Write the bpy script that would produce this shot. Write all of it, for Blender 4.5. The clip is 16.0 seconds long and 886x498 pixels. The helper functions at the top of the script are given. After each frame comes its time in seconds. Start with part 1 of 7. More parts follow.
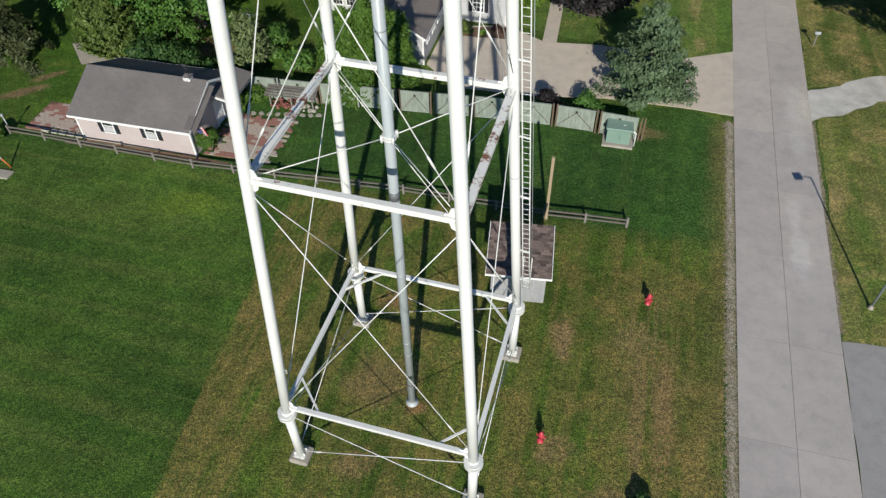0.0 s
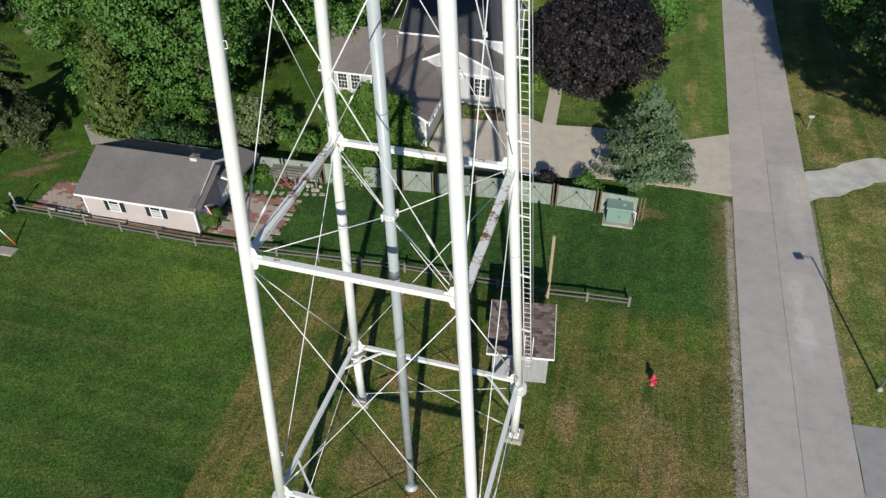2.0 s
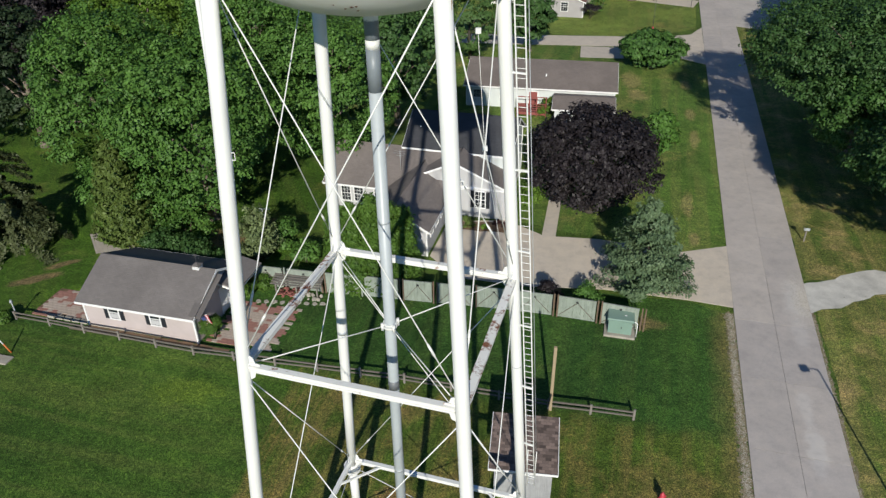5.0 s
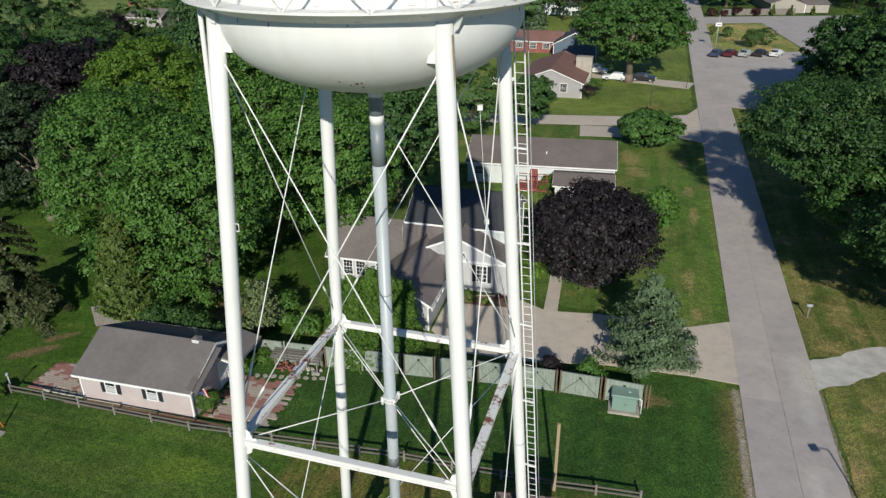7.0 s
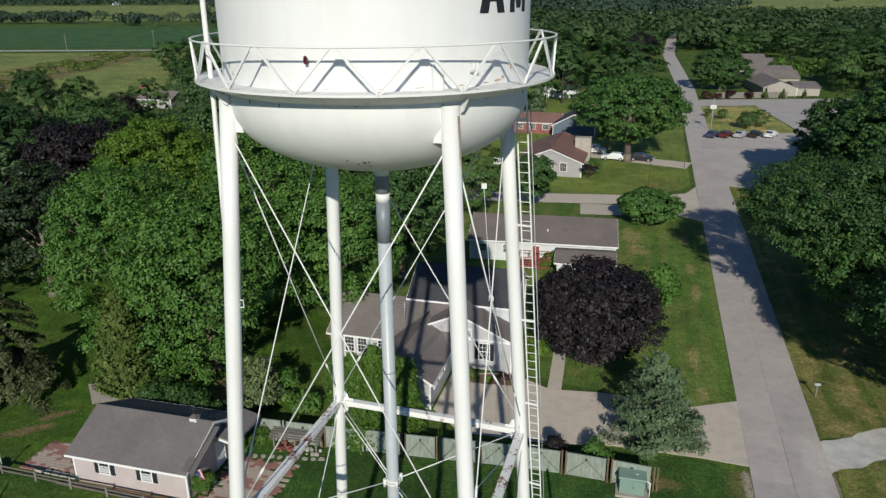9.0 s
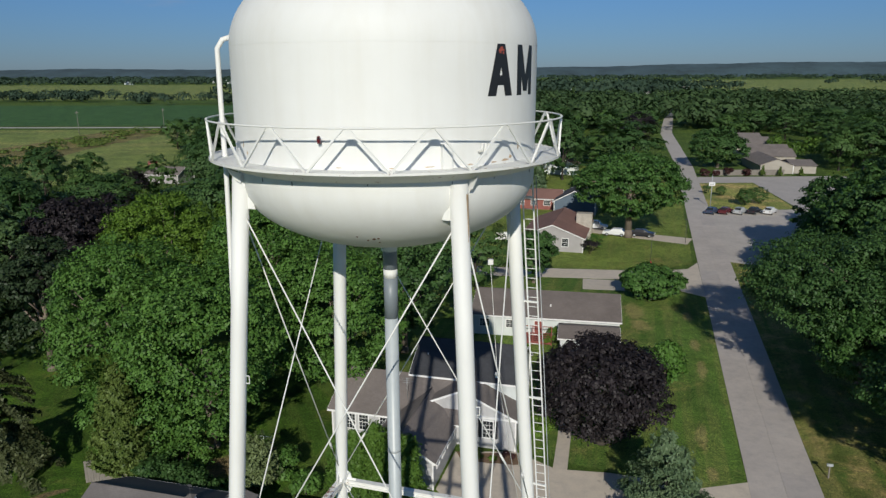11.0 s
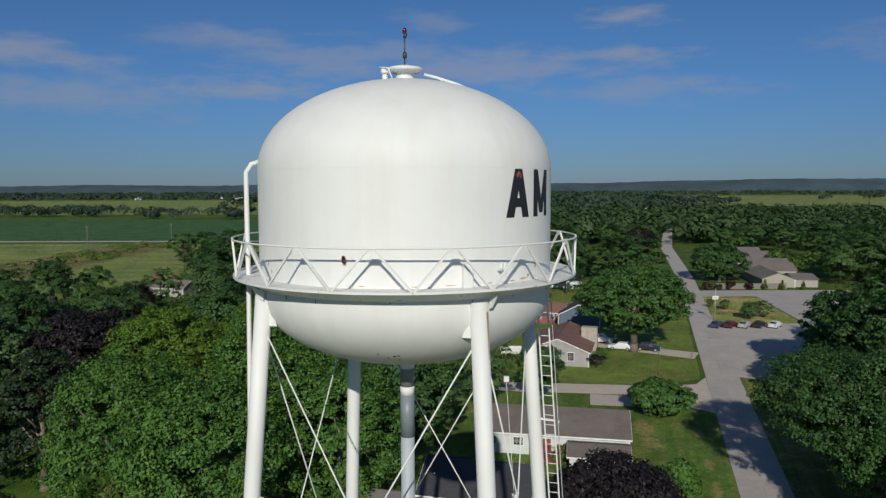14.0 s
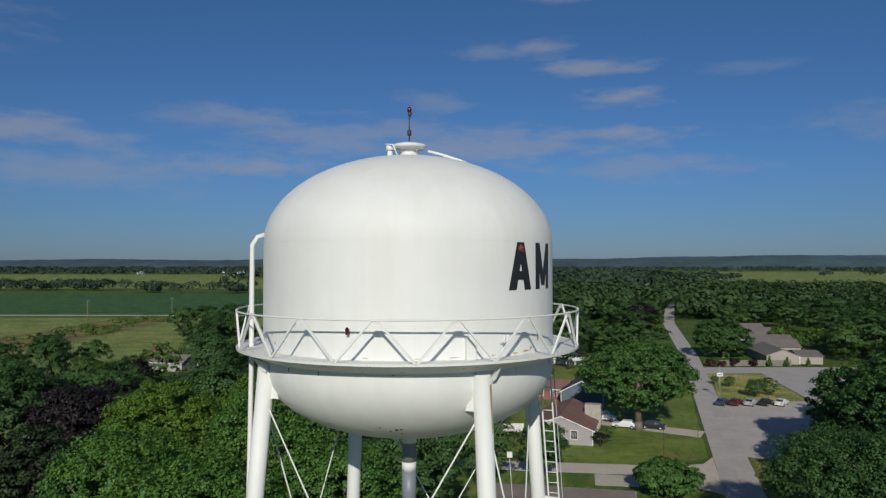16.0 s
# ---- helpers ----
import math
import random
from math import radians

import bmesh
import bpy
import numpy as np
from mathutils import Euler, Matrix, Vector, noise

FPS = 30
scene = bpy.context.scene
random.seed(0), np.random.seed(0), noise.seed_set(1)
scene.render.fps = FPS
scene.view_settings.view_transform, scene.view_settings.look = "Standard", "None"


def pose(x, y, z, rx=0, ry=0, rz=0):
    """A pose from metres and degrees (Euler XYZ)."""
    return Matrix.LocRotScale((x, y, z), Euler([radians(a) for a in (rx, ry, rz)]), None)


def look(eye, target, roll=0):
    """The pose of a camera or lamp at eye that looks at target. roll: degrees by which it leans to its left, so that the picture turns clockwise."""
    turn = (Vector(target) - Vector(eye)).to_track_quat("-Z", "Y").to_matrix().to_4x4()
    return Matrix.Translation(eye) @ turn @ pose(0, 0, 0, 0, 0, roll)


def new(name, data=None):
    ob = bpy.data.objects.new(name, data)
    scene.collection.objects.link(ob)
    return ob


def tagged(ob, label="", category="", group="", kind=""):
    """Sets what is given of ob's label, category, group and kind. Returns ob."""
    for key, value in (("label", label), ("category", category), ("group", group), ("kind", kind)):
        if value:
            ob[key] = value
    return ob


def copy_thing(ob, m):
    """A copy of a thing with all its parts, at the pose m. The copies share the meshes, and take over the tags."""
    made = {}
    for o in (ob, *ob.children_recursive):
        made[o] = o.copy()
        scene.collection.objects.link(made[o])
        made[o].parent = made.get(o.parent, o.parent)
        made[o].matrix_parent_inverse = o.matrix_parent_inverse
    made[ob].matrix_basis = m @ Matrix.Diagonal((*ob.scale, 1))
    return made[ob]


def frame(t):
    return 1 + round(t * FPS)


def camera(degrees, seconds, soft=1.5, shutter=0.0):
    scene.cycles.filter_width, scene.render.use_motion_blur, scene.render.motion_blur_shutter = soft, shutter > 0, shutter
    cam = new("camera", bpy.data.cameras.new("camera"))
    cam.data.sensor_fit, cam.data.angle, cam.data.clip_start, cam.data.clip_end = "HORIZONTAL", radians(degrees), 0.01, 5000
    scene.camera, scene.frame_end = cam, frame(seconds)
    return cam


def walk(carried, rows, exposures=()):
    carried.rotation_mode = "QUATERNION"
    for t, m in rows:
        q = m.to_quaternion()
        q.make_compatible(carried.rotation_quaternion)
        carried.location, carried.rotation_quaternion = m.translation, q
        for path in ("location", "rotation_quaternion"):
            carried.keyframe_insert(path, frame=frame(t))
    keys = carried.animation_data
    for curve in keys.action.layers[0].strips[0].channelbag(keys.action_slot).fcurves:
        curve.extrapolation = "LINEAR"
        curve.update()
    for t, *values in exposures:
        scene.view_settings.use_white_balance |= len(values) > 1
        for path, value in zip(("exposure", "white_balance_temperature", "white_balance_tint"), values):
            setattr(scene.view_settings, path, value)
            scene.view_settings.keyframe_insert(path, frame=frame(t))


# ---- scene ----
cam = camera(63.4, 16.0, soft=1.4)
PATH = [
    (0, (0.187, -0.296, 31.026), (0.181, 1.068, 29.563), -1.2),
    (0.5, (0.307, -0.33, 31.05), (0.295, 1.073, 29.625), -1.4),
    (1, (0.274, -0.286, 31.058), (0.264, 1.156, 29.672), -1.3),
    (1.5, (0.284, -0.238, 31.021), (0.274, 1.242, 29.675), -1.2),
    (2, (0.277, -0.24, 30.981), (0.267, 1.275, 29.675), -1.1),
    (2.5, (0.311, -0.286, 31.027), (0.3, 1.263, 29.761), -1.1),
    (3, (0.31, -0.293, 30.982), (0.3, 1.29, 29.759), -1.1),
    (3.5, (0.329, -0.289, 30.951), (0.317, 1.323, 29.768), -1.0),
    (4, (0.255, -0.225, 30.935), (0.247, 1.416, 29.792), -0.8),
    (6.5, (0.299, -0.281, 30.856), (0.289, 1.494, 29.934), -0.6),
    (7, (0.262, -0.285, 30.832), (0.252, 1.514, 29.957), -0.5),
    (7.5, (0.238, -0.271, 30.848), (0.228, 1.55, 30.02), -0.5),
    (8, (0.221, -0.289, 30.828), (0.21, 1.553, 30.049), -0.4),
    (8.5, (0.202, -0.296, 30.82), (0.19, 1.566, 30.092), -0.4),
    (9, (0.163, -0.307, 30.829), (0.151, 1.574, 30.152), -0.4),
    (11.5, (-0.046, -0.435, 30.898), (-0.062, 1.519, 30.471), -0.2),
    (12, (-0.117, -0.485, 30.9), (-0.134, 1.479, 30.526), -0.3),
    (12.5, (-0.211, -0.467, 30.913), (-0.229, 1.506, 30.589), -0.2),
    (13, (-0.312, -0.568, 30.949), (-0.33, 1.414, 30.678), -0.3),
    (13.5, (-0.38, -0.598, 30.995), (-0.4, 1.39, 30.776), -0.3),
    (14, (-0.391, -0.656, 31.048), (-0.412, 1.337, 30.879), -0.2),
    (14.5, (-0.409, -0.71, 31.039), (-0.43, 1.287, 30.923), -0.1),
    (15, (-0.407, -0.762, 31.028), (-0.429, 1.236, 30.964), -0.0),
    (15.5, (-0.429, -0.767, 31.001), (-0.451, 1.233, 30.988), 0.0),
    (16, (-0.435, -0.841, 30.992), (-0.459, 1.159, 31.032), 0.0),
]
EXPOSURES = [(0, 0.25), (4, 0.24), (9, 0.0), (12.5, -0.2), (16, -0.3)]
walk(cam, [(t, look(eye, target, roll)) for t, eye, target, roll in PATH], EXPOSURES)

# ---- world, sun and exposure ----
SUN_EL, SUN_AZ = 26.0, 183.0          # degrees; azimuth clockwise from +y, the sun stands behind the camera
world = bpy.data.worlds.new("world")
scene.world = world
world.use_nodes = True
wn, wl = world.node_tree.nodes, world.node_tree.links
wn.clear()
sky = wn.new("ShaderNodeTexSky")
sky.sky_type, sky.sun_disc = "NISHITA", False
sky.sun_elevation, sky.sun_rotation = radians(SUN_EL), radians(SUN_AZ)
sky.air_density, sky.dust_density, sky.ozone_density = 1.0, 0.15, 3.0
wbg = wn.new("ShaderNodeBackground")
wbg.inputs["Strength"].default_value = 0.058
wout = wn.new("ShaderNodeOutputWorld")
# deep summer blue that dulls towards the horizon
wtc, wsep = wn.new("ShaderNodeTexCoord"), wn.new("ShaderNodeSeparateXYZ")
wl.new(wtc.outputs["Generated"], wsep.inputs[0])
wgr = wn.new("ShaderNodeValToRGB")
wgr.color_ramp.elements[0].position, wgr.color_ramp.elements[1].position = 0.0, 0.45
wgr.color_ramp.elements[0].color, wgr.color_ramp.elements[1].color = (0.375, 0.56, 0.98, 1), (0.54, 0.90, 1.20, 1)
wmid = wgr.color_ramp.elements.new(0.13)
wmid.color = (0.46, 0.75, 1.19, 1)
wtop = wgr.color_ramp.elements.new(0.70)
wtop.color = (1.0, 1.02, 1.06, 1)
wl.new(wsep.outputs["Z"], wgr.inputs[0])
wtint = wn.new("ShaderNodeMixRGB")
wtint.blend_type = "MULTIPLY"
wtint.inputs[0].default_value = 1.0
wl.new(sky.outputs[0], wtint.inputs[1])
wl.new(wgr.outputs[0], wtint.inputs[2])


def wmath(op, a, b=None, c=None):
    n = wn.new("ShaderNodeMath")
    n.operation = op
    for k, v in enumerate((a, b, c)):
        if isinstance(v, (int, float)):
            n.inputs[k].default_value = v
        elif v is not None:
            wl.new(v, n.inputs[k])
    return n.outputs[0]


# thin torn clouds: degrees round the compass from +y and above the horizon, half widths, thickness
CLOUDS = [(-31.5, 9.1, 5.0, 0.9, 0.70), (-27.0, 6.8, 6.5, 1.3, 0.50), (-19.5, 11.0, 4.0, 0.9, 0.35), (-15.6, 10.8, 3.4, 0.9, 0.55), (-16.2, 7.6, 4.8, 0.7, 0.75), (-8.5, 9.9, 6.5, 1.2, 0.55),
          (-2.5, 10.2, 6.5, 1.0, 0.50), (4.0, 9.2, 8.5, 1.0, 0.65), (11.0, 10.0, 5.0, 0.50, 0.90), (15.0, 7.4, 5.5, 0.8, 0.50), (2.8, 16.4, 1.9, 0.6, 0.40), (7.3, 16.5, 2.3, 0.6, 0.60),
          (11.0, 15.0, 3.4, 0.55, 0.70), (13.2, 12.7, 2.5, 0.6, 0.80), (-1.3, 12.6, 2.2, 0.8, 0.40), (23.0, 14.3, 2.8, 0.4, 0.25), (-36.0, 16.0, 4.0, 1.6, 0.30), (9.5, 20.6, 3.5, 0.6, 0.55), (34.0, 10.0, 6.0, 1.0, 0.4)]
waz = wmath("MULTIPLY", wmath("ARCTAN2", wsep.outputs["X"], wsep.outputs["Y"]), 180 / math.pi)
wel = wmath("MULTIPLY", wmath("ARCSINE", wsep.outputs["Z"]), 180 / math.pi)
wpos = wn.new("ShaderNodeCombineXYZ")
wl.new(waz, wpos.inputs[0])
wl.new(wel, wpos.inputs[1])
wst = wn.new("ShaderNodeMapping")
wst.inputs["Scale"].default_value = (0.20, 0.75, 1.0)
wst.inputs["Rotation"].default_value = (0, 0, radians(4))
wl.new(wpos.outputs[0], wst.inputs[0])
wnz = wn.new("ShaderNodeTexNoise")
wnz.inputs["Scale"].default_value, wnz.inputs["Detail"].default_value, wnz.inputs["Roughness"].default_value = 1.0, 7, 0.6
wl.new(wst.outputs[0], wnz.inputs["Vector"])
wtear = wmath("MULTIPLY_ADD", wnz.outputs[0], -4.2, 2.1)
wmask = None
for caz, cel, raz, rel, thick in CLOUDS:
    wm = wn.new("ShaderNodeMapping")
    wm.vector_type = "TEXTURE"
    wm.inputs["Location"].default_value, wm.inputs["Scale"].default_value = (caz, cel, 0), (raz, rel, 1)
    wl.new(wpos.outputs[0], wm.inputs[0])
    wlen = wn.new("ShaderNodeVectorMath")
    wlen.operation = "LENGTH"
    wl.new(wm.outputs[0], wlen.inputs[0])
    wmr = wn.new("ShaderNodeMapRange")
    wmr.interpolation_type = "SMOOTHSTEP"
    wmr.inputs["From Min"].default_value, wmr.inputs["From Max"].default_value, wmr.inputs["To Max"].default_value = 1.7, 0.0, thick
    wl.new(wmath("ADD", wlen.outputs["Value"], wtear), wmr.inputs["Value"])
    wmask = wmr.outputs[0] if wmask is None else wmath("MAXIMUM", wmask, wmr.outputs[0])
wmx = wn.new("ShaderNodeMixRGB")
wmx.inputs[2].default_value = (5.4, 5.9, 7.3, 1)
wl.new(wmath("MULTIPLY", wmask, 0.85), wmx.inputs[0])
wl.new(wtint.outputs[0], wmx.inputs[1])
wl.new(wmx.outputs[0], wbg.inputs["Color"])
wl.new(wbg.outputs[0], wout.inputs["Surface"])

sun = new("sun", bpy.data.lights.new("sun", "SUN"))
sun.data.energy, sun.data.angle, sun.data.color = 4.1, radians(0.53), (1.0, 0.955, 0.84)
az, el = radians(SUN_AZ), radians(SUN_EL)
sun.matrix_world = look((math.sin(az) * math.cos(el) * 100, math.cos(az) * math.cos(el) * 100, math.sin(el) * 100), (0, 0, 0))


# ---- materials ----
def node_mat(name):
    m = bpy.data.materials.new(name)
    m.use_nodes = True
    nt = m.node_tree
    return m, nt, nt.nodes["Principled BSDF"]


def tex_noise(nt, scale, detail=4, rough=0.55, coord=None, stretch=None):
    if coord is None:
        coord = nt.nodes.new("ShaderNodeTexCoord").outputs["Object"]
    if stretch:
        mp = nt.nodes.new("ShaderNodeMapping")
        mp.vector_type = "TEXTURE"
        mp.inputs["Scale"].default_value = [1 / s for s in stretch[:3]]
        if len(stretch) > 3:
            mp.inputs["Rotation"].default_value = (0, 0, radians(stretch[3]))
        nt.links.new(coord, mp.inputs[0])
        coord = mp.outputs[0]
    n = nt.nodes.new("ShaderNodeTexNoise")
    n.inputs["Scale"].default_value, n.inputs["Detail"].default_value, n.inputs["Roughness"].default_value = scale, detail, rough
    nt.links.new(coord, n.inputs["Vector"])
    return n.outputs[0]


def ramp(nt, fac, stops):
    r = nt.nodes.new("ShaderNodeValToRGB")
    els = r.color_ramp.elements
    while len(els) < len(stops):
        els.new(0.5)
    for e, (p, c) in zip(els, stops):
        e.position, e.color = p, (*c, 1) if len(c) == 3 else c
    nt.links.new(fac, r.inputs[0])
    return r.outputs[0]


def mixc(nt, fac, a, b, mode="MIX"):
    m = nt.nodes.new("ShaderNodeMixRGB")
    m.blend_type = mode
    for i, v in ((0, fac), (1, a), (2, b)):
        if isinstance(v, (int, float)):
            m.inputs[i].default_value = v
        elif isinstance(v, tuple):
            m.inputs[i].default_value = (*v, 1)
        else:
            nt.links.new(v, m.inputs[i])
    return m.outputs[0]


def bump(nt, bsdf, height, strength=0.4, dist=0.02):
    b = nt.nodes.new("ShaderNodeBump")
    b.inputs["Strength"].default_value, b.inputs["Distance"].default_value = strength, dist
    nt.links.new(height, b.inputs["Height"])
    nt.links.new(b.outputs[0], bsdf.inputs["Normal"])


def scaled(c, k):
    return tuple(v * k for v in c)


def plain(name, col, rough=0.6, vary=0.18, fine=9.0, coarse=0.7, metal=0.0, relief=0.0, dirt=None, dirt_at=0.62):
    """Colour with stains at two scales, and a little relief."""
    m, nt, b = node_mat(name)
    lo, hi = scaled(col, 1 - vary), scaled(col, 1 + vary * 0.6)
    a = ramp(nt, tex_noise(nt, coarse), [(0.3, lo), (0.7, hi)])
    f = tex_noise(nt, fine, 5)
    out = mixc(nt, 0.35, a, ramp(nt, f, [(0.3, lo), (0.7, hi)]))
    if dirt:
        k = ramp(nt, tex_noise(nt, coarse * 2.3, 6, 0.65), [(dirt_at, (0, 0, 0)), (dirt_at + 0.12, (1, 1, 1))])
        out = mixc(nt, k, out, dirt)
    nt.links.new(out, b.inputs["Base Color"])
    b.inputs["Roughness"].default_value, b.inputs["Metallic"].default_value = rough, metal
    if relief:
        bump(nt, b, f, 0.5, relief)
    return m


def grass_colour(nt, co, green, lush, dry, dry_at=0.56, dry_soft=0.16, stripe=0.0, stripe_turn=0.0, patch=0.16):
    """Turf colour: tufts, lush and dry patches at two sizes, faint mowing stripes."""
    base = ramp(nt, tex_noise(nt, 0.45, 6, 0.6, co), [(0.3, scaled(green, 0.72)), (0.52, green), (0.72, lush)])
    big = ramp(nt, tex_noise(nt, 0.075, 4, 0.55, co), [(0.36, (0.72, 0.76, 0.74)), (0.64, (1.28, 1.22, 1.1))])
    base = mixc(nt, 0.9, base, big, "MULTIPLY")
    d = ramp(nt, tex_noise(nt, patch, 7, 0.64, co), [(dry_at, (0, 0, 0)), (dry_at + dry_soft, (1, 1, 1))])
    out = mixc(nt, d, base, dry)
    if stripe:
        w = tex_noise(nt, 1.0, 3, 0.55, co, (0.95, 0.045, 1, stripe_turn))
        k = ramp(nt, w, [(0.44, (0, 0, 0)), (0.60, (1, 1, 1))])
        out = mixc(nt, mixc(nt, stripe, (0, 0, 0), k), out, scaled(dry, 1.1))
    return out


def grass_finish(nt, b, co, out):
    clover = ramp(nt, tex_noise(nt, 1.7, 8, 0.72, co), [(0.40, (0.70, 0.76, 0.68)), (0.5, (1, 1, 1)), (0.60, (1.34, 1.26, 1.12))])
    out = mixc(nt, 0.7, out, clover, "MULTIPLY")
    tuft = tex_noise(nt, 5.5, 7, 0.78, co)
    out = mixc(nt, 0.75, out, ramp(nt, tuft, [(0.40, (0.46, 0.50, 0.44)), (0.5, (1, 1, 1)), (0.60, (1.72, 1.62, 1.42))]), "MULTIPLY")
    blade = tex_noise(nt, 15, 3, 0.7, co)
    out = mixc(nt, 0.85, out, ramp(nt, blade, [(0.41, (0.40, 0.44, 0.38)), (0.5, (1, 1, 1)), (0.59, (1.9, 1.8, 1.5))]), "MULTIPLY")
    nt.links.new(out, b.inputs["Base Color"])
    b.inputs["Roughness"].default_value = 0.9
    b.inputs["Specular IOR Level"].default_value = 0.15
    bump(nt, b, mixc(nt, 0.5, tuft, blade), 1.0, 0.085)


def grass_mat(name, *a):
    m, nt, b = node_mat(name)
    co = nt.nodes.new("ShaderNodeTexCoord").outputs["Object"]
    grass_finish(nt, b, co, grass_colour(nt, co, *a))
    return m


def side_mask(nt, co, p, q, soft, wander):
    """1 on the left of the line from p to q, 0 on its right, with a wandering soft edge in metres."""
    dx, dy = q[0] - p[0], q[1] - p[1]
    ln = math.hypot(dx, dy)
    dot = nt.nodes.new("ShaderNodeVectorMath")
    dot.operation = "DOT_PRODUCT"
    dot.inputs[1].default_value = (-dy / ln, dx / ln, 0)
    nt.links.new(co, dot.inputs[0])
    n = tex_noise(nt, 0.35, 5, 0.6, co)
    ma = nt.nodes.new("ShaderNodeMath")
    ma.operation = "MULTIPLY_ADD"
    nt.links.new(n, ma.inputs[0])
    ma.inputs[1].default_value, ma.inputs[2].default_value = 2 * wander, -wander - (-dy * p[0] + dx * p[1]) / ln
    ad = nt.nodes.new("ShaderNodeMath")
    nt.links.new(dot.outputs["Value"], ad.inputs[0])
    nt.links.new(ma.outputs[0], ad.inputs[1])
    mr = nt.nodes.new("ShaderNodeMapRange")
    mr.interpolation_type = "SMOOTHSTEP"
    mr.inputs["From Min"].default_value, mr.inputs["From Max"].default_value = -soft, soft
    nt.links.new(ad.outputs[0], mr.inputs["Value"])
    return mr.outputs[0]


def spot_mask(nt, co, x, y, rx, ry, turn):
    """An uneven patch round a place."""
    mp = nt.nodes.new("ShaderNodeMapping")
    mp.vector_type = "TEXTURE"
    mp.inputs["Location"].default_value, mp.inputs["Scale"].default_value = (x, y, 0), (rx, ry, 1)
    mp.inputs["Rotation"].default_value = (0, 0, radians(turn))
    nt.links.new(co, mp.inputs[0])
    ln = nt.nodes.new("ShaderNodeVectorMath")
    ln.operation = "LENGTH"
    nt.links.new(mp.outputs[0], ln.inputs[0])
    ma = nt.nodes.new("ShaderNodeMath")
    ma.operation = "MULTIPLY_ADD"
    nt.links.new(tex_noise(nt, 0.9, 6, 0.7, co), ma.inputs[0])
    ma.inputs[1].default_value = -1.7
    nt.links.new(ln.outputs["Value"], ma.inputs[2])
    mr = nt.nodes.new("ShaderNodeMapRange")
    mr.interpolation_type = "SMOOTHSTEP"
    mr.inputs["From Min"].default_value, mr.inputs["From Max"].default_value = 0.15, -0.45
    nt.links.new(ma.outputs[0], mr.inputs["Value"])
    return mr.outputs[0]


def lawn_main_mat():
    """The tower lot: lush meadow lawn, dry mown lot and the watered yard grow into one another."""
    m, nt, b = node_mat("lawn_main")
    co = nt.nodes.new("ShaderNodeTexCoord").outputs["Object"]
    dry = grass_colour(nt, co, (0.080, 0.126, 0.026), (0.078, 0.158, 0.026), (0.215, 0.165, 0.066), 0.49, 0.20, 0.46, -15.6, 0.3)
    lush = grass_colour(nt, co, (0.058, 0.120, 0.024), (0.078, 0.152, 0.028), (0.140, 0.158, 0.050), 0.53, 0.25, 0.26, 74.4)
    yard = grass_colour(nt, co, (0.040, 0.098, 0.025), (0.054, 0.128, 0.027), (0.13, 0.145, 0.050), 0.62, 0.18, 0.1, -15.6)
    out = mixc(nt, side_mask(nt, co, (-13.3, 13.2), (-9.3, 34.6), 0.14, 0.28), dry, lush)
    ruts = ramp(nt, tex_noise(nt, 1.0, 5, 0.65, co, (3.2, 0.16, 1, -15.6)), [(0.45, (0, 0, 0)), (0.62, (1, 1, 1))])
    rutted = mixc(nt, 1.0, ruts, spot_mask(nt, co, 10.2, 18.5, 2.3, 9.0, -14), "MULTIPLY")
    out = mixc(nt, mixc(nt, 0.6, (0, 0, 0), rutted), out, (0.25, 0.185, 0.095))
    scalped = mixc(nt, 1.0, ruts, side_mask(nt, co, (-9.6, 13.2), (-6.2, 34.6), 0.8, 1.2), "MULTIPLY")
    scalped = mixc(nt, 1.0, scalped, side_mask(nt, co, (-9.3, 34.6), (-13.3, 13.2), 0.14, 0.28), "MULTIPLY")
    out = mixc(nt, mixc(nt, 0.5, (0, 0, 0), scalped), out, (0.25, 0.19, 0.08))
    out = mixc(nt, side_mask(nt, co, (-16.0, 36.6), (12.0, 29.4), 1.0, 1.6), out, yard)
    out = mixc(nt, mixc(nt, 0.5, (0, 0, 0), side_mask(nt, co, R_EDGE[1], R_EDGE[0], 0.9, 1.3)), out, (0.23, 0.18, 0.085))
    for x, y, rx, ry, turn, col in ((6.3, 22.2, 0.9, 1.8, -10, (0.27, 0.185, 0.105)), (-2.6, 24.8, 1.4, 0.9, 0, (0.25, 0.155, 0.08)), (10.6, 17.5, 0.7, 5.0, -14, (0.24, 0.17, 0.085)),
                                    (9.6, 18.5, 0.6, 5.0, -14, (0.22, 0.165, 0.08)), (-4.2, 15.2, 1.6, 1.0, 20, (0.23, 0.165, 0.085)), (7.5, 12.6, 2.2, 1.6, 0, (0.22, 0.16, 0.08)), (-0.5, 12.4, 2.6, 1.3, 0, (0.24, 0.165, 0.085)),
                                    (-1.4, 18.0, 0.7, 0.5, 0, (0.26, 0.15, 0.085)), (-3.0, 19.6, 2.6, 2.2, 0, (0.20, 0.15, 0.075)), (5.0, 15.6, 1.3, 1.0, 0, (0.23, 0.17, 0.09)), (10.0, 21.8, 1.6, 1.2, 0, (0.21, 0.17, 0.08)), (13.5, 39.5, 2.6, 1.0, -15, (0.22, 0.17, 0.09)), (-16.0, 33.0, 3.0, 1.6, 0, (0.13, 0.20, 0.03))):
        out = mixc(nt, mixc(nt, 0.75, (0, 0, 0), spot_mask(nt, co, x, y, rx, ry, turn)), out, col)
    grass_finish(nt, b, co, out)
    return m


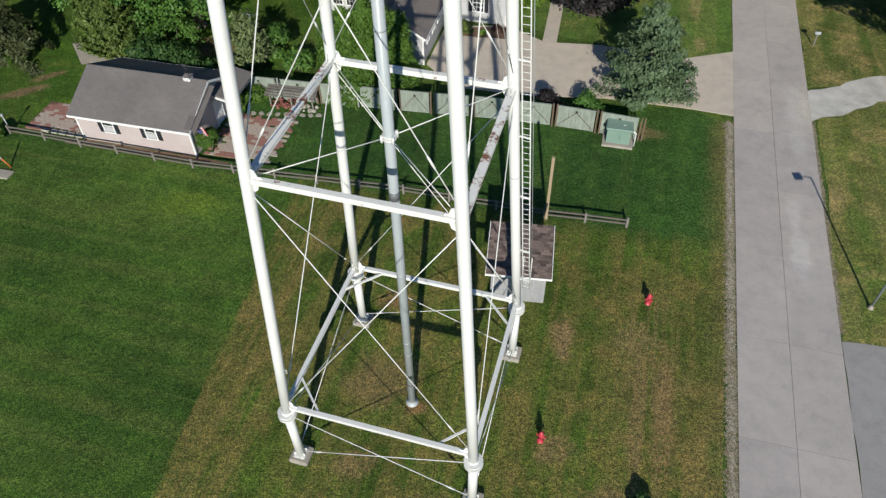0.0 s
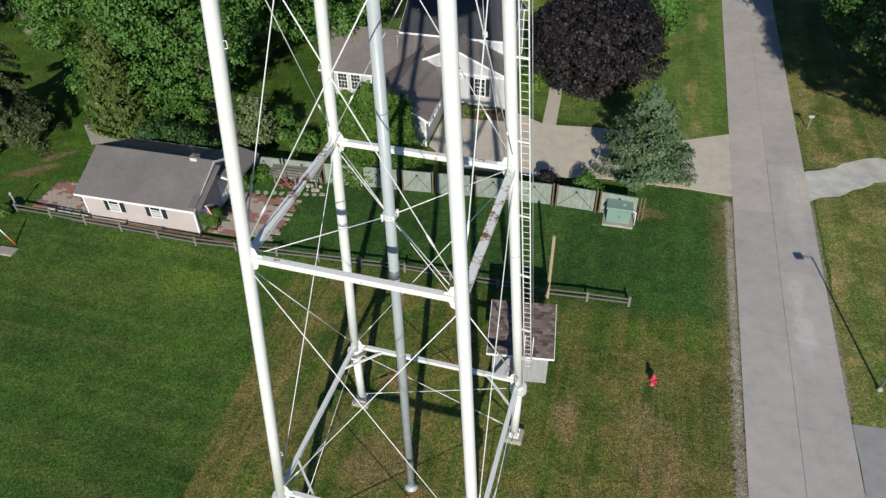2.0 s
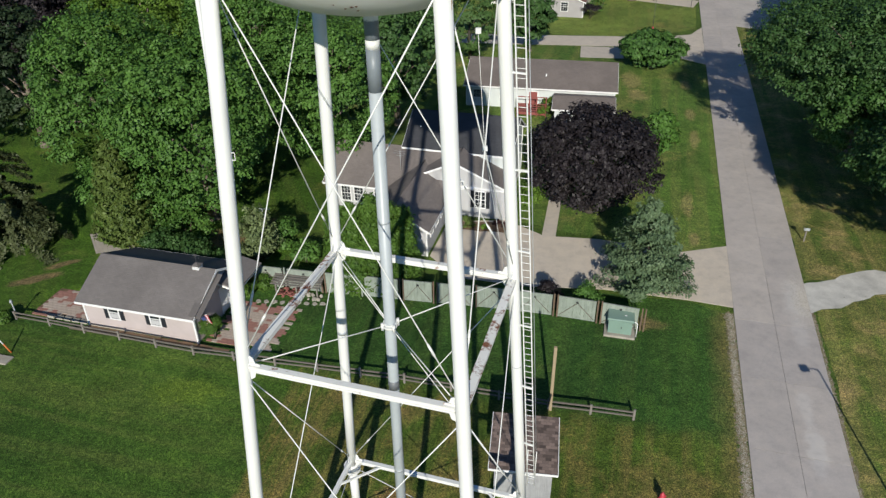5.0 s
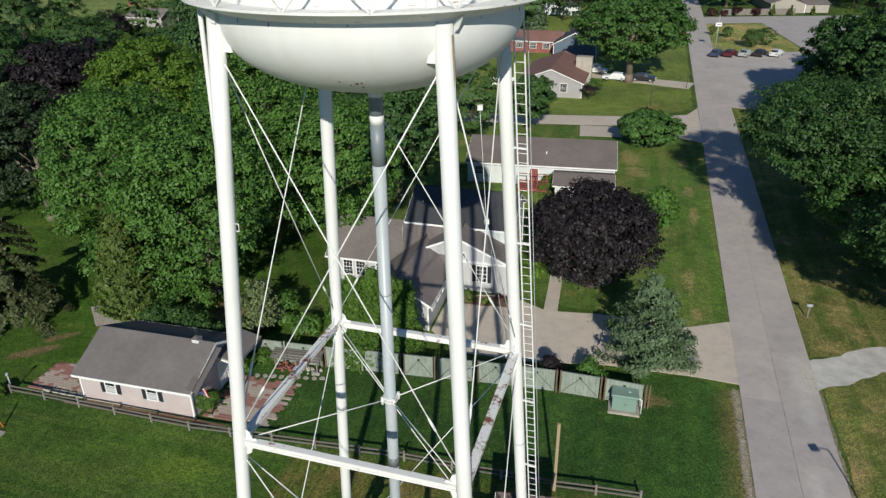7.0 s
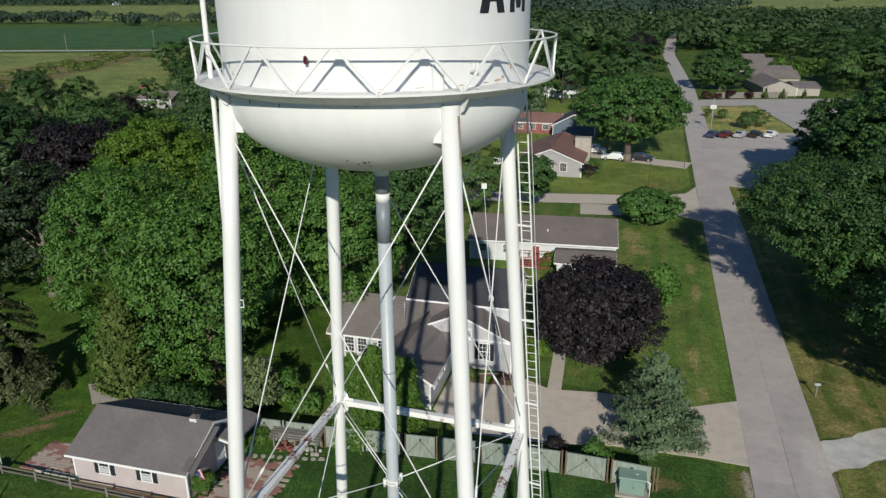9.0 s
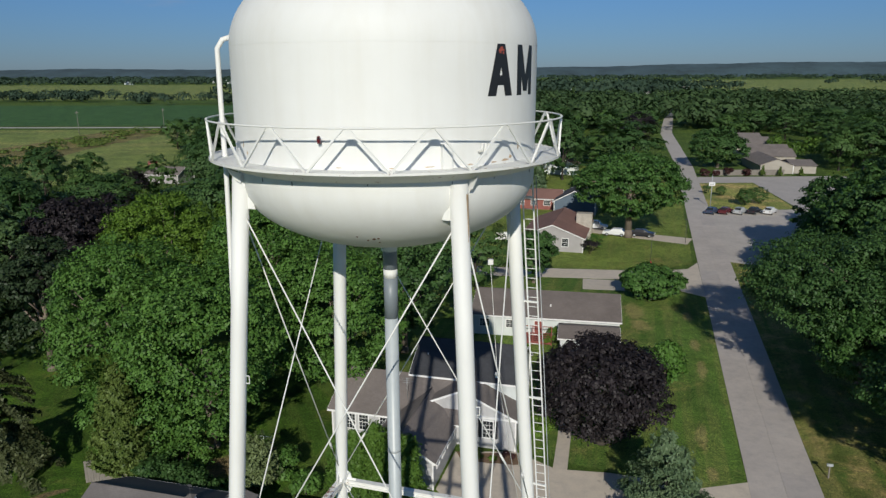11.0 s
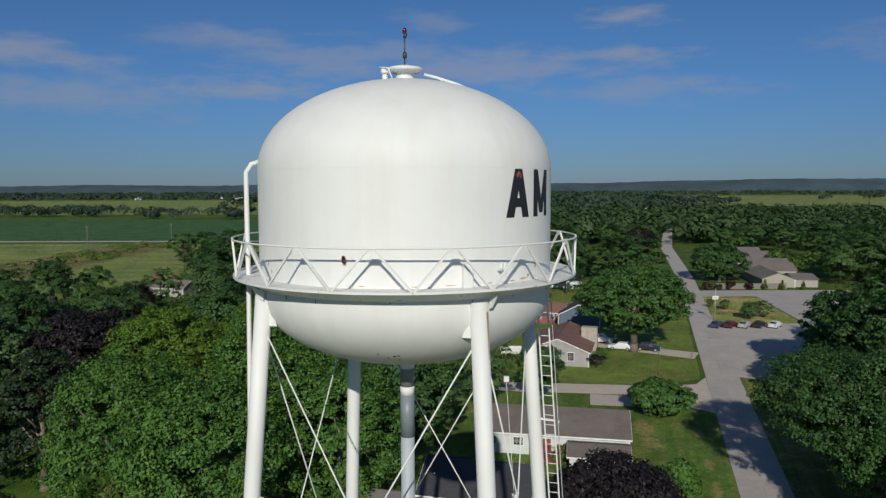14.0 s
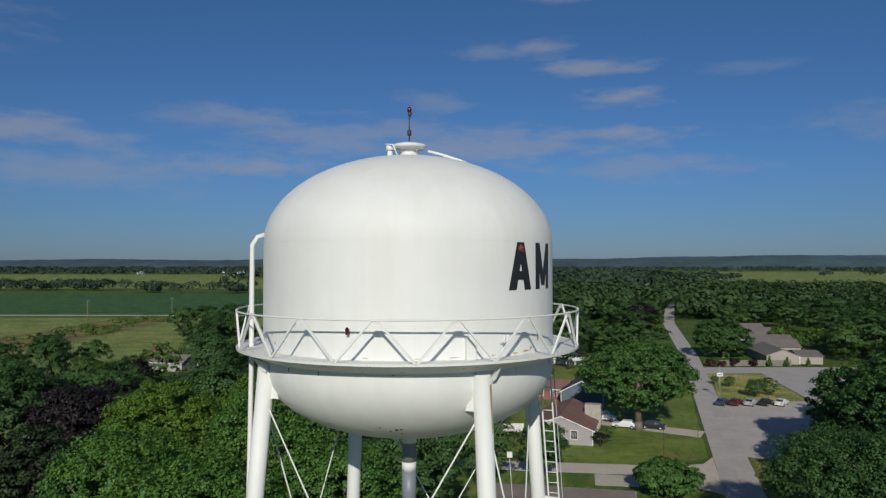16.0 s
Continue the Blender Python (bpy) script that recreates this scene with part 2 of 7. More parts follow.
def lawn_shade_mat():
    """Lawn under the maples, worn to earth in places."""
    m, nt, b = node_mat("lawn_shade")
    co = nt.nodes.new("ShaderNodeTexCoord").outputs["Object"]
    out = grass_colour(nt, co, (0.055, 0.118, 0.020), (0.075, 0.155, 0.022), (0.16, 0.16, 0.055), 0.56, 0.2, 0.12, 20.0)
    for x, y, rx, ry, turn in ((-18.0, 51.5, 3.6, 2.2, 10), (-21.5, 49.0, 2.2, 1.2, 0), (-14.0, 53.5, 2.0, 1.5, 0), (-39.0, 47.5, 2.2, 1.0, 20), (-31.4, 45.6, 2.4, 0.7, 25), (-30.2, 47.6, 1.6, 0.5, 30), (-19.4, 50.2, 2.0, 0.9, 30), (-24.0, 57.0, 3.0, 2.0, 0)):
        out = mixc(nt, mixc(nt, 0.85, (0, 0, 0), spot_mask(nt, co, x, y, rx, ry, turn)), out, (0.20, 0.14, 0.09))
    grass_finish(nt, b, co, out)
    return m


def lawn_front_mat():
    """Front lawns along the street: green, dry at the kerb, bare by the long house."""
    m, nt, b = node_mat("lawn_front")
    co = nt.nodes.new("ShaderNodeTexCoord").outputs["Object"]
    out = grass_colour(nt, co, (0.090, 0.165, 0.040), (0.110, 0.205, 0.048), (0.26, 0.235, 0.10), 0.56, 0.2, 0.22, -15.6)
    for x, y, rx, ry, turn in ((24.6, 90.0, 1.8, 4.5, -8), (24.0, 84.5, 1.6, 2.6, 0), (27.0, 71.0, 0.7, 3.0, -15), (28.6, 78.0, 0.8, 2.4, -15), (22.0, 56.5, 0.7, 3.2, -15), (31.0, 88.0, 0.9, 2.4, -15), (20.8, 50.5, 0.6, 1.6, -15)):
        out = mixc(nt, mixc(nt, 0.5, (0, 0, 0), spot_mask(nt, co, x, y, rx, ry, turn)), out, (0.36, 0.27, 0.15))
    grass_finish(nt, b, co, out)
    return m


R_EDGE = ((11.7, 13.4), (19.3, 40.7))


def leaf_mat(name, dark, light, spread=0.6, gloss=0.55, scale=0.5, thin=0.14):
    """Leaves: each one has its own shade, and light passes through thinly."""
    m, nt, b = node_mat(name)
    isl = nt.nodes.new("ShaderNodeNewGeometry").outputs["Random Per Island"]
    a = ramp(nt, isl, [(0.0, dark), (0.5, tuple((p + q) / 2 for p, q in zip(dark, light))), (1.0, light)])
    n = ramp(nt, tex_noise(nt, scale, 4), [(0.32, scaled(dark, 0.95)), (0.7, light)])
    out = mixc(nt, spread, a, n)
    nt.links.new(out, b.inputs["Base Color"])
    b.inputs["Roughness"].default_value = gloss
    b.inputs["Specular IOR Level"].default_value = 0.25
    tr = nt.nodes.new("ShaderNodeBsdfTranslucent")
    nt.links.new(mixc(nt, 1.0, out, (0.85, 1.2, 0.5), "MULTIPLY"), tr.inputs[0])
    mx = nt.nodes.new("ShaderNodeMixShader")
    mx.inputs[0].default_value = thin
    o = nt.nodes["Material Output"]
    nt.links.new(b.outputs[0], mx.inputs[1])
    nt.links.new(tr.outputs[0], mx.inputs[2])
    nt.links.new(mx.outputs[0], o.inputs[0])
    return m


def tower_paint(name, col, rust=0.66, streak=True, size=2.1):
    """Old white tower enamel: chalky, with faint vertical streaks, grime and small rust spots."""
    m, nt, b = node_mat(name)
    co = nt.nodes.new("ShaderNodeTexCoord").outputs["Object"]
    a = ramp(nt, tex_noise(nt, 0.5, 5, 0.6, co), [(0.3, scaled(col, 0.93)), (0.7, col)])
    if streak:
        s = ramp(nt, tex_noise(nt, 1.0, 6, 0.6, co, (2.2, 2.2, 0.14)), [(0.42, (1, 1, 1)), (0.75, (0.95, 0.94, 0.92))])
        a = mixc(nt, 1.0, a, s, "MULTIPLY")
    k = ramp(nt, tex_noise(nt, size, 8, 0.75, co), [(rust, (0, 0, 0)), (rust + 0.05, (1, 1, 1))])
    a = mixc(nt, k, a, (0.20, 0.075, 0.035))
    nt.links.new(a, b.inputs["Base Color"])
    b.inputs["Roughness"].default_value = 0.62
    bump(nt, b, tex_noise(nt, 1.3, 3, 0.5, co), 0.06, 0.05)
    return m


def shingle_mat(name, col, course=0.14, vary=0.35, grit=0.5):
    """Asphalt shingles: courses and tabs of uneven shade, gritty."""
    m, nt, b = node_mat(name)
    uv = nt.nodes.new("ShaderNodeUVMap").outputs[0]
    br = nt.nodes.new("ShaderNodeTexBrick")
    br.inputs["Color1"].default_value = (*scaled(col, 1 + vary), 1)
    br.inputs["Color2"].default_value = (*scaled(col, 1 - vary), 1)
    br.inputs["Mortar"].default_value = (*scaled(col, 0.55), 1)
    br.inputs["Scale"].default_value = 1.0
    br.inputs["Mortar Size"].default_value = 0.006
    br.inputs["Brick Width"].default_value, br.inputs["Row Height"].default_value = 0.30, course
    nt.links.new(uv, br.inputs["Vector"])
    g = tex_noise(nt, 14, 5, 0.7)
    out = mixc(nt, grit, br.outputs["Color"], ramp(nt, g, [(0.3, scaled(col, 0.75)), (0.7, scaled(col, 1.25))]))
    st = ramp(nt, tex_noise(nt, 0.35, 5), [(0.3, (0.85, 0.85, 0.85)), (0.7, (1.12, 1.12, 1.12))])
    out = mixc(nt, 1.0, out, st, "MULTIPLY")
    nt.links.new(out, b.inputs["Base Color"])
    b.inputs["Roughness"].default_value = 0.9
    bump(nt, b, br.outputs["Fac"], -0.5, 0.008)
    return m


def wood_mat(name, col, grain=(30, 30, 1.2)):
    m, nt, b = node_mat(name)
    f = tex_noise(nt, 1.0, 6, 0.6, None, grain)
    out = mixc(nt, 0.5, ramp(nt, f, [(0.3, scaled(col, 0.6)), (0.7, scaled(col, 1.25))]),
               ramp(nt, tex_noise(nt, 2.0, 4), [(0.3, scaled(col, 0.75)), (0.7, scaled(col, 1.15))]))
    nt.links.new(out, b.inputs["Base Color"])
    b.inputs["Roughness"].default_value = 0.85
    bump(nt, b, f, 0.4, 0.01)
    return m


def siding_mat(name, col, lap=0.11, upright=False):
    """Painted lap siding: shadow line under every lap."""
    m, nt, b = node_mat(name)
    co = nt.nodes.new("ShaderNodeTexCoord").outputs["Object"]
    w = nt.nodes.new("ShaderNodeTexWave")
    w.wave_type, w.bands_direction, w.wave_profile = "BANDS", "X" if upright else "Z", "SAW"
    w.inputs["Scale"].default_value = 2 * math.pi / lap / 20 * 1.0
    nt.links.new(co, w.inputs["Vector"])
    a = ramp(nt, tex_noise(nt, 0.8, 5, 0.6, co), [(0.3, scaled(col, 0.9)), (0.7, scaled(col, 1.04))])
    nt.links.new(a, b.inputs["Base Color"])
    b.inputs["Roughness"].default_value = 0.55
    bump(nt, b, w.outputs["Fac"], 0.6, 0.012)
    return m


def concrete_mat(name, col, stain=0.16, cracks=True, worn=()):
    m, nt, b = node_mat(name)
    co = nt.nodes.new("ShaderNodeTexCoord").outputs["Object"]
    a = ramp(nt, tex_noise(nt, 0.22, 7, 0.6, co), [(0.3, scaled(col, 1 - stain)), (0.7, scaled(col, 1 + stain * 0.7))])
    g = tex_noise(nt, 18, 5, 0.75, co)
    a = mixc(nt, 0.4, a, ramp(nt, g, [(0.3, scaled(col, 0.75)), (0.7, scaled(col, 1.2))]))
    if cracks:
        v = nt.nodes.new("ShaderNodeTexVoronoi")
        v.feature = "DISTANCE_TO_EDGE"
        v.inputs["Scale"].default_value = 0.16
        wob = nt.nodes.new("ShaderNodeVectorMath")
        wob.operation = "ADD"
        nn = nt.nodes.new("ShaderNodeTexNoise")
        nn.inputs["Scale"].default_value = 0.8
        nt.links.new(co, nn.inputs["Vector"])
        nt.links.new(co, wob.inputs[0])
        nt.links.new(nn.outputs["Color"], wob.inputs[1])
        nt.links.new(wob.outputs[0], v.inputs["Vector"])
        k = ramp(nt, v.outputs["Distance"], [(0.0, (1, 1, 1)), (0.004, (0, 0, 0))])
        a = mixc(nt, mixc(nt, 0.14, (0, 0, 0), k), a, scaled(col, 0.45))
    for x, y, rx, ry, turn, k, tone in worn:
        a = mixc(nt, mixc(nt, k, (0, 0, 0), spot_mask(nt, co, x, y, rx, ry, turn)), a, tone)
    rnd1 = nt.nodes.new("ShaderNodeObjectInfo").outputs["Random"]
    a = mixc(nt, 1.0, a, ramp(nt, rnd1, [(0.0, (0.93, 0.93, 0.94)), (1.0, (1.06, 1.05, 1.03))]), "MULTIPLY")
    blot = ramp(nt, tex_noise(nt, 1.1, 7, 0.7, co), [(0.34, (0.86, 0.86, 0.87)), (0.5, (1, 1, 1)), (0.68, (1.10, 1.09, 1.06))])
    a = mixc(nt, 0.8, a, blot, "MULTIPLY")
    nt.links.new(a, b.inputs["Base Color"])
    b.inputs["Roughness"].default_value = 0.88
    bump(nt, b, g, 0.3, 0.01)
    return m


M = {}
M["meadow"] = grass_mat("meadow", (0.075, 0.125, 0.030), (0.09, 0.155, 0.034), (0.22, 0.19, 0.085), 0.60, 0.2)
M["lawn_main"] = lawn_main_mat()
M["lawn_shade"] = lawn_shade_mat()
M["lawn_side"] = grass_mat("lawn_side", (0.135, 0.175, 0.050), (0.110, 0.195, 0.042), (0.34, 0.265, 0.13), 0.50, 0.2, 0.28, -15.6, 0.3)
M["lawn_town"] = grass_mat("lawn_town", (0.140, 0.200, 0.054), (0.170, 0.245, 0.066), (0.24, 0.19, 0.08), 0.58, 0.2, 0.14, -15.6)
M["lawn_front"] = lawn_front_mat()
M["lawn_pale"] = grass_mat("lawn_pale", (0.21, 0.25, 0.085), (0.20, 0.29, 0.085), (0.46, 0.35, 0.17), 0.45, 0.2, 0.1, -15.6)
M["field_green"] = grass_mat("field_green", (0.055, 0.125, 0.050), (0.060, 0.135, 0.052), (0.075, 0.145, 0.055), 0.6, 0.3, 0.0, 0, 0.02)
M["field_pale"] = grass_mat("field_pale", (0.18, 0.235, 0.085), (0.20, 0.26, 0.092), (0.32, 0.29, 0.13), 0.5, 0.3, 0.0, 0, 0.02)
M["field_tan"] = grass_mat("field_tan", (0.19, 0.17, 0.085), (0.13, 0.15, 0.055), (0.28, 0.22, 0.13), 0.5, 0.3, 0.0, 0, 0.03)
M["tower_white"] = tower_paint("tower_white", (0.770, 0.778, 0.762), 0.80)
M["tower_flaking"] = tower_paint("tower_flaking", (0.79, 0.785, 0.755), 0.53, False, 1.1)
M["tower_rusty"] = tower_paint("tower_rusty", (0.78, 0.78, 0.755), 0.60)
M["tower_grey"] = plain("tower_grey", (0.42, 0.46, 0.48), 0.4, 0.14, 6, 0.5, 0.0, 0, (0.20, 0.14, 0.10), 0.70)
M["galvanised"] = plain("galvanised", (0.42, 0.45, 0.47), 0.5, 0.15, 12, 1.5, 0.2)
M["dark_band"] = plain("dark_band", (0.13, 0.14, 0.15), 0.5, 0.2)
M["letter_black"] = plain("letter_black", (0.018, 0.020, 0.024), 0.5, 0.3)
M["red_glass"] = plain("red_glass", (0.10, 0.008, 0.012), 0.3, 0.2)
M["primer_red"] = plain("primer_red", (0.32, 0.07, 0.05), 0.8, 0.3)
M["rust_pale"] = plain("rust_pale", (0.50, 0.37, 0.25), 0.8, 0.4, 14, 3)
M["rust"] = plain("rust", (0.17, 0.07, 0.035), 0.9, 0.4, 20, 4)
PALE, DULL = (0.60, 0.575, 0.555), (0.40, 0.365, 0.345)
M["road"] = concrete_mat("road", (0.475, 0.432, 0.408), worn=((20.8, 27.6, 0.7, 2.6, -15.6, 0.55, PALE), (21.6, 31.0, 0.6, 2.0, -15.6, 0.4, PALE), (25.6, 41.6, 1.2, 3.4, -15.6, 0.6, PALE), (24.3, 38.0, 0.7, 2.4, -15.6, 0.35, PALE),
                                                              (19.2, 34.5, 0.9, 2.6, -15.6, 0.35, DULL), (22.4, 46.5, 0.9, 2.5, -15.6, 0.35, DULL), (17.0, 16.0, 1.0, 0.5, 0, 0.4, DULL)))
M["road_old"] = concrete_mat("road_old", (0.46, 0.425, 0.40))
M["drive"] = concrete_mat("drive", (0.56, 0.495, 0.425), 0.12)
M["asphalt"] = concrete_mat("asphalt", (0.335, 0.325, 0.32), 0.14)
M["joint"] = plain("joint", (0.22, 0.20, 0.185), 0.95, 0.3)
M["gravel"] = plain("gravel", (0.58, 0.56, 0.52), 0.95, 0.35, 16, 0.8, 0, 0.03, (0.10, 0.13, 0.05), 0.66)
M["verge"] = plain("verge", (0.25, 0.205, 0.125), 0.95, 0.65, 22, 2.2, 0, 0.03, (0.10, 0.125, 0.035), 0.52)
M["chips"] = leaf_mat("chips", (0.27, 0.24, 0.195), (0.58, 0.545, 0.485), 0.3, 0.9, 1.5, 0.0)
M["dirt"] = plain("dirt", (0.19, 0.12, 0.075), 0.95, 0.3, 12, 0.9, 0, 0.03, (0.06, 0.09, 0.025), 0.56)
M["footing"] = plain("footing", (0.36, 0.33, 0.28), 0.95, 0.25, 9, 1.5, 0, 0.02)
M["white_trim"] = plain("white_trim", (0.80, 0.80, 0.80), 0.5, 0.06)
M["siding_mauve"] = siding_mat("siding_mauve", (0.52, 0.45, 0.44))
M["siding_grey"] = siding_mat("siding_grey", (0.50, 0.50, 0.51))
M["siding_white"] = siding_mat("siding_white", (0.62, 0.66, 0.66))
M["siding_tan"] = siding_mat("siding_tan", (0.36, 0.33, 0.285))
M["siding_slate"] = siding_mat("siding_slate", (0.36, 0.345, 0.35))
M["pipe_dark"] = plain("pipe_dark", (0.20, 0.23, 0.255), 0.45, 0.15)
M["tower_worn"] = tower_paint("tower_worn", (0.752, 0.757, 0.738), 0.61, True, 3.2)
M["siding_blue"] = siding_mat("siding_blue", (0.10, 0.14, 0.19))
M["roof_grey"] = shingle_mat("roof_grey", (0.165, 0.150, 0.145), vary=0.12)
M["roof_umber"] = shingle_mat("roof_umber", (0.175, 0.148, 0.136), vary=0.15)
M["roof_taupe"] = shingle_mat("roof_taupe", (0.19, 0.165, 0.155), vary=0.15)
M["roof_dark"] = shingle_mat("roof_dark", (0.050, 0.052, 0.060), vary=0.2)
M["roof_brown"] = shingle_mat("roof_brown", (0.135, 0.10, 0.088), 0.17, 0.75, 0.2)
M["roof_red"] = shingle_mat("roof_red", (0.21, 0.115, 0.095), vary=0.15)
M["glass"] = plain("glass", (0.025, 0.03, 0.035), 0.08, 0.3)
M["shutter"] = plain("shutter", (0.022, 0.025, 0.032), 0.5, 0.3)
M["wood_grey"] = wood_mat("wood_grey", (0.21, 0.19, 0.17))
M["wood_brown"] = wood_mat("wood_brown", (0.15, 0.105, 0.07))
M["wood_rail"] = wood_mat("wood_rail", (0.145, 0.13, 0.112))
M["wood_pole"] = wood_mat("wood_pole", (0.36, 0.28, 0.18))
M["wood_dark"] = wood_mat("wood_dark", (0.12, 0.095, 0.075))
M["board_grey"] = wood_mat("board_grey", (0.46, 0.47, 0.48))
M["board_dark"] = wood_mat("board_dark", (0.33, 0.335, 0.345))
M["fence_green"] = wood_mat("fence_green", (0.255, 0.295, 0.25), (5, 5, 0.8))
M["green_metal"] = plain("green_metal", (0.20, 0.30, 0.25), 0.45, 0.1)
M["brick_red"] = plain("brick_red", (0.27, 0.10, 0.085), 0.9, 0.3, 7, 1.2)
M["paver"] = plain("paver", (0.34, 0.17, 0.14), 0.92, 0.25, 9, 1.2)
M["paver_grey"] = plain("paver_grey", (0.47, 0.39, 0.335), 0.92, 0.25, 9, 1.2)
M["stone"] = plain("stone", (0.40, 0.37, 0.32), 0.9, 0.25, 6, 1.5, 0, 0.02)
M["hydrant_red"] = plain("hydrant_red", (0.50, 0.045, 0.065), 0.4, 0.15)
M["steel_dark"] = plain("steel_dark", (0.05, 0.05, 0.055), 0.5, 0.2)
M["deck_red"] = wood_mat("deck_red", (0.26, 0.075, 0.065))
M["bark_dark"] = wood_mat("bark_dark", (0.055, 0.045, 0.036), (9, 9, 1.5))
M["bark"] = wood_mat("bark", (0.19, 0.155, 0.125), (9, 9, 1.5))
M["tyre"] = plain("tyre", (0.02, 0.02, 0.02), 0.9)
M["leaf_green"] = leaf_mat("leaf_green", (0.030, 0.085, 0.015), (0.125, 0.250, 0.048))
M["leaf_bright"] = leaf_mat("leaf_bright", (0.050, 0.110, 0.012), (0.150, 0.255, 0.034))
M["leaf_deep"] = leaf_mat("leaf_deep", (0.026, 0.066, 0.018), (0.076, 0.155, 0.043))
M["leaf_purple"] = leaf_mat("leaf_purple", (0.010, 0.009, 0.010), (0.034, 0.027, 0.031), thin=0.06)
M["leaf_pale"] = leaf_mat("leaf_pale", (0.036, 0.076, 0.026), (0.112, 0.182, 0.068))
M["leaf_dark"] = leaf_mat("leaf_dark", (0.014, 0.030, 0.012), (0.046, 0.074, 0.032))
M["leaf_far"] = leaf_mat("leaf_far", (0.038, 0.088, 0.023), (0.100, 0.182, 0.050), 0.82, 0.6, 0.10)
M["leaf_far_dark"] = leaf_mat("leaf_far_dark", (0.030, 0.073, 0.022), (0.078, 0.150, 0.044), 0.82, 0.6, 0.10)
M["leaf_mid"] = leaf_mat("leaf_mid", (0.027, 0.074, 0.017), (0.096, 0.200, 0.046))
M["leaf_maroon"] = leaf_mat("leaf_maroon", (0.030, 0.012, 0.012), (0.085, 0.034, 0.034))
M["needle_blue"] = leaf_mat("needle_blue", (0.050, 0.098, 0.045), (0.175, 0.245, 0.132))
M["needle_olive"] = leaf_mat("needle_olive", (0.052, 0.092, 0.018), (0.150, 0.205, 0.050))
M["needle_pale"] = leaf_mat("needle_pale", (0.075, 0.115, 0.042), (0.235, 0.285, 0.125))
M["needle_brown"] = leaf_mat("needle_brown", (0.040, 0.056, 0.022), (0.118, 0.138, 0.060))
M["thuja"] = leaf_mat("thuja", (0.040, 0.092, 0.014), (0.108, 0.200, 0.032))
M["weed"] = leaf_mat("weed", (0.055, 0.110, 0.018), (0.120, 0.190, 0.036), 0.4)
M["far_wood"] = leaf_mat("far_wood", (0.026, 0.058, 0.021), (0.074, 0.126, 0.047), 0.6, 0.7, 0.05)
# bluer than far_wood: air haze over the remotest trees is put into the leaf colour
M["dist_wood_hazed"] = leaf_mat("dist_wood_hazed", (0.024, 0.050, 0.034), (0.055, 0.090, 0.058), 0.6, 0.8, 0.02)
# hill woods with the blue of distance haze mixed into the base colour
M["ridge_hazed"] = plain("ridge_hazed", (0.050, 0.088, 0.105), 1.0, 0.5, 0.035, 0.006)


# ---- building blocks ----
def link_mesh(name, me, material, parent=None, label=""):
    ob = new(name, me)
    if material is not None and not me.materials:
        me.materials.append(material)
    if parent is not None:
        ob.parent = parent
    if label:
        ob["label"] = label
    return ob


def part(name, bm, material, parent=None, label="", smooth=False):
    me = bpy.data.meshes.new(name)
    bm.to_mesh(me)
    bm.free()
    if smooth:
        me.shade_smooth()
    return link_mesh(name, me, material, parent, label)


def thing(name, at=(0, 0, 0), turn=0.0, label="", category="", group="", kind=""):
    e = new(name)
    e.matrix_world = pose(*at, 0, 0, turn)
    e.empty_display_size = 0.2
    return tagged(e, label, category, group, kind)


def box(bm, x0, x1, y0, y1, z0, z1, bevel=0.0, m=None):
    vs = [bm.verts.new(v) for v in ((x0, y0, z0), (x1, y0, z0), (x1, y1, z0), (x0, y1, z0), (x0, y0, z1), (x1, y0, z1), (x1, y1, z1), (x0, y1, z1))]
    fs = [bm.faces.new([vs[i] for i in f]) for f in ((3, 2, 1, 0), (4, 5, 6, 7), (0, 1, 5, 4), (1, 2, 6, 5), (2, 3, 7, 6), (3, 0, 4, 7))]
    if bevel:
        es = list({e for f in fs for e in f.edges})
        r = bmesh.ops.bevel(bm, geom=es, offset=bevel, segments=1, affect="EDGES")
        vs = list({v for f in r["faces"] for v in f.verts} | {v for v in vs if v.is_valid})
    if m is not None:
        bmesh.ops.transform(bm, matrix=m, verts=vs)
    return bm


def boxm(*a, **k):
    return box(bmesh.new(), *a, **k)


def tube(bm, p, q, r, r2=None, n=12, cap=True):
    p, q = Vector(p), Vector(q)
    d = (q - p).normalized()
    a = d.orthogonal().normalized() if abs(d.z) < 0.999 else Vector((1, 0, 0))
    b = d.cross(a)
    r2 = r if r2 is None else r2
    rings = []
    for c, rr in ((p, r), (q, r2)):
        rings.append([bm.verts.new(c + (a * math.cos(2 * math.pi * i / n) + b * math.sin(2 * math.pi * i / n)) * rr) for i in range(n)])
    for i in range(n):
        f = bm.faces.new((rings[0][i], rings[0][(i + 1) % n], rings[1][(i + 1) % n], rings[1][i]))
        f.smooth = True
    if cap:
        bm.faces.new(rings[0][::-1])
        bm.faces.new(rings[1])
    return bm


def pipe(bm, pts, r, n=10):
    """A bent pipe along points, with mitred joints."""
    pts = [Vector(p) for p in pts]
    rings = []
    a = None
    for i, p in enumerate(pts):
        d = ((pts[min(i + 1, len(pts) - 1)] - p).normalized() + (p - pts[max(i - 1, 0)]).normalized()).normalized()
        a = d.orthogonal().normalized() if a is None else (a - d * a.dot(d)).normalized()
        b = d.cross(a)
        rings.append([bm.verts.new(p + (a * math.cos(2 * math.pi * k / n) + b * math.sin(2 * math.pi * k / n)) * r) for k in range(n)])
    for u, v in zip(rings, rings[1:]):
        for k in range(n):
            bm.faces.new((u[k], u[(k + 1) % n], v[(k + 1) % n], v[k])).smooth = True
    bm.faces.new(rings[0][::-1])
    bm.faces.new(rings[-1])
    return bm


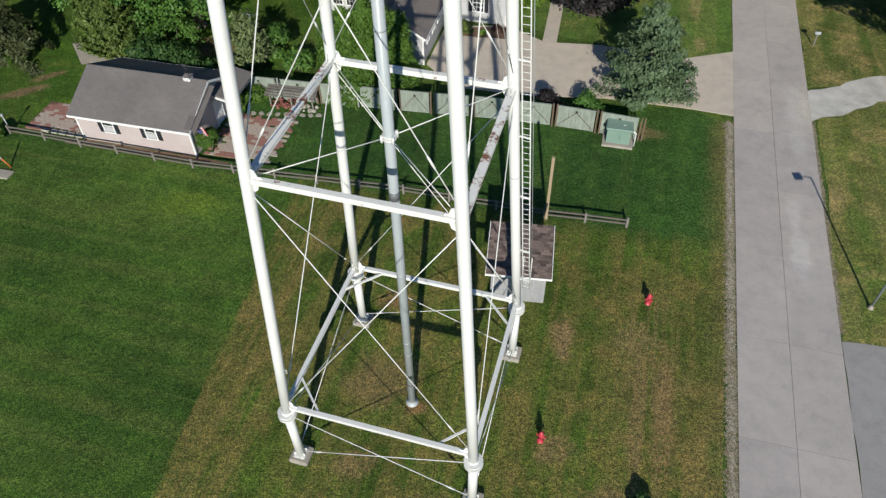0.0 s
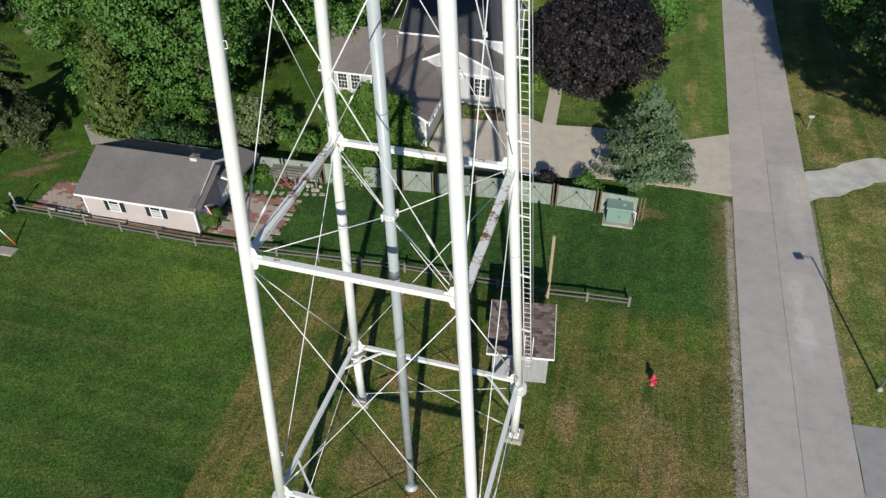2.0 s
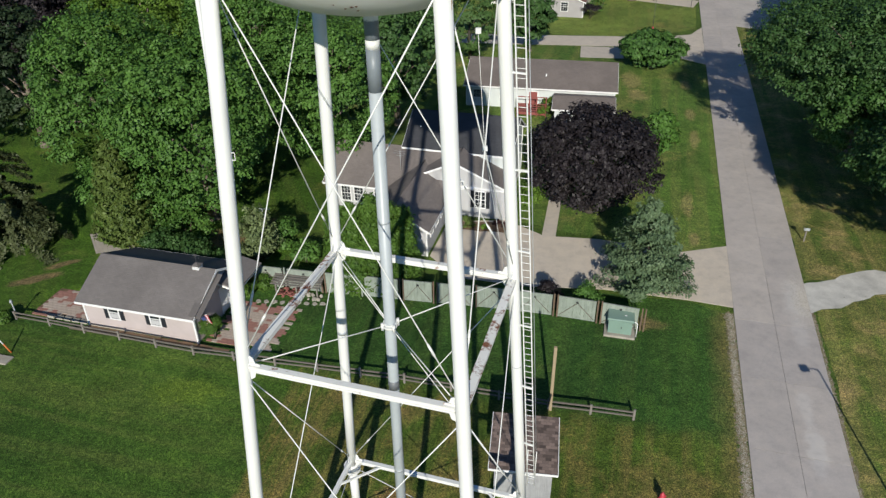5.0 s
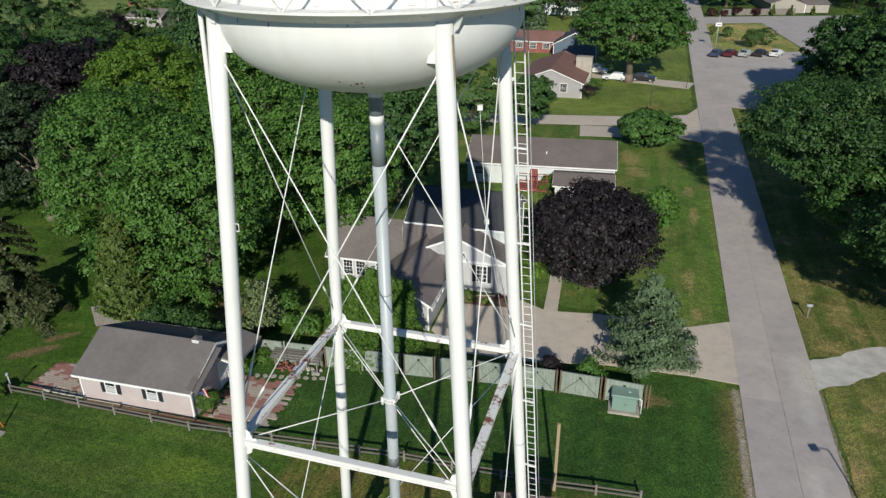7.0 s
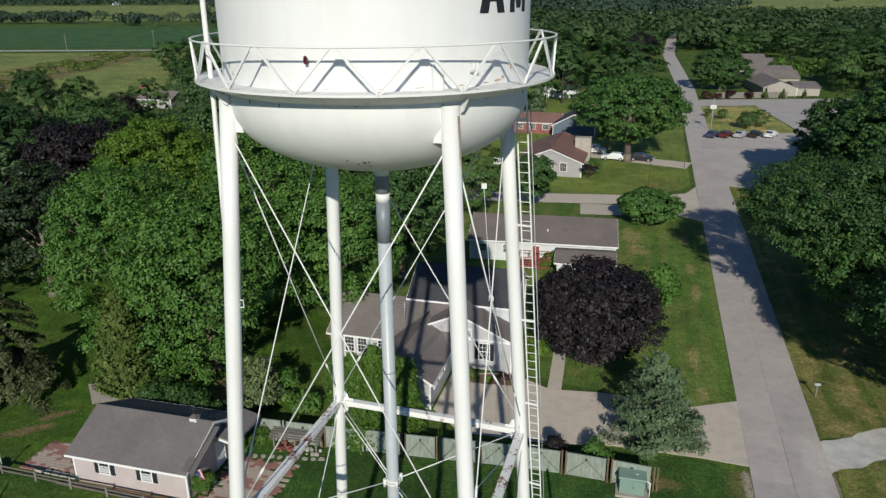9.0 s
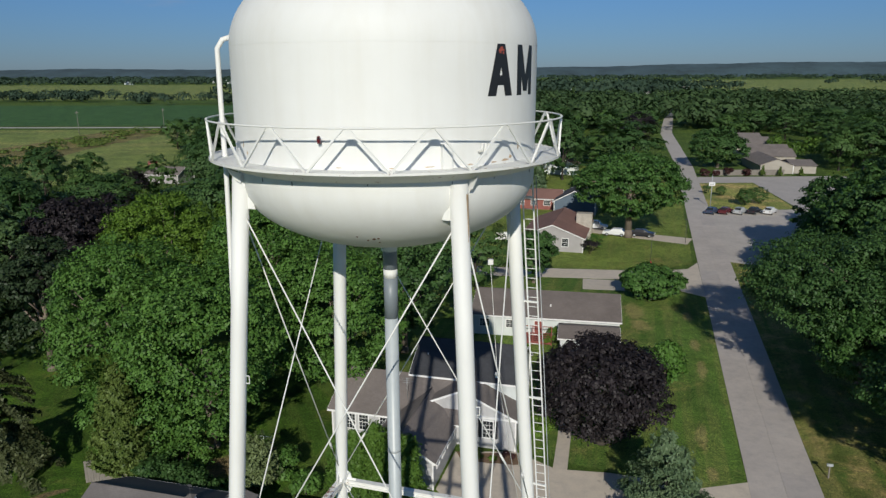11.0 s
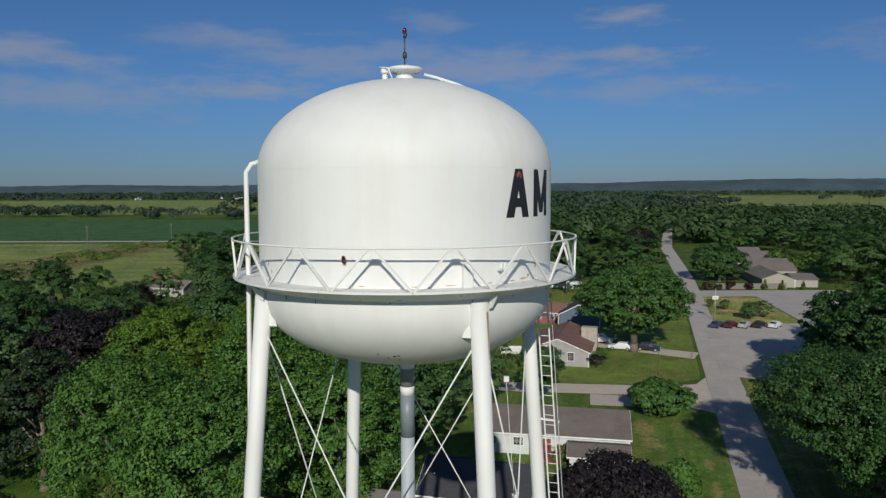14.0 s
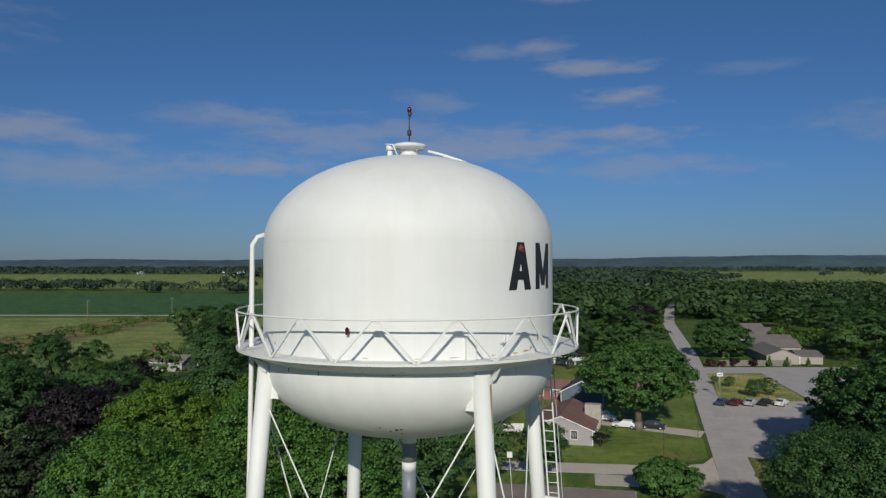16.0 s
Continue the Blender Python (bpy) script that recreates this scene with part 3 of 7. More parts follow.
def lathe(bm, prof, n=48, smooth=True):
    rings = []
    for r, z in prof:
        rings.append([bm.verts.new((0, 0, z))] if r < 1e-6 else [bm.verts.new((r * math.cos(2 * math.pi * i / n), r * math.sin(2 * math.pi * i / n), z)) for i in range(n)])
    for u, v in zip(rings, rings[1:]):
        for i in range(n):
            j = (i + 1) % n
            if len(u) == 1 and len(v) == 1:
                continue
            vs = (u[0], v[j], v[i]) if len(u) == 1 else (u[i], u[j], v[0]) if len(v) == 1 else (u[i], u[j], v[j], v[i])
            bm.faces.new(vs).smooth = smooth
    bmesh.ops.recalc_face_normals(bm, faces=bm.faces)
    return bm


def beam(bm, p, q, w, h):
    """A bar of width w and height h from p to q."""
    p, q = Vector(p), Vector(q)
    d = (q - p).normalized()
    s = d.cross(Vector((0, 0, 1)))
    s = s.normalized() if s.length > 1e-4 else Vector((1, 0, 0))
    u = s.cross(d)
    vs = [bm.verts.new(c + s * (w / 2 * i) + u * (h / 2 * j)) for c in (p, q) for i, j in ((-1, -1), (1, -1), (1, 1), (-1, 1))]
    for f in ((3, 2, 1, 0), (4, 5, 6, 7), (0, 1, 5, 4), (1, 2, 6, 5), (2, 3, 7, 6), (3, 0, 4, 7)):
        bm.faces.new([vs[i] for i in f])
    return bm


def sheet(name, pts, z, material, thick=0.0, parent=None, kind="structure", label="", category="", sub=0):
    """A flat polygon; with a thickness it stands proud with real edges."""
    bm = bmesh.new()
    top = [bm.verts.new((x, y, z)) for x, y in pts]
    f = bm.faces.new(top)
    if f.normal.z < 0:
        f.normal_flip()
    f.normal_update()
    if f.normal.z < 0:
        bmesh.ops.reverse_faces(bm, faces=[f])
    if thick:
        low = [bm.verts.new((x, y, z - thick)) for x, y in pts]
        for i in range(len(pts)):
            j = (i + 1) % len(pts)
            bm.faces.new((top[i], top[j], low[j], low[i]))
        bmesh.ops.recalc_face_normals(bm, faces=bm.faces)
    return tagged(part(name, bm, material, parent), label, category, "", kind)


def wavy(pts, step=0.7, amp=0.12, seed=1):
    """The outline with wandering edges, as turf has beside a road."""
    rng = random.Random(seed)
    out = []
    for (x0, y0), (x1, y1) in zip(pts, pts[1:] + pts[:1]):
        n = max(1, int(math.hypot(x1 - x0, y1 - y0) / step))
        n = min(n, 160)
        for i in range(n):
            k = i / n
            dx, dy = y1 - y0, x0 - x1
            ln = math.hypot(dx, dy)
            o = rng.uniform(-amp, amp) if i else 0
            out.append((x0 + (x1 - x0) * k + dx / ln * o, y0 + (y1 - y0) * k + dy / ln * o))
    return out



# ---- ground, lawns, roads ----
def R(s, w):
    """Along the road: s metres ahead, w metres to the right of its left edge."""
    return (13.04 + 0.268 * s + 0.9634 * w, 13.19 + 0.9634 * s - 0.268 * w)


ROAD_W = 5.25
sheet("ground", [(-4700, -600), (4700, -600), (4700, 4700), (-4700, 4700)], 0.0, M["meadow"], label="wide flat green meadow land reaching the horizon", category="ground")
sheet("lawn", wavy([(-80, -40), R(-36, -0.6), R(0, -0.7), R(16.0, -0.6), R(27.8, -0.35), (18.0, 41.7), (13.6, 42.6), (-13, 47), (-17.5, 41.0), (-30.2, 40.4), (-45, 46), (-90, 60)], 1.2, 0.06, 3), 0.010, M["lawn_main"],
      label="mown lawn round the tower, lush and dry in patches", category="lawn")
sheet("lawn", wavy([(-46, 46.2), (-30.2, 40.3), (-24.5, 39.5), (-20, 47), (-13, 47), (-9, 60), (-18, 74), (-55, 80), (-90, 62)], 1.5, 0.15, 6), 0.008, M["lawn_shade"],
      label="shaded green lawn under tall trees", category="lawn")
sheet("lawn", wavy([R(9.6, ROAD_W), (60, 11.2), (90, 10), (90, 36), (34.0, 42.3), (27.2, 42.4)], 0.9, 0.16, 7), 0.009, M["lawn_side"],
      label="dry yellowed grass beside the road", category="lawn")
sheet("lawn", wavy([R(33.6, ROAD_W), (34, 44.9), (90, 40), (95, 100), (47, 117)], 0.9, 0.16, 8), 0.009, M["lawn_side"],
      label="striped roadside lawn under big trees", category="lawn")
sheet("lawn", wavy([R(36.6, -0.05), (19.2, 48.5), (12.8, 50.8), (6, 54), (-9, 58), (-12, 75), (-20, 112), (5.3, 107.6), (30, 105), (33.3, 98.3), R(85.5, 0)], 1.2, 0.1, 9), 0.009, M["lawn_front"],
      label="mown front lawn along the street", category="lawn")
sheet("lawn", wavy([(-25, 119), (5.6, 112.8), (33, 110.2), (40.4, 114.6), R(240, 0), (40, 250), (-60, 210)], 1.5, 0.1, 10), 0.009, M["lawn_town"],
      label="mown lawns between the houses", category="lawn")

sheet("road", [R(-40, 0), R(-40, ROAD_W), R(150, ROAD_W), R(150, 0)], 0.016, M["joint"], label="dark bed of the concrete road", category="road")
road = thing("road_paving", (0, 0, 0), 0, "pale worn concrete road with slab joints", "road", "", "structure")
for i in range(-6, 24):
    for w0 in (0.0, ROAD_W / 2):
        bm = bmesh.new()
        a, b2, g = i * 6.1 + 3.1, i * 6.1 + 9.2, 0.009 if i < 5 else 0.005
        pts = [R(a + g, w0 + g), R(a + g, w0 + ROAD_W / 2 - g), R(b2 - g, w0 + ROAD_W / 2 - g), R(b2 - g, w0 + g)]
        top = [bm.verts.new((x, y, 0.042)) for x, y in pts]
        low = [bm.verts.new((x, y, 0.012)) for x, y in pts]
        bm.faces.new(top)
        for k in range(4):
            bm.faces.new((top[k], low[k], low[(k + 1) % 4], top[(k + 1) % 4]))
        bmesh.ops.recalc_face_normals(bm, faces=bm.faces)
        part("slab", bm, M["road"], road)
sheet("road", [R(149.5, 0), R(149.5, ROAD_W), R(235, ROAD_W + 0.2), (109.0 + 5.8, 372), (145 + 6, 490), (250, 800), (244, 800), (145, 490), (109.0, 373), R(235, 0)], 0.040, M["road_old"], 0.03,
      label="far stretch of the concrete street", category="road")
def strip(s0, s1, w0, w1, seed, amp):
    """Outline of a ragged strip beside the road."""
    n = int((s1 - s0) / 4)
    up = [R(s0 + (s1 - s0) * k / n, w0) for k in range(n + 1)]
    down = [R(s0 + (s1 - s0) * k / n, w1) for k in range(n, -1, -1)]
    return wavy(up + down, 0.11, amp, seed)


sheet("verge", strip(-36, 28.2, -0.60, 0.02, 11, 0.14), 0.020, M["verge"], label="worn verge of dead grass and grit", category="verge")
sheet("verge", strip(10.6, 30.0, ROAD_W - 0.02, ROAD_W + 0.20, 12, 0.10), 0.018, M["verge"], label="thin dead grass verge", category="verge")


def gravel_bits(spots, seed, label):
    """Loose stone chips, too many to count, as one mesh of small flattened lumps."""
    rng = random.Random(seed)
    bm = bmesh.new()
    for x, y, z in spots:
        r = rng.uniform(0.010, 0.034)
        a = rng.uniform(0, 3)
        ring = [bm.verts.new((x + r * rng.uniform(0.7, 1.2) * math.cos(a + q * 1.571), y + r * rng.uniform(0.7, 1.2) * math.sin(a + q * 1.571), z)) for q in range(4)]
        tip = bm.verts.new((x, y, z + r * 0.55))
        for q in range(4):
            bm.faces.new((ring[q], ring[(q + 1) % 4], tip))
    tagged(part("gravel", bm, M["chips"]), label, "gravel", "", "stuff")


rnd = random.Random(17)
spots = []
for _ in range(9000):
    sv = rnd.uniform(-4, 28)
    lump = 0.5 + 0.5 * noise.noise((sv * 0.35, 2.0, 0))
    if rnd.random() < lump * 1.25:
        spots.append((*R(sv, -0.30 + rnd.gauss(0, 0.15)), 0.022))
gravel_bits(spots, 4, "loose pale gravel chips along the road edge")
spots = [(*R(31.0 + rnd.gauss(0, 1.6), 5.2 - abs(rnd.gauss(0, 0.55))), 0.044) for _ in range(2600)]
spots += [(*R(rnd.uniform(11, 29), ROAD_W + 0.06 + rnd.gauss(0, 0.09)), 0.022) for _ in range(700)]
gravel_bits(spots, 5, "white gravel chips dragged out on the road")
sheet("driveway", [(20.98, 40.9), (18.0, 41.9), (12.0, 43.4), (6.5, 43.9), (1.0, 45.2), (-1.0, 48.3), (0.55, 53.9), (5.6, 53.9), (8.5, 51.2), (12.8, 50.6), (19.2, 48.45), (23.22, 49.3)], 0.030, M["drive"], 0.03,
      label="wide pale concrete driveway", category="driveway")
sheet("path", [(8.3, 51.2), (9.4, 50.9), (11.3, 59.5), (10.2, 59.7)], 0.028, M["drive"], 0.03, label="narrow concrete garden path", category="path")
sheet("driveway", wavy([R(33.0, ROAD_W - 0.3), (33.2, 45.6), (45, 42.5), (70, 37), (70, 33.5), (45, 39.4), (32.3, 42.4), R(29.2, ROAD_W - 0.3)], 0.7, 0.22, 13), 0.022, M["gravel"],
      label="white crushed gravel driveway", category="driveway")
sheet("parking_lot", wavy([R(10.1, ROAD_W + 0.02), (40, 17.7), (70, 9), (70, -30), R(-38, ROAD_W + 0.02)], 1.2, 0.05, 14), 0.026, M["asphalt"], 0.02, label="grey asphalt lot with a worn edge", category="parking lot")
sheet("road", [(-25, 114.0), (-25, 119), (5.6, 112.7), (33, 109.9), (38.4, 111.0), (41.3, 115.0), R(86.2, 0.02), (33.6, 99.0), (31.5, 104.6), (5.35, 107.7)], 0.030, M["drive"], 0.03,
      label="pale concrete side street", category="road")
sheet("driveway", [(27, 143.5), (27.5, 138.5), (43.8, 127.9), R(124.0, 0.02), (34.0, 139.5)], 0.030, M["drive"], 0.03, label="concrete driveway with parked cars", category="driveway")
sheet("parking_lot", [R(107.5, ROAD_W - 0.02), (60, 108), (92, 104), (98, 158), (80.2, 162.0), (58.1, 160.7), R(149.8, ROAD_W - 0.02)], 0.030, M["road_old"], 0.02, label="concrete parking bay beside the street", category="parking lot")
sheet("lawn", wavy([(58.3, 161.2), (80, 162.5), (86.5, 202.6), (69.6, 201.6)], 1.0, 0.1, 15), 0.034, M["lawn_pale"], 0.02, label="dry grass island with a sign", category="lawn")
sheet("road", [(69.2, 202.2), (86.7, 203.2), (80.6, 162.3), (98, 158), (118, 158), (150, 213), (113.5, 215.2), (75.0, 214.6), (72.6, 209.0)], 0.029, M["road_old"], 0.02, label="concrete cross street", category="road")


# ---- trees ----
def leaf_quads(me_name, centres, normals, size, rng, material, aspect=1.35):
    """One mesh of many small leaf sprays, one bent blade at every centre."""
    n = len(centres)
    rnd = rng.normal(size=(n, 3))
    t = np.cross(normals, rnd)
    t /= np.linalg.norm(t, axis=1)[:, None] + 1e-9
    b = np.cross(normals, t)
    s = size * rng.uniform(0.5, 1.45, n)[:, None]
    v = np.empty((n, 4, 3))
    v[:, 0] = centres - t * s * aspect * 0.5
    v[:, 1] = centres + b * s * 0.42 + normals * s * 0.12
    v[:, 2] = centres + t * s * aspect * 0.5 - normals * s * 0.15
    v[:, 3] = centres - b * s * 0.42 + normals * s * 0.12
    me = bpy.data.meshes.new(me_name)
    me.vertices.add(n * 4)
    me.vertices.foreach_set("co", v.ravel())
    me.loops.add(n * 4)
    me.loops.foreach_set("vertex_index", np.arange(n * 4))
    me.polygons.add(n)
    me.polygons.foreach_set("loop_start", np.arange(n) * 4)
    me.update(calc_edges=True)
    me.materials.append(material)
    return me


def unit(v):
    return v / (np.linalg.norm(v, axis=1)[:, None] + 1e-9)


def crown_points(rng, h, r, low, clumps, per, clump_r, ragged=0.12, loose=0.36, mass=0.0):
    """Leaf places for a broad crown: sprays on billowing lobes, with some inside."""
    hc = (h - low) / 2
    lobes = unit(rng.normal(size=(24, 3)))
    d = unit(rng.normal(size=(clumps, 3)))
    d[:, 2] = np.abs(d[:, 2]) * np.where(rng.random(clumps) < 0.72, 1, -1)
    near = np.max(d @ lobes.T, axis=1)
    lob = 0.73 + 0.31 * np.clip((near - 0.74) / 0.24, 0, 1) ** 0.8
    k = np.where(rng.random(clumps) < 0.78, rng.uniform(0.90, 1.0, clumps), rng.uniform(0.5, 0.9, clumps)) * (1 + rng.normal(size=clumps) * ragged * 0.35)
    c = d * k[:, None] * lob[:, None] * np.array([r, r, hc])
    c[:, :2] *= np.where(c[:, 2] < -hc * 0.45, 0.84, 1.0)[:, None]
    c[:, 2] += low + hc
    cr = clump_r * rng.uniform(0.6, 1.45, clumps)
    ld = unit(rng.normal(size=(clumps, per, 3)).reshape(-1, 3)).reshape(clumps, per, 3)
    ld[..., 2] = np.where(ld[..., 2] < -0.3, -ld[..., 2], ld[..., 2])
    pos = c[:, None] + ld * (cr[:, None] * rng.uniform(0.25, 1.15, (clumps, per)) ** 0.75)[..., None] * np.array([1, 1, 0.75])
    nor = unit((ld * (0.8 - 0.45 * mass) + (0.35 + 0.75 * mass) * d[:, None] + np.array([0, 0, 0.2]) + rng.normal(size=ld.shape) * loose * (1 - 0.45 * mass)).reshape(-1, 3))
    return pos.reshape(-1, 3), nor, c


def trunk_mesh(rng, h, low, r, tr, tips, limbs=9):
    bm = bmesh.new()
    top = Vector((rng.normal() * 0.15, rng.normal() * 0.15, low + (h - low) * 0.55))
    for p, q, a, b in ((Vector((0, 0, -0.05)), Vector((0, 0, low * 0.35)), tr * 1.35, tr), (Vector((0, 0, low * 0.35)), top, tr, tr * 0.4)):
        tube(bm, p, q, a, b, 9)
    for i in rng.choice(len(tips), min(limbs, len(tips)), replace=False):
        k = rng.uniform(0.25, 0.8)
        s = Vector((0, 0, low * 0.6)).lerp(top, k)
        e = Vector(tips[i])
        mid = s.lerp(e, 0.5) + Vector((0, 0, 0.08 * (e - s).length))
        tube(bm, s, mid, tr * 0.38 * (1.2 - k), tr * 0.2, 6)
        tube(bm, mid, e, tr * 0.2, tr * 0.05, 6)
    return bm


def broad_tree(at, h, r, low, mat, seed, label, clumps=190, per=150, leaf=0.34, clump_r=1.15, tr=0.32, category="tree", group="trees", name="tree"):
    rng = np.random.default_rng(seed)
    t = thing(name, (*at, 0), 0, label, category, group)
    pos, nor, c = crown_points(rng, h, r, low, clumps, per, clump_r, mass=1.0 if group == "town trees" else 0.0)
    part("trunk", trunk_mesh(rng, h, low, r, tr, c), M["bark_dark"] if mat == M["leaf_purple"] or group == "town trees" else M["bark"], t)
    link_mesh("crown", leaf_quads("crown", pos, nor, leaf, rng, mat), None, t)
    return t


def conifer(at, h, r, mat, seed, label, tiers=26, per_tier=22, per=26, leaf=0.30, droop=0.25, low=0.4, name="conifer", category="conifer", bulge=0.0, fan=0.16):
    """Whorls of sprays round a straight stem, narrowing to a tip."""
    rng = np.random.default_rng(seed)
    t = thing(name, (*at, 0), 0, label, category, "conifers")
    pos, nor = [], []
    for i in range(tiers):
        k = (i + 0.5) / tiers
        z = low + (h - low) * k
        prof = (1 - k) ** (0.75 - bulge) + 0.03
        n = max(4, int(per_tier * (0.35 + 0.65 * prof)))
        for a in rng.uniform(0, 2 * math.pi, n):
            ln = r * prof * rng.uniform(0.68, 1.12)
            m = max(5, int(per * (0.35 + ln / r)))
            f = rng.uniform(0.08, 1, m) ** 0.7
            side = rng.normal(size=m) * fan * (ln * 0.5 + 0.3)
            p = np.stack([np.cos(a) * ln * f - np.sin(a) * side, np.sin(a) * ln * f + np.cos(a) * side,
                          z + (h / tiers) * rng.uniform(-0.6, 0.8) - droop * ln * f ** 1.5 + rng.normal(size=m) * 0.10 + 0.25 * droop * ln], 1)
            pos.append(p)
            nor.append(np.stack([np.cos(a) * np.full(m, 0.55), np.sin(a) * np.full(m, 0.55), np.full(m, 0.75)], 1) + rng.normal(size=(m, 3)) * 0.4)
    pos, nor = np.concatenate(pos), unit(np.concatenate(nor))
    pos[:, 2] = np.maximum(pos[:, 2], 0.05)
    part("trunk", tube(bmesh.new(), (0, 0, -0.05), (0, 0, h * 0.93), 0.022 * h, 0.015, 8), M["bark_dark"], t)
    link_mesh("crown", leaf_quads("crown", pos, nor, leaf, rng, mat, 1.9), None, t)
    return t


def shrub(at, h, r, mat, seed, label, clumps=16, per=110, leaf=0.13, name="shrub", tall=False):
    rng = np.random.default_rng(seed)
    t = thing(name, (*at, 0), 0, label, "shrub", "shrubs")
    pos, nor, c = crown_points(rng, h, r, 0.0, clumps, per, min(r, h) * (0.42 if not tall else 0.8), 0.12)
    pos[:, 2] = np.maximum(pos[:, 2], 0.02)
    bm = bmesh.new()
    for i in range(min(5, len(c))):
        tube(bm, (0, 0, -0.03), c[i], 0.03, 0.008, 5)
    part("stem", bm, M["bark"], t)
    link_mesh("foliage", leaf_quads("foliage", pos, nor, leaf, rng, mat), None, t)
    return t


GREEN = "broad green maple in full summer leaf"
near_trees = [  # x, y, height, radius, lowest leaves, material, label
    (-20.1, 54.9, 15.5, 7.3, 1.1, "leaf_green", GREEN), (-28.5, 60.5, 16.5, 6.8, 1.0, "leaf_green", GREEN),
    (-10.5, 62.5, 15.5, 6.2, 2.2, "leaf_green", GREEN), (-19.0, 71.0, 18.0, 7.0, 4.0, "leaf_green", GREEN),
    (-5.0, 76.0, 14.0, 5.6, 2.5, "leaf_deep", "dark green shade tree behind the house"),
    (-34.0, 84.0, 16.5, 7.5, 3.0, "leaf_bright", "yellow-green leafy tree behind the maples"), (-24.0, 93.0, 16.0, 7.5, 3.0, "leaf_bright", "yellow-green leafy tree behind the maples"),
    (-42.5, 71.0, 14.0, 6.0, 2.0, "leaf_dark", "very dark green tree at the lawn edge"), (-52.5, 63.0, 14.0, 6.2, 2.0, "leaf_deep", "dark green leafy tree at the lawn edge"),
    (-54.5, 79.0, 16.5, 6.5, 2.0, "leaf_pale", "pale grey-green leafy tree among dark maples"),
    (-46.5, 85.5, 15.5, 6.8, 2.0, "leaf_purple", "dark purple-leaved maple among green trees"),
    (13.0, 55.4, 9.0, 5.45, 0.8, "leaf_purple", "dark purple-leaved maple by the driveway"),
    (40.5, 65.0, 15.8, 11.0, 4.8, "leaf_deep", "huge dark green tree leaning over the road"), (50.6, 67.0, 20.0, 9.4, 2.4, "leaf_deep", "huge dark green roadside tree"), (55.6, 86.5, 18.5, 9.2, 1.2, "leaf_deep", "huge dark green roadside tree"), (41.0, 57.5, 13.0, 8.0, 1.4, "leaf_mid", "dark green tree at the road bend"), (39.0, 46.0, 12.4, 8.0, 3.0, "leaf_deep", "dark green tree beside the road"),
    (64.0, 110.0, 15.5, 8.8, 1.2, "leaf_deep", "huge dark green roadside tree"), (70.0, 82.0, 20.0, 9.0, 2.5, "leaf_deep", "huge dark green roadside tree"),
    (64.5, 98.0, 20.0, 8.8, 1.2, "leaf_deep", "huge dark green roadside tree"), (58.0, 98.0, 15.5, 7.5, 1.0, "leaf_mid", "green roadside tree in a dense row"), (77.0, 116.0, 19.5, 9.0, 1.5, "leaf_deep", "huge dark green roadside tree"),
    (34.4, 134.0, 15.8, 10.2, 4.3, "leaf_mid", "spreading green tree on the front lawn"),
    (21.9, 67.0, 4.4, 1.55, 0.3, "leaf_green", "small green tree behind the purple maple"), (12.8, 103.5, 7.8, 3.2, 0.8, "leaf_deep", "small round dark green tree"), (28.3, 95.5, 4.6, 4.0, 0.4, "leaf_mid", "low spreading green tree"),
]
for i, (x, y, h, r, low, mat, lab) in enumerate(near_trees):
    d = math.hypot(x, y)
    fine = (-22 < x < 14 and d < 66) or (x > 36 and d < 82) or (x < -26 and d < 70)
    close = d < 98 and h > 12 and mat != "leaf_purple" and (-36 < x < -9 or 38 < x < 42)
    clumps, per, leaf = (int(640 * (r / 7) ** 1.6) + 30, 74, 0.195) if close else (int(560 * (r / 7) ** 1.6) + 30, 54, 0.24) if fine else (int(330 * (r / 7) ** 1.6) + 30, 56, 0.27 if d < 90 else 0.33)
    if mat == "leaf_purple":
        clumps, leaf = int(clumps * 1.5), leaf * 0.85
    elif r > 10.5:
        clumps = int(clumps * 0.8)
    broad_tree((x, y), h, r, low, M[mat], 100 + i, lab, clumps, per, leaf, 0.55 + 0.035 * r, 0.062 * r + 0.05)
conifer((14.7, 43.0), 7.5, 3.6, M["needle_blue"], 31, "blue-green spruce beside the driveway", 14, 12, 210, 0.13, -0.16, bulge=0.22)
conifer((-25.6, 50.4), 9.2, 2.5, M["needle_olive"], 32, "olive cedar behind the small house", 30, 17, 110, 0.155, -0.62, bulge=0.16)
conifer((-35.6, 50.8), 12.0, 4.9, M["needle_brown"], 33, "tall brownish spruce with drooping boughs", 13, 10, 330, 0.165, 0.42, fan=0.085)
conifer((-14.6, 48.4), 4.2, 1.9, M["needle_pale"], 34, "small pale yellow-green juniper by the fence", 11, 12, 60, 0.14, -0.75, bulge=0.35)


def hedge_plant(at, h, r, seed):
    return conifer(at, h, r, M["thuja"], seed, "tall bright green thuja hedge tree", 36, 24, 16, 0.14, -0.2, 0.05, "hedge_tree", "hedge", 0.45)


for i, (x, y, h) in enumerate(((-7.5, 44.6, 6.6), (-6.4, 43.9, 7.2), (-5.1, 44.2, 7.6), (-3.9, 43.9, 7.3), (-2.9, 44.3, 6.6))):
    hedge_plant((x, y), h, 1.45, 50 + i)


# ---- water tower ----
CX, CY = -1.568, 18.326
tower = thing("water_tower", (CX, CY, 0), 0, "tall white steel water tower on four braced legs", "water tower")
A0 = radians(28.2)
LEG_ANG = {"d": A0, "c": A0 + math.pi / 2, "a": A0 + math.pi, "b": A0 - math.pi / 2}
LEVELS = [(0.35, 5.80), (3.85, 5.825), (16.72, 4.775), (28.6, 3.79)]
Z_C, Z_S, Z_M = 3.85, 4.42, 16.72     # collars, lower struts, upper struts


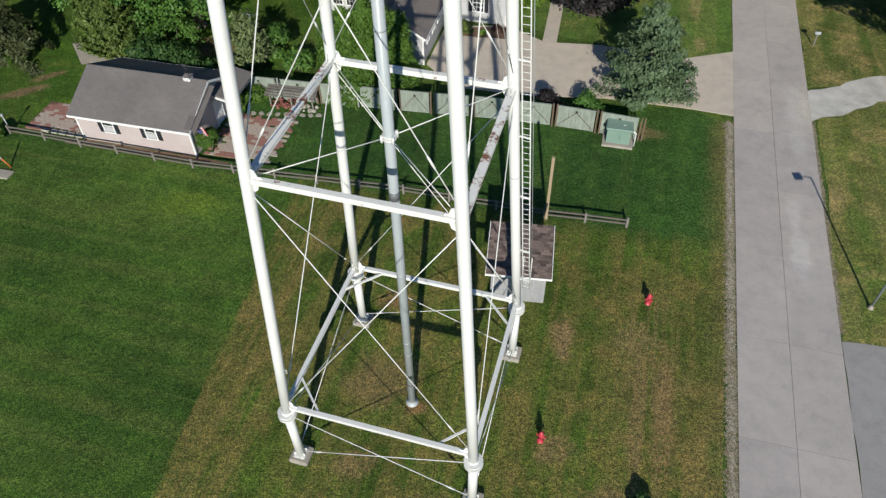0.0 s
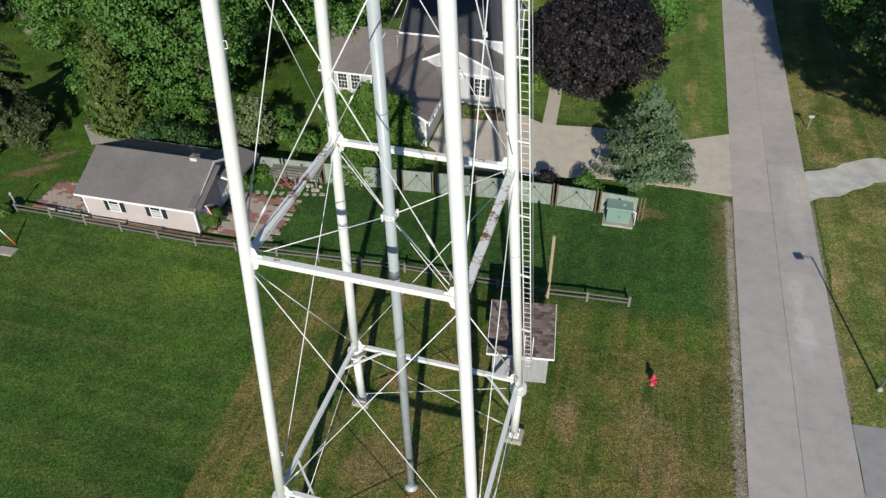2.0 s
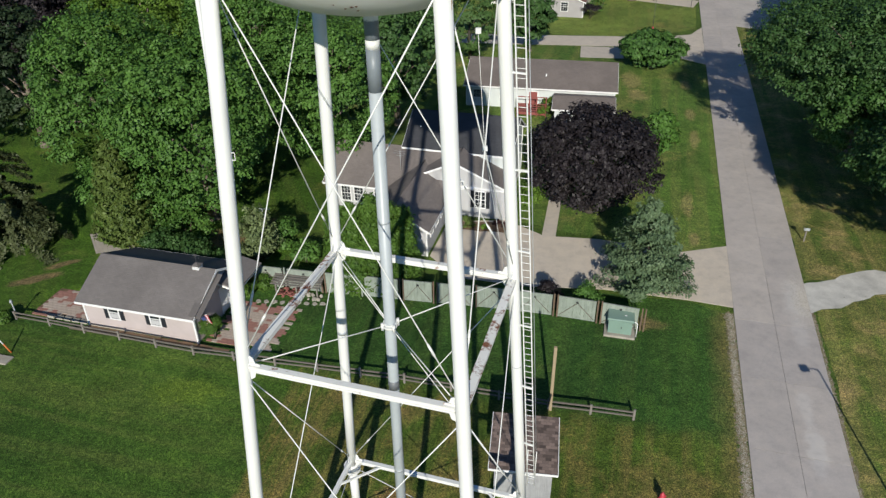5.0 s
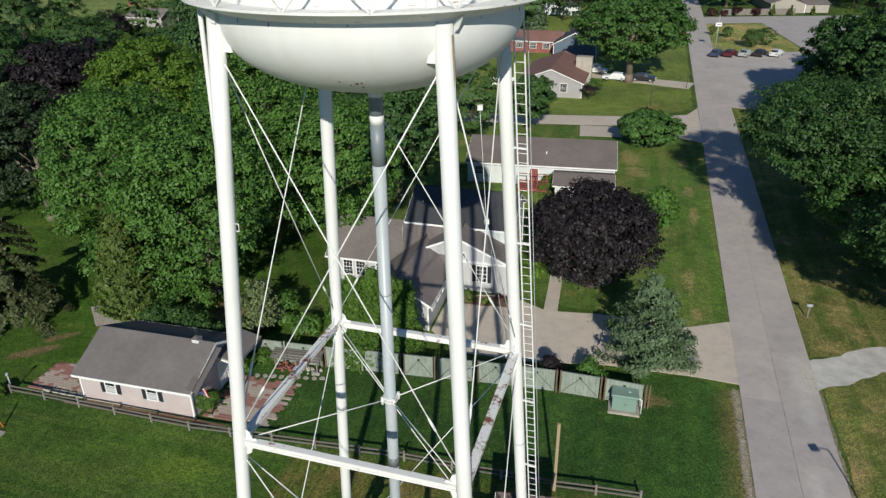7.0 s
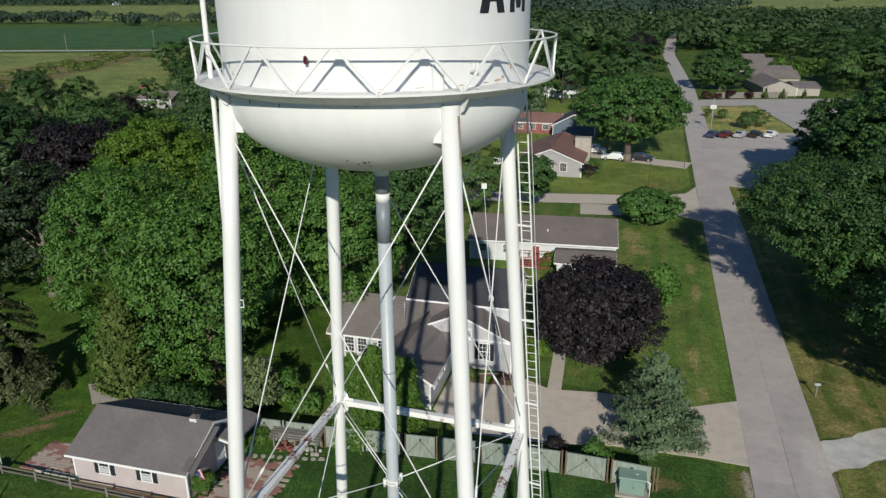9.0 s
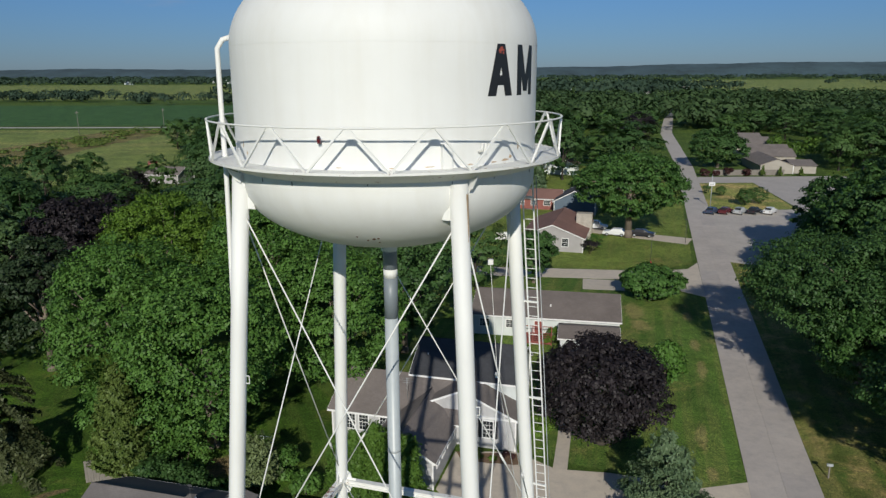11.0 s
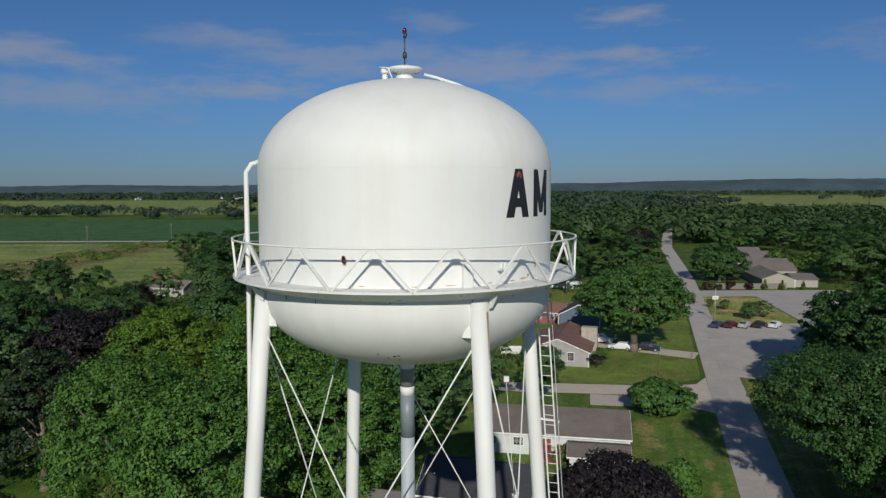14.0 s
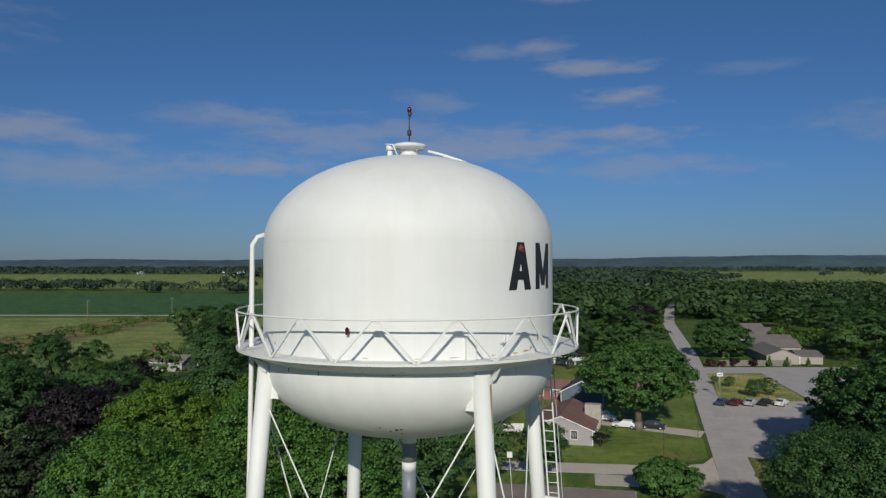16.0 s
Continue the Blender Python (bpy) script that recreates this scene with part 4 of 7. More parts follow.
def leg_r(z):
    for (z0, r0), (z1, r1) in zip(LEVELS, LEVELS[1:]):
        if z <= z1:
            return r0 + (r1 - r0) * (z - z0) / (z1 - z0)
    return LEVELS[-1][1]


def leg_at(k, z, off=0.0):
    a, r = LEG_ANG[k], leg_r(z) + off
    return Vector((r * math.cos(a), r * math.sin(a), z))


def at_ang(deg, r, z):
    return Vector((r * math.cos(radians(deg)), r * math.sin(radians(deg)), z))


for k in "abcd":
    bm = tube(bmesh.new(), leg_at(k, 0.3), leg_at(k, Z_C), 0.207, 0.207, 20)
    lower = part("lower_leg", bm, M["tower_white"], tower)
    bm = pipe(bmesh.new(), [leg_at(k, z) for z in (Z_C, 8.3, 12.5, Z_M, 20.7, 24.6, 28.55)], 0.207, 20)
    leg = part("leg", bm, M["tower_white"], tower)
    if k in "cd":
        h = 0.16 if k == "c" else 0.03
        part("weld_band", tube(bmesh.new(), leg_at(k, 12.55), leg_at(k, 12.55 + h), 0.211, 0.211, 20), M["galvanised"], leg)
    bm = bmesh.new()
    tube(bm, leg_at(k, Z_C - 0.15), leg_at(k, Z_C - 0.05), 0.40, 0.40, 20)
    tube(bm, leg_at(k, Z_C + 0.05), leg_at(k, Z_C + 0.15), 0.40, 0.40, 20)
    tube(bm, leg_at(k, Z_C - 0.28), leg_at(k, Z_C + 0.28), 0.235, 0.235, 20)
    part("collar", bm, M["tower_white"], tower)
    p = leg_at(k, 0)
    bm = boxm(-0.46, 0.46, -0.46, 0.46, -0.2, 0.24, 0.06, Matrix.Translation(p) @ Matrix.Rotation(A0 + math.pi / 4, 4, "Z"))
    part("footing", bm, M["footing"], tower, "weathered concrete footing")
    bm = bmesh.new()
    box(bm, -0.27, 0.27, -0.27, 0.27, 0.24, 0.28, 0.012, Matrix.Translation(p) @ Matrix.Rotation(A0 + math.pi / 4, 4, "Z"))
    for j in range(6):
        q = p + at_ang(j * 60 + 20, 0.3, 0)
        beam(bm, (p.x, p.y, 0.42), (q.x, q.y, 0.42), 0.03, 0.22)
    part("base_plate", bm, M["tower_white"], tower)

FACES = [("a", "b"), ("b", "d"), ("d", "c"), ("c", "a")]


def gusset(p, toward, up, size=0.24, tall=1.35):
    """A small triangular plate standing off a joint."""
    bm = bmesh.new()
    d = (toward - p).normalized()
    u = Vector((0, 0, 1)) * up
    s = d.cross(u).normalized() * 0.012
    o = p + d * 0.15
    quad = [o + u * 0.02, o + d * size + u * 0.02, o + d * size * 0.75 + u * size * 0.9, o + u * size * tall]
    vs = [bm.verts.new(c + s) for c in quad] + [bm.verts.new(c - s) for c in quad]
    bm.faces.new(vs[:4])
    bm.faces.new(vs[:3:-1])
    for i in range(4):
        bm.faces.new((vs[i], vs[(i + 1) % 4], vs[4 + (i + 1) % 4], vs[4 + i]))
    return bm


def strut(k, l, z, w, h, mat):
    """A box-section strut with gusset plates at its ends."""
    p, q = leg_at(k, z), leg_at(l, z)
    d = (q - p).normalized()
    p, q = p + d * 0.2, q - d * 0.2
    bm = bmesh.new()
    up = Vector((0, 0, 1))
    for f in (0.5, -0.5):      # two flanges with a recessed web between them
        beam(bm, p + up * (h * f * 0.62), q + up * (h * f * 0.62), w, h * 0.36)
    beam(bm, p, q, w * 0.72, h * 0.5)
    for e, s in ((p, 1), (q, -1)):
        beam(bm, e, e + d * (0.35 * s), 0.02, h + 0.14)
    return part("strut", bm, mat, tower)


for k, l in FACES:
    strut(k, l, Z_S, 0.19, 0.19, M["tower_white"])
    front = (k, l) in (FACES[0], FACES[2])
    strut(k, l, Z_M, 0.20 if front else 0.27, 0.21 if front else 0.15, M["tower_rusty"] if front else M["tower_flaking"])
    for z in (Z_S, Z_M):
        for a, b in ((k, l), (l, k)):
            for up in (1, -1):
                part("gusset", gusset(leg_at(a, z + up * 0.16), leg_at(b, z + up * 0.16), up), M["tower_white"], tower)
    for a, b in ((k, l), (l, k)):
        part("gusset", gusset(leg_at(a, 27.72), leg_at(b, 27.72), 1, 0.26, 2.4), M["tower_white"], tower)
for k in LEG_ANG:       # level knee braces in the corners of the lower struts
    ends = [leg_at(k, Z_S).lerp(leg_at(l if m == k else m, Z_S), 0.19) for m, l in FACES if k in (m, l)]
    bm = bmesh.new()
    beam(bm, ends[0], ends[1], 0.09, 0.09)
    part("corner_brace", bm, M["tower_white"], tower)

ROD = 0.019
for k, l in FACES:
    for z0, z1 in ((0.55, Z_C), (Z_S + 0.1, Z_M - 0.35), (Z_M + 0.35, 27.8)):
        for a, b in ((k, l), (l, k)):
            p, q = leg_at(a, z0), leg_at(b, z1)
            d = (q - p).normalized()
            off = d.cross(Vector((0, 0, 1))).normalized() * (0.035 if a == k else -0.035)
            rod = part("brace_rod", tube(bmesh.new(), p + off + d * 0.2, q + off - d * 0.2, ROD, ROD, 8), M["tower_white"], tower)
            c = p + off + d * (0.9 if z0 < 1 else 1.6)
            bm = tube(bmesh.new(), c, c + d * 0.32, ROD * 2.0, ROD * 2.0, 8)
            tube(bm, c - d * 0.06, c, ROD * 1.2, ROD * 2.0, 8)
            tube(bm, c + d * 0.32, c + d * 0.38, ROD * 2.0, ROD * 1.2, 8)
            part("turnbuckle", bm, M["tower_white"], rod)

# riser pipe with its bands, and the ring that ties it to the legs
bm = tube(bmesh.new(), (0, 0, -0.1), (0, 0, 26.8), 0.185, 0.185, 24)
riser = part("riser_pipe", bm, M["tower_grey"], tower, "grey painted riser pipe with patches")
for z, h, mat in ((1.7, 0.10, "dark_band"), (13.7, 0.38, "dark_band"), (9.6, 0.08, "galvanised"), (20.3, 0.06, "galvanised"), (4.2, 0.05, "galvanised"), (5.1, 0.05, "galvanised"), (24.35, 1.15, "pipe_dark"), (25.5, 0.24, "tower_white"), (25.74, 0.95, "pipe_dark")):
    part("pipe_band", tube(bmesh.new(), (0, 0, z), (0, 0, z + h), 0.192, 0.192, 24), M[mat], riser)
part("pipe_flange", lathe(bmesh.new(), [(0.186, 0.0), (0.30, 0.0), (0.30, 0.07), (0.20, 0.10), (0.186, 0.25)], 24), M["tower_grey"], riser)
bm = bmesh.new()
for z in (16.38, 16.50):
    tube(bm, (0, 0, z), (0, 0, z + 0.06), 0.235, 0.235, 24)
for k in LEG_ANG:
    a = LEG_ANG[k]
    tube(bm, (0.28 * math.cos(a), 0.28 * math.sin(a), 16.34), (0.28 * math.cos(a), 0.28 * math.sin(a), 16.60), 0.05, 0.05, 8)
part("tie_ring", bm, M["tower_white"], tower)
for k in LEG_ANG:
    p, q = Vector((0.28 * math.cos(LEG_ANG[k]), 0.28 * math.sin(LEG_ANG[k]), 16.47)), leg_at(k, Z_M, -0.2)
    part("tie_rod", tube(bmesh.new(), p, q, 0.018, 0.018, 8), M["tower_white"], tower)

# tank: bowl, shell and dome in one skin with weld seams
R_T, Z_B, Z_D = 3.785, 28.425, 31.505
prof = [(R_T * math.sin(t), Z_B - 1.893 * math.cos(t)) for t in np.linspace(0, math.pi / 2, 22)]
prof += [(R_T, z) for z in (28.9, 29.4, 29.9, 30.4, 30.9, 31.2)]
prof += [(R_T * math.cos(t), Z_D + 2.335 * math.sin(t)) for t in np.linspace(0.0, math.pi / 2, 26)]
prof[0], prof[-1] = (0.0, prof[0][1]), (0.0, prof[-1][1])
tank = part("tank", lathe(bmesh.new(), prof, 128), M["tower_white"], tower, "white painted tank with rounded dome and bowl")
bm = lathe(bmesh.new(), [(0.19, 26.2), (0.20, 26.45), (0.30, 26.6), (0.62, 26.66), (0.60, 26.55), (0.3, 26.5)], 32)
part("bowl_fitting", bm, M["tower_rusty"], tank)
for deg, r, z, s in ((-92, 2.95, 27.29, 0.05), (-90, 2.98, 27.31, 0.035), (-95, 2.86, 27.2, 0.03), (-90, 2.72, 27.13, 0.03), (-99, 3.05, 27.35, 0.025)):
    n = Vector((math.cos(radians(deg)) * 0.62, math.sin(radians(deg)) * 0.62, -0.78)).normalized()
    p = at_ang(deg, r, z)
    zz = Z_B - 1.893 * math.sqrt(1 - (r / R_T) ** 2)
    p.z = zz
    part("rust_spot", tube(bmesh.new(), p - n * 0.01, p + n * 0.006, s, s * 0.8, 9), M["rust"], tank)


# balcony: plate ring, skirt, rails and zigzag posts
R_B, Z_F, Z_R = 4.442, 28.90, 29.82
bm = lathe(bmesh.new(), [(R_T - 0.02, Z_F), (R_B - 0.03, Z_F), (R_B, Z_F + 0.02), (R_B, Z_F - 0.035), (R_B - 0.03, Z_F - 0.045), (R_T + 0.03, Z_F - 0.27), (R_T - 0.03, Z_F - 0.29)], 96, False)
balcony = part("balcony", bm, M["tower_worn"], tower, "white ring balcony with sloping underside")


def ring_tube(r, z, tr, n=96, m=8):
    bm = bmesh.new()
    rings = [[bm.verts.new(((r + tr * math.cos(2 * math.pi * j / m)) * math.cos(2 * math.pi * i / n), (r + tr * math.cos(2 * math.pi * j / m)) * math.sin(2 * math.pi * i / n), z + tr * math.sin(2 * math.pi * j / m))) for j in range(m)] for i in range(n)]
    for i in range(n):
        for j in range(m):
            bm.faces.new((rings[i][j], rings[(i + 1) % n][j], rings[(i + 1) % n][(j + 1) % m], rings[i][(j + 1) % m])).smooth = True
    bmesh.ops.recalc_face_normals(bm, faces=bm.faces)
    return bm


part("handrail", ring_tube(R_B, Z_R, 0.021), M["tower_white"], balcony)
for j in range(16):
    top = -96.0 + 22.5 * j
    for low in (top - 11.0, top + 11.0):
        bm = bmesh.new()
        p, q = at_ang(low, R_B - 0.01, Z_F + 0.02), at_ang(top + (0.6 if low > top else -0.6), R_B - 0.01, Z_R)
        beam(bm, p, q, 0.045, 0.045)
        part("rail_brace", bm, M["tower_white"], balcony)
    bm = boxm(-0.09, 0.09, -0.012, 0.012, -0.10, 0.03, 0, Matrix.Translation(at_ang(top, R_B - 0.02, Z_R)) @ Matrix.Rotation(radians(top + 90), 4, "Z"))
    part("rail_plate", bm, M["tower_white"], balcony)
rng0 = random.Random(5)
for j in (1, 2, 4, 5, 7, 8, 10):     # grime runs under the floor
    a = -172 + j * 15.5 + rng0.uniform(-9, 9)
    s = rng0.uniform(0.010, 0.03)
    bm = boxm(-s / 2, s / 2, -0.006, 0.006, -rng0.uniform(0.02, 0.10), 0.0, 0, Matrix.Translation(at_ang(a, R_T + 0.004, Z_F - 0.29)) @ Matrix.Rotation(radians(a + 90), 4, "Z"))
    part("grime_run", bm, M["dark_band"], balcony)
for k in LEG_ANG:       # small triangular knee plates from the leg heads to the balcony
    a = math.degrees(LEG_ANG[k]) + 3.4
    bm = bmesh.new()
    tri = [(R_T + 0.06, Z_F - 0.30), (R_T + 0.42, Z_F - 0.13), (R_T + 0.20, Z_F - 0.46), (R_T + 0.10, Z_F - 0.52)]
    lo = [bm.verts.new(at_ang(a, r, z)) for r, z in tri]
    hi = [bm.verts.new(at_ang(a + 0.35, r, z)) for r, z in tri]
    bm.faces.new(lo)
    bm.faces.new(hi[::-1])
    for q in range(4):
        bm.faces.new((lo[q], hi[q], hi[(q + 1) % 4], lo[(q + 1) % 4]))
    part("knee_plate", bm, M["tower_white"], balcony)


# weld seams round the tank, and rust that has run from the balcony
for z in (28.44, 31.50):
    part("weld_seam", ring_tube(R_T - 0.001, z, 0.004, 128, 6), M["tower_white"], tank)
rng0 = random.Random(31)
for deg, z, w, h in ((196, 31.50, 0.10, 0.02), (199, 31.47, 0.05, 0.03), (-41, 28.97, 0.30, 0.05), (-38, 29.03, 0.12, 0.09), (-47, 28.95, 0.22, 0.03), (-58, 28.95, 0.30, 0.03), (-72, 28.95, 0.35, 0.02), (-33, 29.25, 0.10, 0.22), (-101, 28.95, 0.16, 0.02), (-84, 28.94, 0.20, 0.02), (-146, 29.30, 0.05, 0.16), (-143, 29.12, 0.08, 0.10)):
    bm = bmesh.new()
    n = 7
    ring = []
    for q in range(n):
        a = 2 * math.pi * q / n
        ring.append(bm.verts.new(at_ang(deg + math.degrees(w / 2 * math.cos(a) * rng0.uniform(0.6, 1.2) / R_T), R_T + 0.006, z + h / 2 * math.sin(a) * rng0.uniform(0.6, 1.3))))
    bm.faces.new(ring)
    part("rust_stain", bm, M["rust_pale"], tank)
for side in (0.30, 0.42):
    bm = bmesh.new()
    u, d = leg_at("b", 28.35), leg_at("b", 27.0 + side)
    o = Vector((math.cos(-0.9 + side), math.sin(-0.9 + side), 0)) * 0.2125
    t2 = Vector((-o.y, o.x, 0)).normalized()
    bm.faces.new([bm.verts.new(p) for p in (u + o - t2 * 0.035, u + o + t2 * 0.035, d + o + t2 * 0.012, d + o - t2 * 0.012)])
    part("rust_run", bm, M["rust_pale"], tower)


# writing on the shell
def letter(polys, a0, scale, z0, name):
    """Flat strokes bent round the shell; x runs along the arc in metres."""
    bm = bmesh.new()
    for poly in polys:
        n = 6
        (xa, za), (xb, zb), (xc, zc), (xd, zd) = poly
        rows = []
        for i in range(n + 1):
            t = i / n
            l = (xa + (xd - xa) * t, za + (zd - za) * t)
            r = (xb + (xc - xb) * t, zb + (zc - zb) * t)
            row = []
            for jj in range(4):
                s = jj / 3
                x, z = l[0] + (r[0] - l[0]) * s, l[1] + (r[1] - l[1]) * s
                row.append(bm.verts.new(at_ang(a0 + math.degrees(x * scale / R_T), R_T + 0.006, z0 + z * 1.10)))
            rows.append(row)
        for u, v in zip(rows, rows[1:]):
            for jj in range(3):
                bm.faces.new((u[jj], u[jj + 1], v[jj + 1], v[jj]))
    bmesh.ops.recalc_face_normals(bm, faces=bm.faces)
    return part(name, bm, M["letter_black"], tank, "bold black painted capital letter")


la = letter([[(0.0, 0), (0.26, 0), (0.53, 1), (0.28, 1)], [(0.56, 0), (0.82, 0), (0.54, 1), (0.29, 1)], [(0.17, 0.21), (0.66, 0.21), (0.60, 0.40), (0.22, 0.40)], [(0.30, 0.62), (0.52, 0.62), (0.52, 1), (0.30, 1)]], -50.2, 1.0, 30.38, "letter_a")
letter([[(0.0, 0), (0.22, 0), (0.22, 1), (0.0, 1)], [(0.62, 0), (0.84, 0), (0.84, 1), (0.62, 1)], [(0.31, 0.08), (0.53, 0.08), (0.22, 1), (0.0, 1)], [(0.31, 0.08), (0.53, 0.08), (0.84, 1), (0.62, 1)]], -34.6, 1.0, 30.38, "letter_m")
bm = bmesh.new()
for x, z, w, h in ((0.36, 0.90, 0.10, 0.05), (0.32, 0.86, 0.20, 0.05), (0.34, 0.82, 0.07, 0.05), (0.45, 0.80, 0.05, 0.06)):      # primer showing where the black has flaked
    vs = [bm.verts.new(at_ang(-50.2 + math.degrees((x + a) / R_T), R_T + 0.009, 30.38 + (z + b) * 1.10)) for a, b in ((0, 0), (w, 0.01), (w * 0.9, h), (0.01, h * 0.9))]
    bm.faces.new(vs)
part("flaked_primer", bm, M["primer_red"], la, "flaked patch of red primer")

# fittings on the roof
vent = part("roof_vent", lathe(bmesh.new(), [(0.34, 33.72), (0.28, 33.80), (0.24, 33.86), (0.24, 34.03), (0.27, 34.05), (0.43, 34.06), (0.47, 34.10), (0.47, 34.14), (0.42, 34.17), (0.38, 34.16), (0.2, 34.22), (0.0, 34.25)], 40), M["tower_white"], tower)
bm = tube(bmesh.new(), (0, 0, 34.25), (0, 0, 35.05), 0.018, 0.018, 8)
mast = part("mast", bm, M["steel_dark"], tower)
bm = tube(bmesh.new(), (0, 0, 34.42), (0, 0, 34.56), 0.055, 0.055, 10)
part("junction_box", bm, M["steel_dark"], mast)
part("lamp_base", tube(bmesh.new(), (0, 0, 34.94), (0.03, 0, 35.05), 0.045, 0.045, 8), M["steel_dark"], mast)
part("obstruction_light", lathe(bmesh.new(), [(0.03, 35.04), (0.055, 35.06), (0.06, 35.13), (0.04, 35.18), (0.0, 35.20)], 14), M["red_glass"], mast)
bm = tube(bmesh.new(), (-0.50, -0.25, 33.5), (-0.50, -0.25, 34.02), 0.07, 0.07, 12)
tube(bm, (-0.50, -0.25, 33.98), (-0.50, -0.25, 34.10), 0.11, 0.10, 12)
part("vent_stub", bm, M["tower_white"], tower)
part("vent_conduit", pipe(bmesh.new(), [(-0.62, -0.3, 34.14), (-0.40, -0.42, 34.10), (-0.25, -0.40, 33.72)], 0.02), M["tower_white"], tower)
part("roof_handrail", pipe(bmesh.new(), [(0.50, -0.05, 33.99), (0.85, -0.05, 33.90), (1.35, -0.05, 33.74), (1.9, -0.05, 33.50)], 0.038), M["tower_white"], tower)
bm = tube(bmesh.new(), (0.95, -0.05, 33.6), (0.95, -0.05, 33.86), 0.03, 0.018, 6)
part("handrail_post", bm, M["tower_white"], tower)

# red side lamp and its conduit on the shell
part("side_lamp", lathe(bmesh.new(), [(0.0, -0.08), (0.035, -0.07), (0.042, 0.03), (0.03, 0.08), (0.0, 0.09)], 12), M["red_glass"], tower).location = at_ang(-106.6, R_T + 0.12, 29.53)
part("lamp_arm", tube(bmesh.new(), at_ang(-106.6, R_T - 0.02, 29.46), at_ang(-106.6, R_T + 0.1, 29.46), 0.02, 0.02, 6), M["steel_dark"], tower)
part("equipment_box", boxm(-0.11, 0.11, -0.07, 0.07, 0, 0.52, 0.01, Matrix.Translation(at_ang(-66.5, R_T + 0.09, Z_F)) @ Matrix.Rotation(radians(23.5), 4, "Z")), M["tower_white"], tower)
bm = bmesh.new()
for q, w in ((-54, 0.10), (-52.5, 0.07)):
    tube(bm, at_ang(q, R_T + 0.02, 29.2), at_ang(q, R_T + 0.14, 29.28), 0.025, 0.035, 8)
    tube(bm, at_ang(q, R_T + 0.14, 29.22), at_ang(q, R_T + 0.14, 29.4), w * 0.4, w * 0.25, 8)
part("antenna_bracket", bm, M["tower_rusty"], tower)

# overflow pipe down the shell and along a leg
pp = [at_ang(195, R_T - 0.05, 31.72), at_ang(195, R_T + 0.14, 31.66), at_ang(195, R_T + 0.27, 31.45), at_ang(195, R_T + 0.28, 30.0), at_ang(195, R_T + 0.28, 28.3), leg_at("a", 25.5, 0.04) + Vector((-0.17, 0.18, 0)),
      leg_at("a", 22.5, 0.0) + Vector((-0.09, 0.25, 0)), leg_at("a", 4.6, 0.0) + Vector((-0.06, 0.28, 0)), leg_at("a", 0.5, 0.0) + Vector((-0.06, 0.29, 0))]
part("overflow_pipe", pipe(bmesh.new(), pp, 0.062, 12), M["tower_white"], tower)
for z, o in ((6.9, 0.0), (23.4, 0.0)):
    for k, s in (("a", 1), ("b", -1)):
        p = leg_at(k, z)
        part("cleat", pipe(bmesh.new(), [p + Vector((0.2, -0.02, 0.1)), p + Vector((0.28, -0.02, 0.1)), p + Vector((0.28, -0.02, -0.1)), p + Vector((0.2, -0.02, -0.1))], 0.016, 6), M["tower_white"], tower)

# ladder on the leg beside the road
SIDE = Vector((0.955, -0.295, 0)).normalized()


def lad_at(z, s):
    z2 = min(z, 28.55)
    p = leg_at("d", z2)
    p.z = z
    return p + SIDE * (0.30 + 0.30 * s) + Vector((0, -0.05, 0))


ladder = thing("ladder", (0, 0, 0))
ladder.parent = tower
for s in (0, 1):
    zs = [5.6, 10, 16.75, 22, 28.5, 29.95]
    part("ladder_rail", pipe(bmesh.new(), [lad_at(z, s) for z in zs], 0.024, 8), M["tower_white"], ladder)
z = 5.75
while z < 29.6:
    part("rung", tube(bmesh.new(), lad_at(z, 0), lad_at(z, 1), 0.012, 0.012, 6), M["tower_white"], ladder)
    z += 0.30
for z in (6.2, 8.2, 11.5, 14.6, 17.9, 21.0, 24.2, 27.4):
    bm = bmesh.new()
    p = leg_at("d", z)
    beam(bm, p + SIDE * 0.15, lad_at(z, 1) + SIDE * 0.02, 0.06, 0.05)
    part("ladder_bracket", bm, M["tower_white"], ladder)
bm = bmesh.new()
for s in (-0.1, 1.1):
    tube(bm, lad_at(6.2, s), lad_at(8.0, s) + Vector((0.08, -0.15, 0)), 0.02, 0.02, 6)
tube(bm, lad_at(6.2, -1.3), lad_at(6.2, 1.1), 0.02, 0.02, 6)
part("ladder_guard", bm, M["tower_white"], ladder)
part("conduit", pipe(bmesh.new(), [lad_at(z, 1.35) for z in (8, 16.75, 28.0)], 0.012, 6), M["galvanised"], tower)
for z in (21.6, 25.3):
    part("small_box", boxm(-0.08, 0.08, -0.06, 0.06, 0, 0.16, 0.01, Matrix.Translation(leg_at("d", z) + Vector((-0.75, 0.1, 0)))), M["tower_white"], tower)
part("hang_wire", pipe(bmesh.new(), [leg_at("d", 25.4) + Vector((-0.75, 0.1, 0)), leg_at("d", 21.7) + Vector((-0.75, 0.1, 0)), leg_at("d", 16.9) + Vector((-0.3, 0.0, 0))], 0.008, 5), M["tower_white"], tower)


# ---- houses ----
def with_uv(ob):
    """Metres along the face as UV, so that shingle courses run level."""
    me = ob.data
    uv = me.uv_layers.new(name="UVMap")
    for p in me.polygons:
        n = p.normal
        e = Vector((-n.y, n.x, 0))
        e = e.normalized() if e.length > 1e-4 else Vector((1, 0, 0))
        f = n.cross(e)
        for li in p.loop_indices:
            co = me.vertices[me.loops[li].vertex_index].co
            uv.data[li].uv = (co.dot(e), co.dot(f))
    return ob


